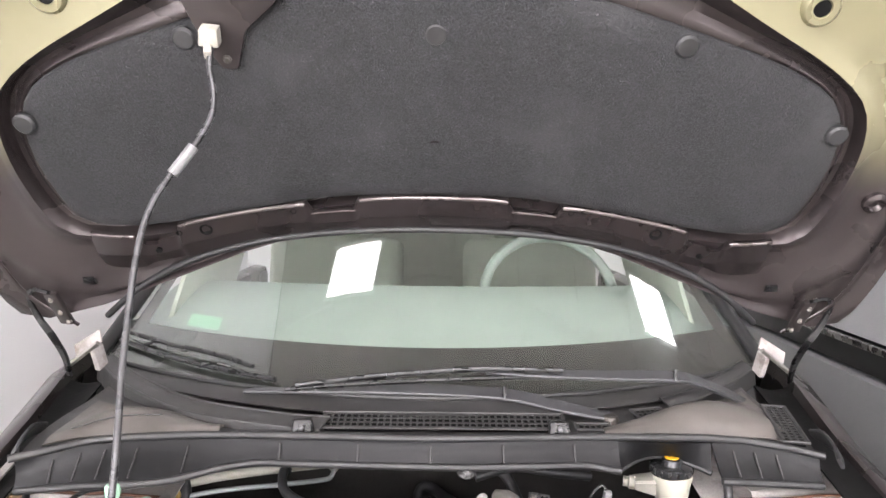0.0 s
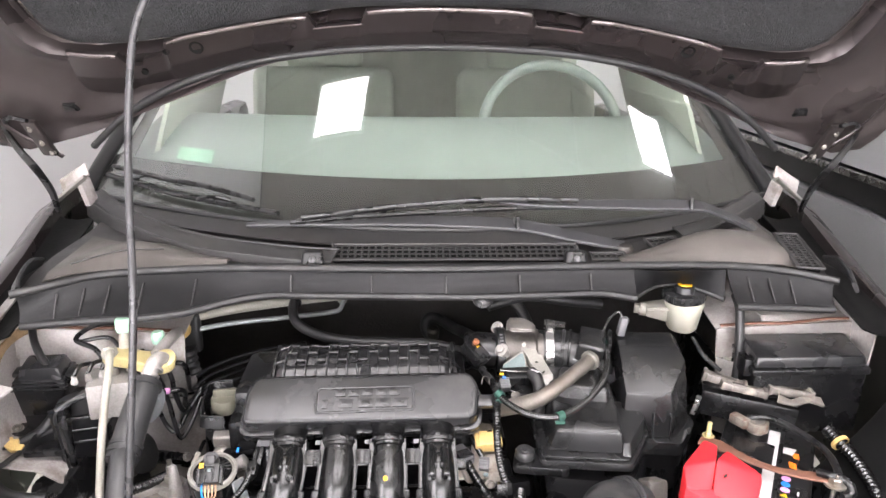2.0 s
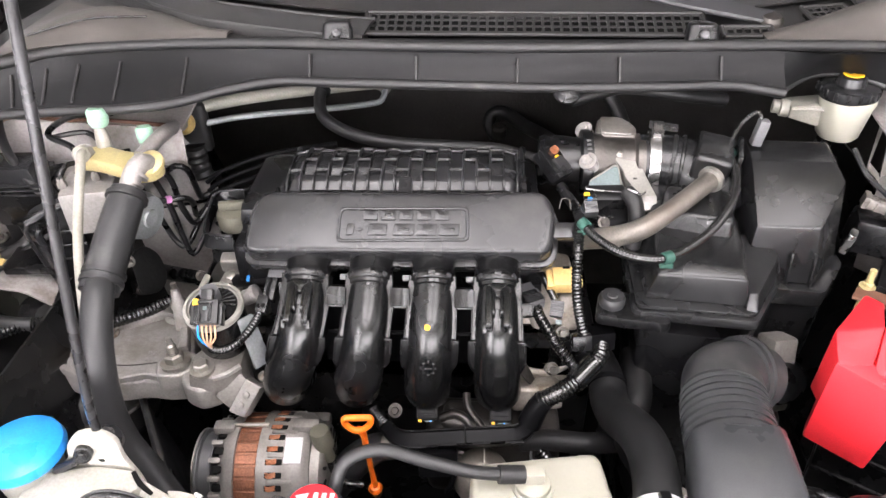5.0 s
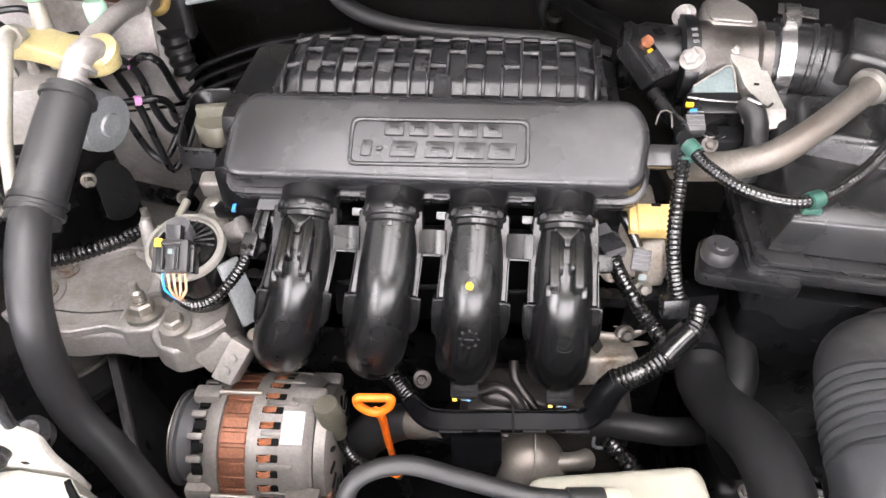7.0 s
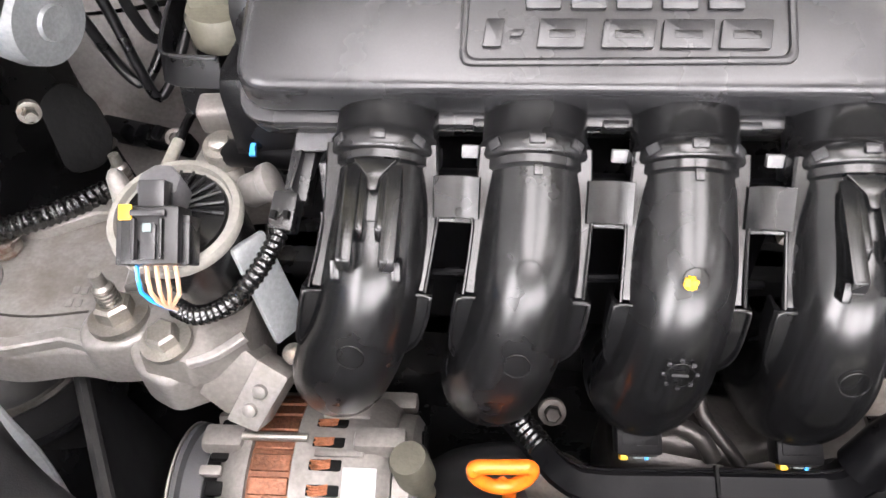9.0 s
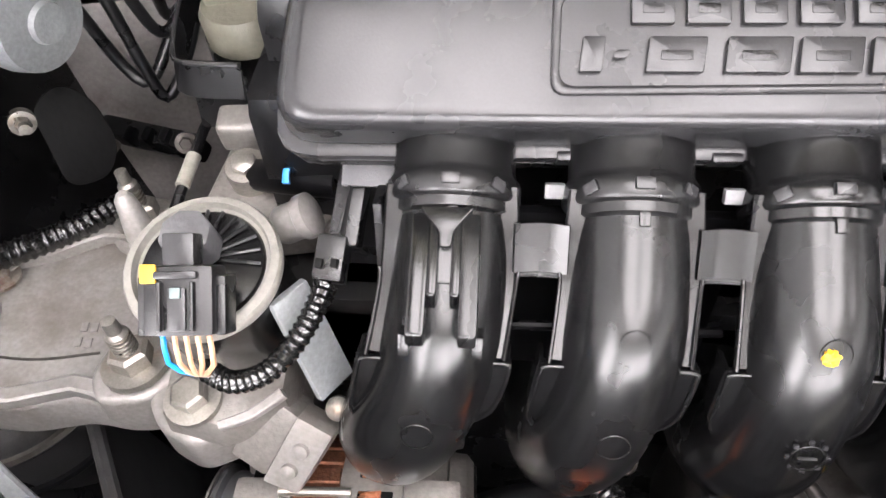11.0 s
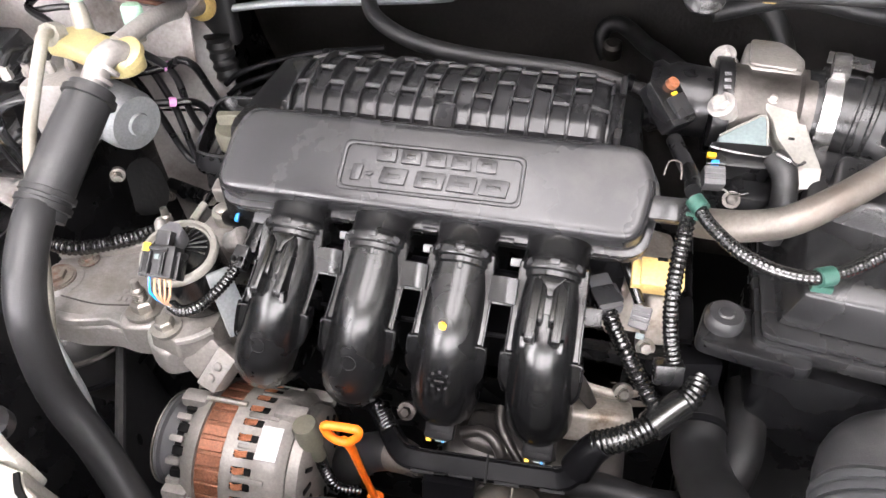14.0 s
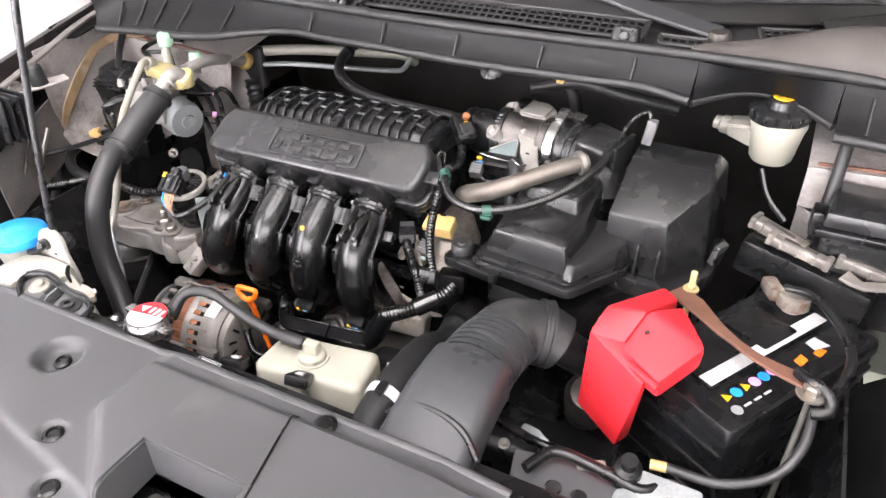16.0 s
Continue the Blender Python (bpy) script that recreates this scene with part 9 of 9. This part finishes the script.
part("cable", tubed([bat(0.205, 0.10, 0.758), (0.50, 0.675, 0.765), (0.528, 0.63, 0.765), (0.54, 0.58, 0.762), (0.525, 0.525, 0.757), (0.515, 0.50, 0.752)], 0.005, n=10), BLACK, cables)
part("cable", tubed([(0.512, 0.505, 0.752), (0.508, 0.47, 0.735), (0.49, 0.445, 0.715), (0.45, 0.43, 0.70), (0.40, 0.432, 0.694)], 0.0048, n=10), GREYHOSE, cables)
part("sleeve_end", tubed([(0.402, 0.432, 0.694), (0.387, 0.431, 0.692)], 0.0052, n=10), TAN, cables)
for c, size, rot in (((0.452, 0.742, 0.794), (0.066, 0.018, 0.014), (0, 10, -22)), ((0.476, 0.722, 0.790), (0.070, 0.016, 0.012), (0, 8, -14)), ((0.552, 0.722, 0.784), (0.070, 0.018, 0.013), (0, 6, -8))):
    fh2 = part("fuse_holder", boxed(c, size, rot, bevel=0.004, seg=3), CLEAR, cables, "dusty clear fuse holder")
    hm = pose(*c, *rot)
    for k in (-1, 1):
        part("end_cap", box(B(), tuple(hm @ Vector((k * size[0] * 0.47, 0, 0.001))), (0.007, size[1] * 1.12, size[2] * 1.15), rot, bevel=0.002), CLEAR, fh2)
    part("fuse_link", box(B(), tuple(hm @ Vector((0, 0, size[2] * 0.5))), (size[0] * 0.55, size[1] * 0.35, 0.002), rot, bevel=0.0006), ALUDARK, fh2)
    for k in range(3):
        part("rib", box(B(), tuple(hm @ Vector(((k - 1) * size[0] * 0.28, -size[1] * 0.45, 0))), (0.0025, 0.004, size[2] * 0.9), rot, bevel=0.0008), CLEAR, fh2)
part("ring_lug", strap(B(), [(0.525, 0.705, 0.782), (0.545, 0.697, 0.778), (0.575, 0.708, 0.778), (0.60, 0.708, 0.772)], [0.018, 0.012, 0.014, 0.020], 0.005, up=(0, -0.3, 1)), CLEAR, cables)
part("carrier", boxed((0.49, 0.735, 0.752), (0.15, 0.045, 0.045), (0, 6, -16), bevel=0.006), BLACK, cables)
part("sleeve", tubed([(0.60, 0.68, 0.74), (0.615, 0.62, 0.72), (0.62, 0.56, 0.69), (0.62, 0.50, 0.64)], 0.011, n=12, ribs=0.006, depth=0.002), LOOM, cables)
part("sleeve_tie", turned((0.606, 0.658, 0.733), (0.2, -0.95, -0.3), [(0.011, 0), (0.014, 0), (0.014, 0.005), (0.011, 0.005)], 16), TAN, cables)
part("blue_wire", tubed([(0.352, 0.455, 0.62), (0.345, 0.44, 0.645), (0.352, 0.43, 0.66), (0.365, 0.435, 0.665)], 0.004, n=8), BLUE, cables)
part("cable", tubed([(0.415, 0.80, 0.845), (0.43, 0.78, 0.82), (0.455, 0.765, 0.80)], 0.0035, n=8), BLACK, cables)

fuse = thing("fuse_box", (0.58, 0.765, 0.70), "black plastic fuse box with flat lid", "fuse box")
part("case", boxed((0.585, 0.768, 0.765), (0.185, 0.085, 0.12), bevel=0.005), BLACK, fuse)
part("lid", prism(B(), [(0.488, 0.722), (0.672, 0.722), (0.69, 0.815), (0.50, 0.815)], 0.826, 0.844, bevel=0.004, seg=2, r=0.006, top=0.97), SATIN, fuse)
part("lid_lip", prism(B(), [(0.482, 0.716), (0.678, 0.716), (0.694, 0.82), (0.494, 0.82)], 0.816, 0.825, bevel=0.002, r=0.006), BLACK, fuse)
part("latch", boxed((0.485, 0.75, 0.82), (0.012, 0.03, 0.03), bevel=0.003), BLACK, fuse)

# brake fluid reservoir
brake = thing("brake_fluid_reservoir", (0.42, 0.86, 0.80), "milky plastic brake fluid reservoir with black cap", "reservoir")
part("bottle", turned((0.421, 0.862, 0.832), (0, 0, 1), [(0, 0), (0.022, 0), (0.026, 0.005), (0.031, 0.040), (0.034, 0.050), (0.033, 0.056), (0, 0.056)], 36), TANK, brake)
part("arm", solid(B(), [(0.412, 0.845, 0.880), (0.412, 0.888, 0.880), (0.362, 0.906, 0.866), (0.360, 0.874, 0.866), (0.412, 0.850, 0.842), (0.412, 0.886, 0.842), (0.364, 0.902, 0.848), (0.362, 0.878, 0.848)],
                  [(0, 1, 2, 3), (7, 6, 5, 4), (0, 4, 5, 1), (1, 5, 6, 2), (2, 6, 7, 3), (3, 7, 4, 0)], 0.003), WHITE, brake, "cloudy white filler arm")
part("arm_rib", tubed([(0.405, 0.846, 0.872), (0.384, 0.860, 0.868), (0.362, 0.874, 0.862)], 0.0018, n=6), WHITE, brake)
part("spout", turned((0.364, 0.890, 0.857), (-0.95, 0.25, 0.05), [(0, 0), (0.012, 0), (0.012, 0.010), (0.009, 0.012), (0.009, 0.020), (0, 0.020)], 20), WHITE, brake)
cp = part("cap", turned((0.419, 0.864, 0.886), (0, 0, 1), [(0, 0), (0.0345, 0), (0.036, 0.004), (0.0355, 0.013), (0.031, 0.016), (0.018, 0.0165), (0.0165, 0.026), (0.013, 0.0275), (0, 0.0275)], 40), SATIN, brake)
for i in range(16):
    a = 2 * math.pi * i / 16
    part("cap_rib", boxed((0.419 + 0.0355 * math.cos(a), 0.864 + 0.0355 * math.sin(a), 0.895), (0.003, 0.005, 0.010), (0, 0, math.degrees(a)), bevel=0.0008, seg=1), BLACK, cp)
part("cap_disc", turned((0.419, 0.864, 0.9142), (0, 0, 1), [(0, 0), (0.0125, 0), (0.0122, 0.0012), (0, 0.0014)], 28), YELLOW, cp, "yellow printed disc")
for dx in (-0.004, 0.004):
    part("symbol", turned((0.419 + dx, 0.864, 0.9157), (0, 0, 1), [(0, 0), (0.0025, 0), (0.0025, 0.0004), (0, 0.0004)], 14), BLACK, cp)
ecu = thing("bulkhead_harness", (0.2, 0.95, 0.8), "black hoses and harness at the firewall", "wiring")
part("hose", tubed([(0.08, 0.90, 0.86), (0.15, 0.91, 0.875), (0.22, 0.90, 0.87), (0.29, 0.92, 0.855)], 0.009, n=12), RUBBER, ecu)
part("hose", tubed([(0.10, 0.93, 0.88), (0.14, 0.92, 0.85), (0.16, 0.89, 0.81), (0.17, 0.87, 0.78)], 0.010, n=12), RUBBER, ecu)
part("hose", tubed([(0.498, 0.838, 0.905), (0.4975, 0.818, 0.892), (0.4965, 0.806, 0.868), (0.495, 0.790, 0.820), (0.492, 0.782, 0.765)], 0.0075, n=12), RUBBER, ecu)
part("tie", boxed((0.125, 0.895, 0.882), (0.012, 0.01, 0.012), bevel=0.002), TAN, ecu)

# coolant bottle and radiator cap
tank = thing("coolant_bottle", (0.03, 0.405, 0.55), "milky white coolant overflow bottle", "coolant bottle")
TMX = pose(0.017, 0.407, 0, 0, 0, 10)
part("bottle", prism(B(), [(-0.072, -0.03), (0.068, -0.036), (0.07, 0.032), (-0.06, 0.034)], 0.56, 0.699, TMX, bevel=0.010, seg=3, r=0.014, top=0.95), TANK, tank)
part("neck", turned((0.012, 0.405, 0.697), (0, 0, 1), [(0, 0), (0.0195, 0), (0.0190, 0.004), (0, 0.005)], 28), TANK, tank)
part("cap", turned((0.012, 0.405, 0.701), (0, 0, 1), [(0, 0), (0.0165, 0), (0.0158, 0.005), (0.013, 0.007), (0, 0.0075)], 28), TANK, tank)
part("nipple", boxed((0.012, 0.406, 0.714), (0.020, 0.013, 0.016), (0, 0, 4), bevel=0.004), TANK, tank)
part("hose", tubed([(-0.165, 0.375, 0.716), (-0.155, 0.392, 0.742), (-0.125, 0.402, 0.748), (-0.085, 0.402, 0.735), (-0.04, 0.40, 0.724), (0.004, 0.404, 0.718)], 0.0062, n=12), RUBBER, tank)
part("hose_end", tubed([(-0.02, 0.40, 0.722), (0.003, 0.404, 0.718)], 0.0085, n=12), RUBBER, tank)
for x in (-0.058, 0.022):
    cm = pose(x, 0.366 + x * 0.12, 0.702, -28, 0, 8)
    cl = part("clip", prism(B(), [(-0.014, -0.012), (0.014, -0.012), (0.011, 0.010), (0.006, 0.014), (-0.006, 0.014), (-0.011, 0.010)], -0.006, 0.006, cm, bevel=0.002, r=0.003), BLACK, tank)
    part("clip_tongue", prism(B(), [(-0.005, -0.004), (0.005, -0.004), (0.004, 0.004), (0, 0.002), (-0.004, 0.004)], 0.006, 0.0075, cm, bevel=0.0005), PAPER, cl)

rad = thing("filler_cap", (-0.177, 0.353, 0.70), "silver radiator cap with red warning label", "radiator cap")
part("neck", turned((-0.177, 0.353, 0.695), (0, 0, 1), [(0, 0), (0.02, 0), (0.02, 0.022), (0.024, 0.024), (0, 0.024)], 28), ALU, rad)
part("cap", turned((-0.177, 0.353, 0.719), (0, 0, 1), [(0, 0), (0.027, 0), (0.028, 0.003), (0.026, 0.010), (0.0235, 0.0125), (0, 0.013)], 40), BRIGHT, rad)
for s in (-1, 1):
    part("ear", boxed((-0.177 + s * 0.030, 0.353 - s * 0.006, 0.724), (0.018, 0.014, 0.009), (0, 0, -10), bevel=0.003), BRIGHT, rad)
part("label", prism(B(), [(0.0222 * math.cos(math.pi * i / 14), 0.0222 * math.sin(math.pi * i / 14)) for i in range(15)], 0.7325, 0.7332, pose(-0.177, 0.353, 0, 0, 0, 8), bevel=0), RED, rad, "red warning label")
part("label_lower", prism(B(), [(0.0222 * math.cos(math.pi + math.pi * i / 14), 0.0222 * math.sin(math.pi + math.pi * i / 14)) for i in range(15)], 0.7325, 0.7331, pose(-0.177, 0.353, 0, 0, 0, 8), bevel=0), PAPER, rad)
part("warning_triangle", lathe(B(), (-0.187, 0.361, 0.7333), (0, 0, 1), [(0, 0), (0.007, 0), (0.007, 0.0004), (0, 0.0004)], 3), PAPER, rad)
for dx in (0.0, 0.007, 0.014):
    part("text_bar", boxed((-0.176 + dx, 0.361, 0.7335), (0.004, 0.011, 0.0004), bevel=0), PAPER, rad)
part("inlet", tubed([(-0.20, 0.358, 0.705), (-0.225, 0.345, 0.70), (-0.25, 0.335, 0.69)], 0.009, n=12), BLACK, rad)

# ---- front shroud ----
shroud = thing("radiator_shroud_cover", (-0.05, 0.2, 0.62), "grey plastic radiator cover panel with push pins", "radiator cover")


DISH = ((-0.222, 0.268, 0.028, 0.014), (-0.134, 0.189, 0.014, 0.006), (-0.089, 0.146, 0.014, 0.006))


def soft(a, b, v):
    t = min(1.0, max(0.0, (v - a) / (b - a)))
    return t * t * (3 - 2 * t)


def shroud_z(x, y):
    z = 0.724
    # raised middle field with sloping sides
    side = soft(-0.122, -0.099, x - 1.05 * max(0, 0.225 - y)) * (1 - soft(0.288, 0.306, y) * 0.75)
    z += 0.021 * side
    # lower step towards the front edge on the passenger side
    line_y = 0.186 - 0.19 * (x + 0.203)
    z -= 0.005 * (1 - soft(line_y - 0.007, line_y, y)) * (1 - side)
    z -= 0.35 * max(0, 0.15 - y) ** 1.3
    z -= 0.03 * max(0, abs(x + 0.08) - 0.3) / 0.2
    for dx, dy, r, d in DISH:
        q = math.hypot(x - dx, y - dy)
        z -= d * (1 - soft(r * 0.62, r * 1.05, q))
    return z


SX0, SX1 = -0.46, 0.285
HOLE = (-0.031, 0.088, 0.08, 0.212)


def slab(xa, xb, ya, yb, nx, ny, lift=0.0):
    return sheet(B(), lambda u, v: Vector((xa + (xb - xa) * u, ya + (yb - ya) * v, shroud_z(xa + (xb - xa) * u, ya + (yb - ya) * v) + lift)), nx, ny, 0.004)


part("panel_west", slab(SX0, HOLE[0], 0.03, 0.318, 120, 88), SATIN_GREY, shroud)
part("panel_east", slab(HOLE[1], SX1, 0.03, 0.318, 40, 50), SATIN_GREY, shroud)
part("panel_middle", slab(HOLE[0], HOLE[1], HOLE[3], 0.318, 24, 30), SATIN_GREY, shroud)
part("rear_lip", tubed([(x, 0.320, shroud_z(x, 0.318) - 0.004) for x in [SX0 + (SX1 - SX0) * i / 20 for i in range(21)]], 0.006, n=10), SATIN_GREY, shroud)
part("hole_wall", sheet(B(), lambda u, v: Vector((HOLE[0] + (HOLE[1] - HOLE[0]) * u, HOLE[3] + 0.001, shroud_z(HOLE[0] + (HOLE[1] - HOLE[0]) * u, HOLE[3]) - 0.003 - 0.045 * v)), 14, 3, 0.003), SATIN_GREY, shroud)
part("hole_wall", sheet(B(), lambda u, v: Vector((HOLE[0] - 0.001, 0.05 + (HOLE[3] - 0.05) * u, shroud_z(HOLE[0], 0.05 + (HOLE[3] - 0.05) * u) - 0.003 - 0.045 * v)), 14, 3, 0.003), SATIN_GREY, shroud)
part("hole_wall", sheet(B(), lambda u, v: Vector((HOLE[1] + 0.001, 0.05 + (HOLE[3] - 0.05) * u, shroud_z(HOLE[1], 0.05 + (HOLE[3] - 0.05) * u) - 0.003 - 0.045 * v)), 14, 3, 0.003), SATIN_GREY, shroud)
part("groove", tubed([(0.072 + 0.033 * k / 12, 0.304 - 0.15 * k / 12, shroud_z(0.072 + 0.033 * k / 12, 0.304 - 0.15 * k / 12) + 0.0005) for k in range(13)], 0.0013, n=6), BLACK, shroud)
for x, y, r in ((-0.222, 0.268, 0.010), (-0.134, 0.189, 0.010), (-0.089, 0.146, 0.010), (0.101, 0.306, 0.012), (-0.33, 0.24, 0.010)):
    z = shroud_z(x, y)
    part("push_pin", turned((x, y, z + 0.0005), (0, -0.05, 1), [(0, 0), (r, 0), (r, 0.0025), (r * 0.75, 0.0042), (r * 0.62, 0.0042), (r * 0.6, 0.0026), (0, 0.003)], 28), BLACK, shroud)
sup = thing("radiator_support", (0, 0.33, 0.55), "dark steel radiator support bar", "support bar")
part("bar", boxed((0.0, 0.325, 0.685), (0.86, 0.05, 0.045), bevel=0.006), BLACK, sup)
part("radiator", boxed((0, 0.30, 0.52), (0.66, 0.04, 0.30), bevel=0.008), BLACK, sup)
part("label", boxed((-0.07, 0.336, 0.709), (0.045, 0.016, 0.0012), (0, 0, -2), bevel=0), BLACK, sup)
for k in range(3):
    part("text_bar", boxed((-0.079, 0.331 + 0.005 * k, 0.7098), (0.024 - 0.004 * (k % 2), 0.0014, 0.0005), (0, 0, -2), bevel=0), PAPER, sup)
for dx, dy, w, d in ((-0.079, 0.3285, 0.030, 0.0007), (-0.079, 0.3435, 0.030, 0.0007), (-0.094, 0.336, 0.0007, 0.015), (-0.064, 0.336, 0.0007, 0.015)):
    part("text_frame", boxed((dx, dy, 0.7098), (w, d, 0.0005), (0, 0, -2), bevel=0), PAPER, sup)
part("text_bar", boxed((-0.055, 0.336, 0.7098), (0.004, 0.006, 0.0005), bevel=0), PAPER, sup)
latch = thing("hood_latch", (0.0, 0.17, 0.62), "zinc hood latch under the shroud opening", "latch")
part("plate", boxed((0.0, 0.185, 0.665), (0.10, 0.05, 0.006), (15, 0, 0), bevel=0.002), BLACK, latch)
part("hook", tubed([(-0.015, 0.20, 0.675), (0.0, 0.19, 0.69), (0.018, 0.18, 0.686), (0.025, 0.17, 0.675)], 0.006, n=10), STEEL, latch)
part("spring", tubed([(0.0, 0.175, 0.67), (0.02, 0.168, 0.68), (0.035, 0.165, 0.676)], 0.005, n=8), STEEL, latch)
part("rivet", hexbolt(B(), (-0.025, 0.195, 0.672), (0, -0.2, 1), 0.006, 0.005), STEEL, latch)
part("cover_tongue", prism(B(), [(-0.05, 0.12), (0.02, 0.11), (0.03, 0.15), (-0.01, 0.168), (-0.04, 0.16)], 0.69, 0.70, bevel=0.003, r=0.008), WHITE, latch)
# headlamp bracket on the driver's side
fan = thing("headlamp_bracket", (0.40, 0.40, 0.58), "black steel headlamp bracket with grey mounting plate", "headlamp bracket")
part("plate", boxed((0.345, 0.385, 0.675), (0.16, 0.07, 0.008), (0, 0, 12), bevel=0.003), SATIN_GREY, fan)
part("plate_hole", turned((0.415, 0.395, 0.690), (0, -0.17, 0.98), [(0, 0), (0.007, 0), (0.007, 0.0008), (0, 0.0008)], 20), DARKVOID, fan)
part("rim", tubed([(0.28, 0.375, 0.69), (0.30, 0.405, 0.692), (0.345, 0.405, 0.69), (0.385, 0.40, 0.688), (0.40, 0.415, 0.686)], 0.006, n=10), BLACK, fan)
part("grey_plate", prism(B(), [(-0.028, -0.03), (0.03, -0.035), (0.034, 0.02), (-0.024, 0.03)], 0, 0.004, pose(0.408, 0.395, 0.685, 10, 0, 10), bevel=0.001, r=0.004), LIGHTGREY, fan)
part("plug", turned((0.375, 0.385, 0.683), (0, 0, 1), [(0, 0), (0.012, 0), (0.011, 0.006), (0, 0.008)], 24), LIGHTGREY, fan)
part("white_clip", boxed((0.335, 0.415, 0.675), (0.03, 0.012, 0.012), (0, 0, 30), bevel=0.003), WHITE, fan)
part("knob", turned((0.37, 0.415, 0.68), (0, -0.2, 1), [(0, 0), (0.014, 0), (0.013, 0.02), (0.008, 0.024), (0.008, 0.034), (0, 0.034)], 20), BLACK, fan)
for x in (0.31, 0.335):
    part("hole_ring", turned((x, 0.372, 0.681), (0, 0, 1), [(0.003, 0), (0.008, 0), (0.008, 0.002), (0.003, 0.002)], 20), SATIN, fan)

# ---- parked car beside ----
other = thing("parked_car", (1.75, 1.6, 0.0), "grey sedan parked alongside", "car")
part("side_panel", loft(B(), [[Vector((x, y, z)) for x, z in ((1.40, 0.28), (1.36, 0.40), (1.35, 0.55), (1.345, 0.68), (1.36, 0.78), (1.40, 0.80), (2.9, 0.80), (2.9, 0.28))] for y in (-0.6, 0.3, 1.2, 2.1, 3.0, 3.8)]), GREYPAINT, other)
part("belt_strip", boxed((1.50, 1.7, 0.838), (0.27, 4.2, 0.074), bevel=0.01), TRIMBLACK, other)
part("belt_trim", boxed((1.362, 1.7, 0.888), (0.02, 4.2, 0.022), bevel=0.005), BRIGHT, other)
for y in (0.15, 2.9):
    w = part("wheel", turned((1.35, y, 0.31), (1, 0, 0), [(0, 0.01), (0.19, 0.0), (0.2, 0.01), (0.29, 0.005), (0.31, 0.03), (0.31, 0.17), (0.29, 0.19), (0, 0.19)], 40), RUBBER, other)
    part("rim", turned((1.345, y, 0.31), (1, 0, 0), [(0, 0.0), (0.05, 0.0), (0.17, 0.012), (0.19, 0.0), (0.195, 0.02)], 40), LIGHTGREY, w)
part("greenhouse", loft(B(), [[Vector((x, y, z)) for x, z in ((1.39, 0.902), (1.62, 1.38), (2.6, 1.38), (2.88, 0.902))] for y in (0.6, 1.5, 2.6, 3.6)]), GREYPAINT, other)
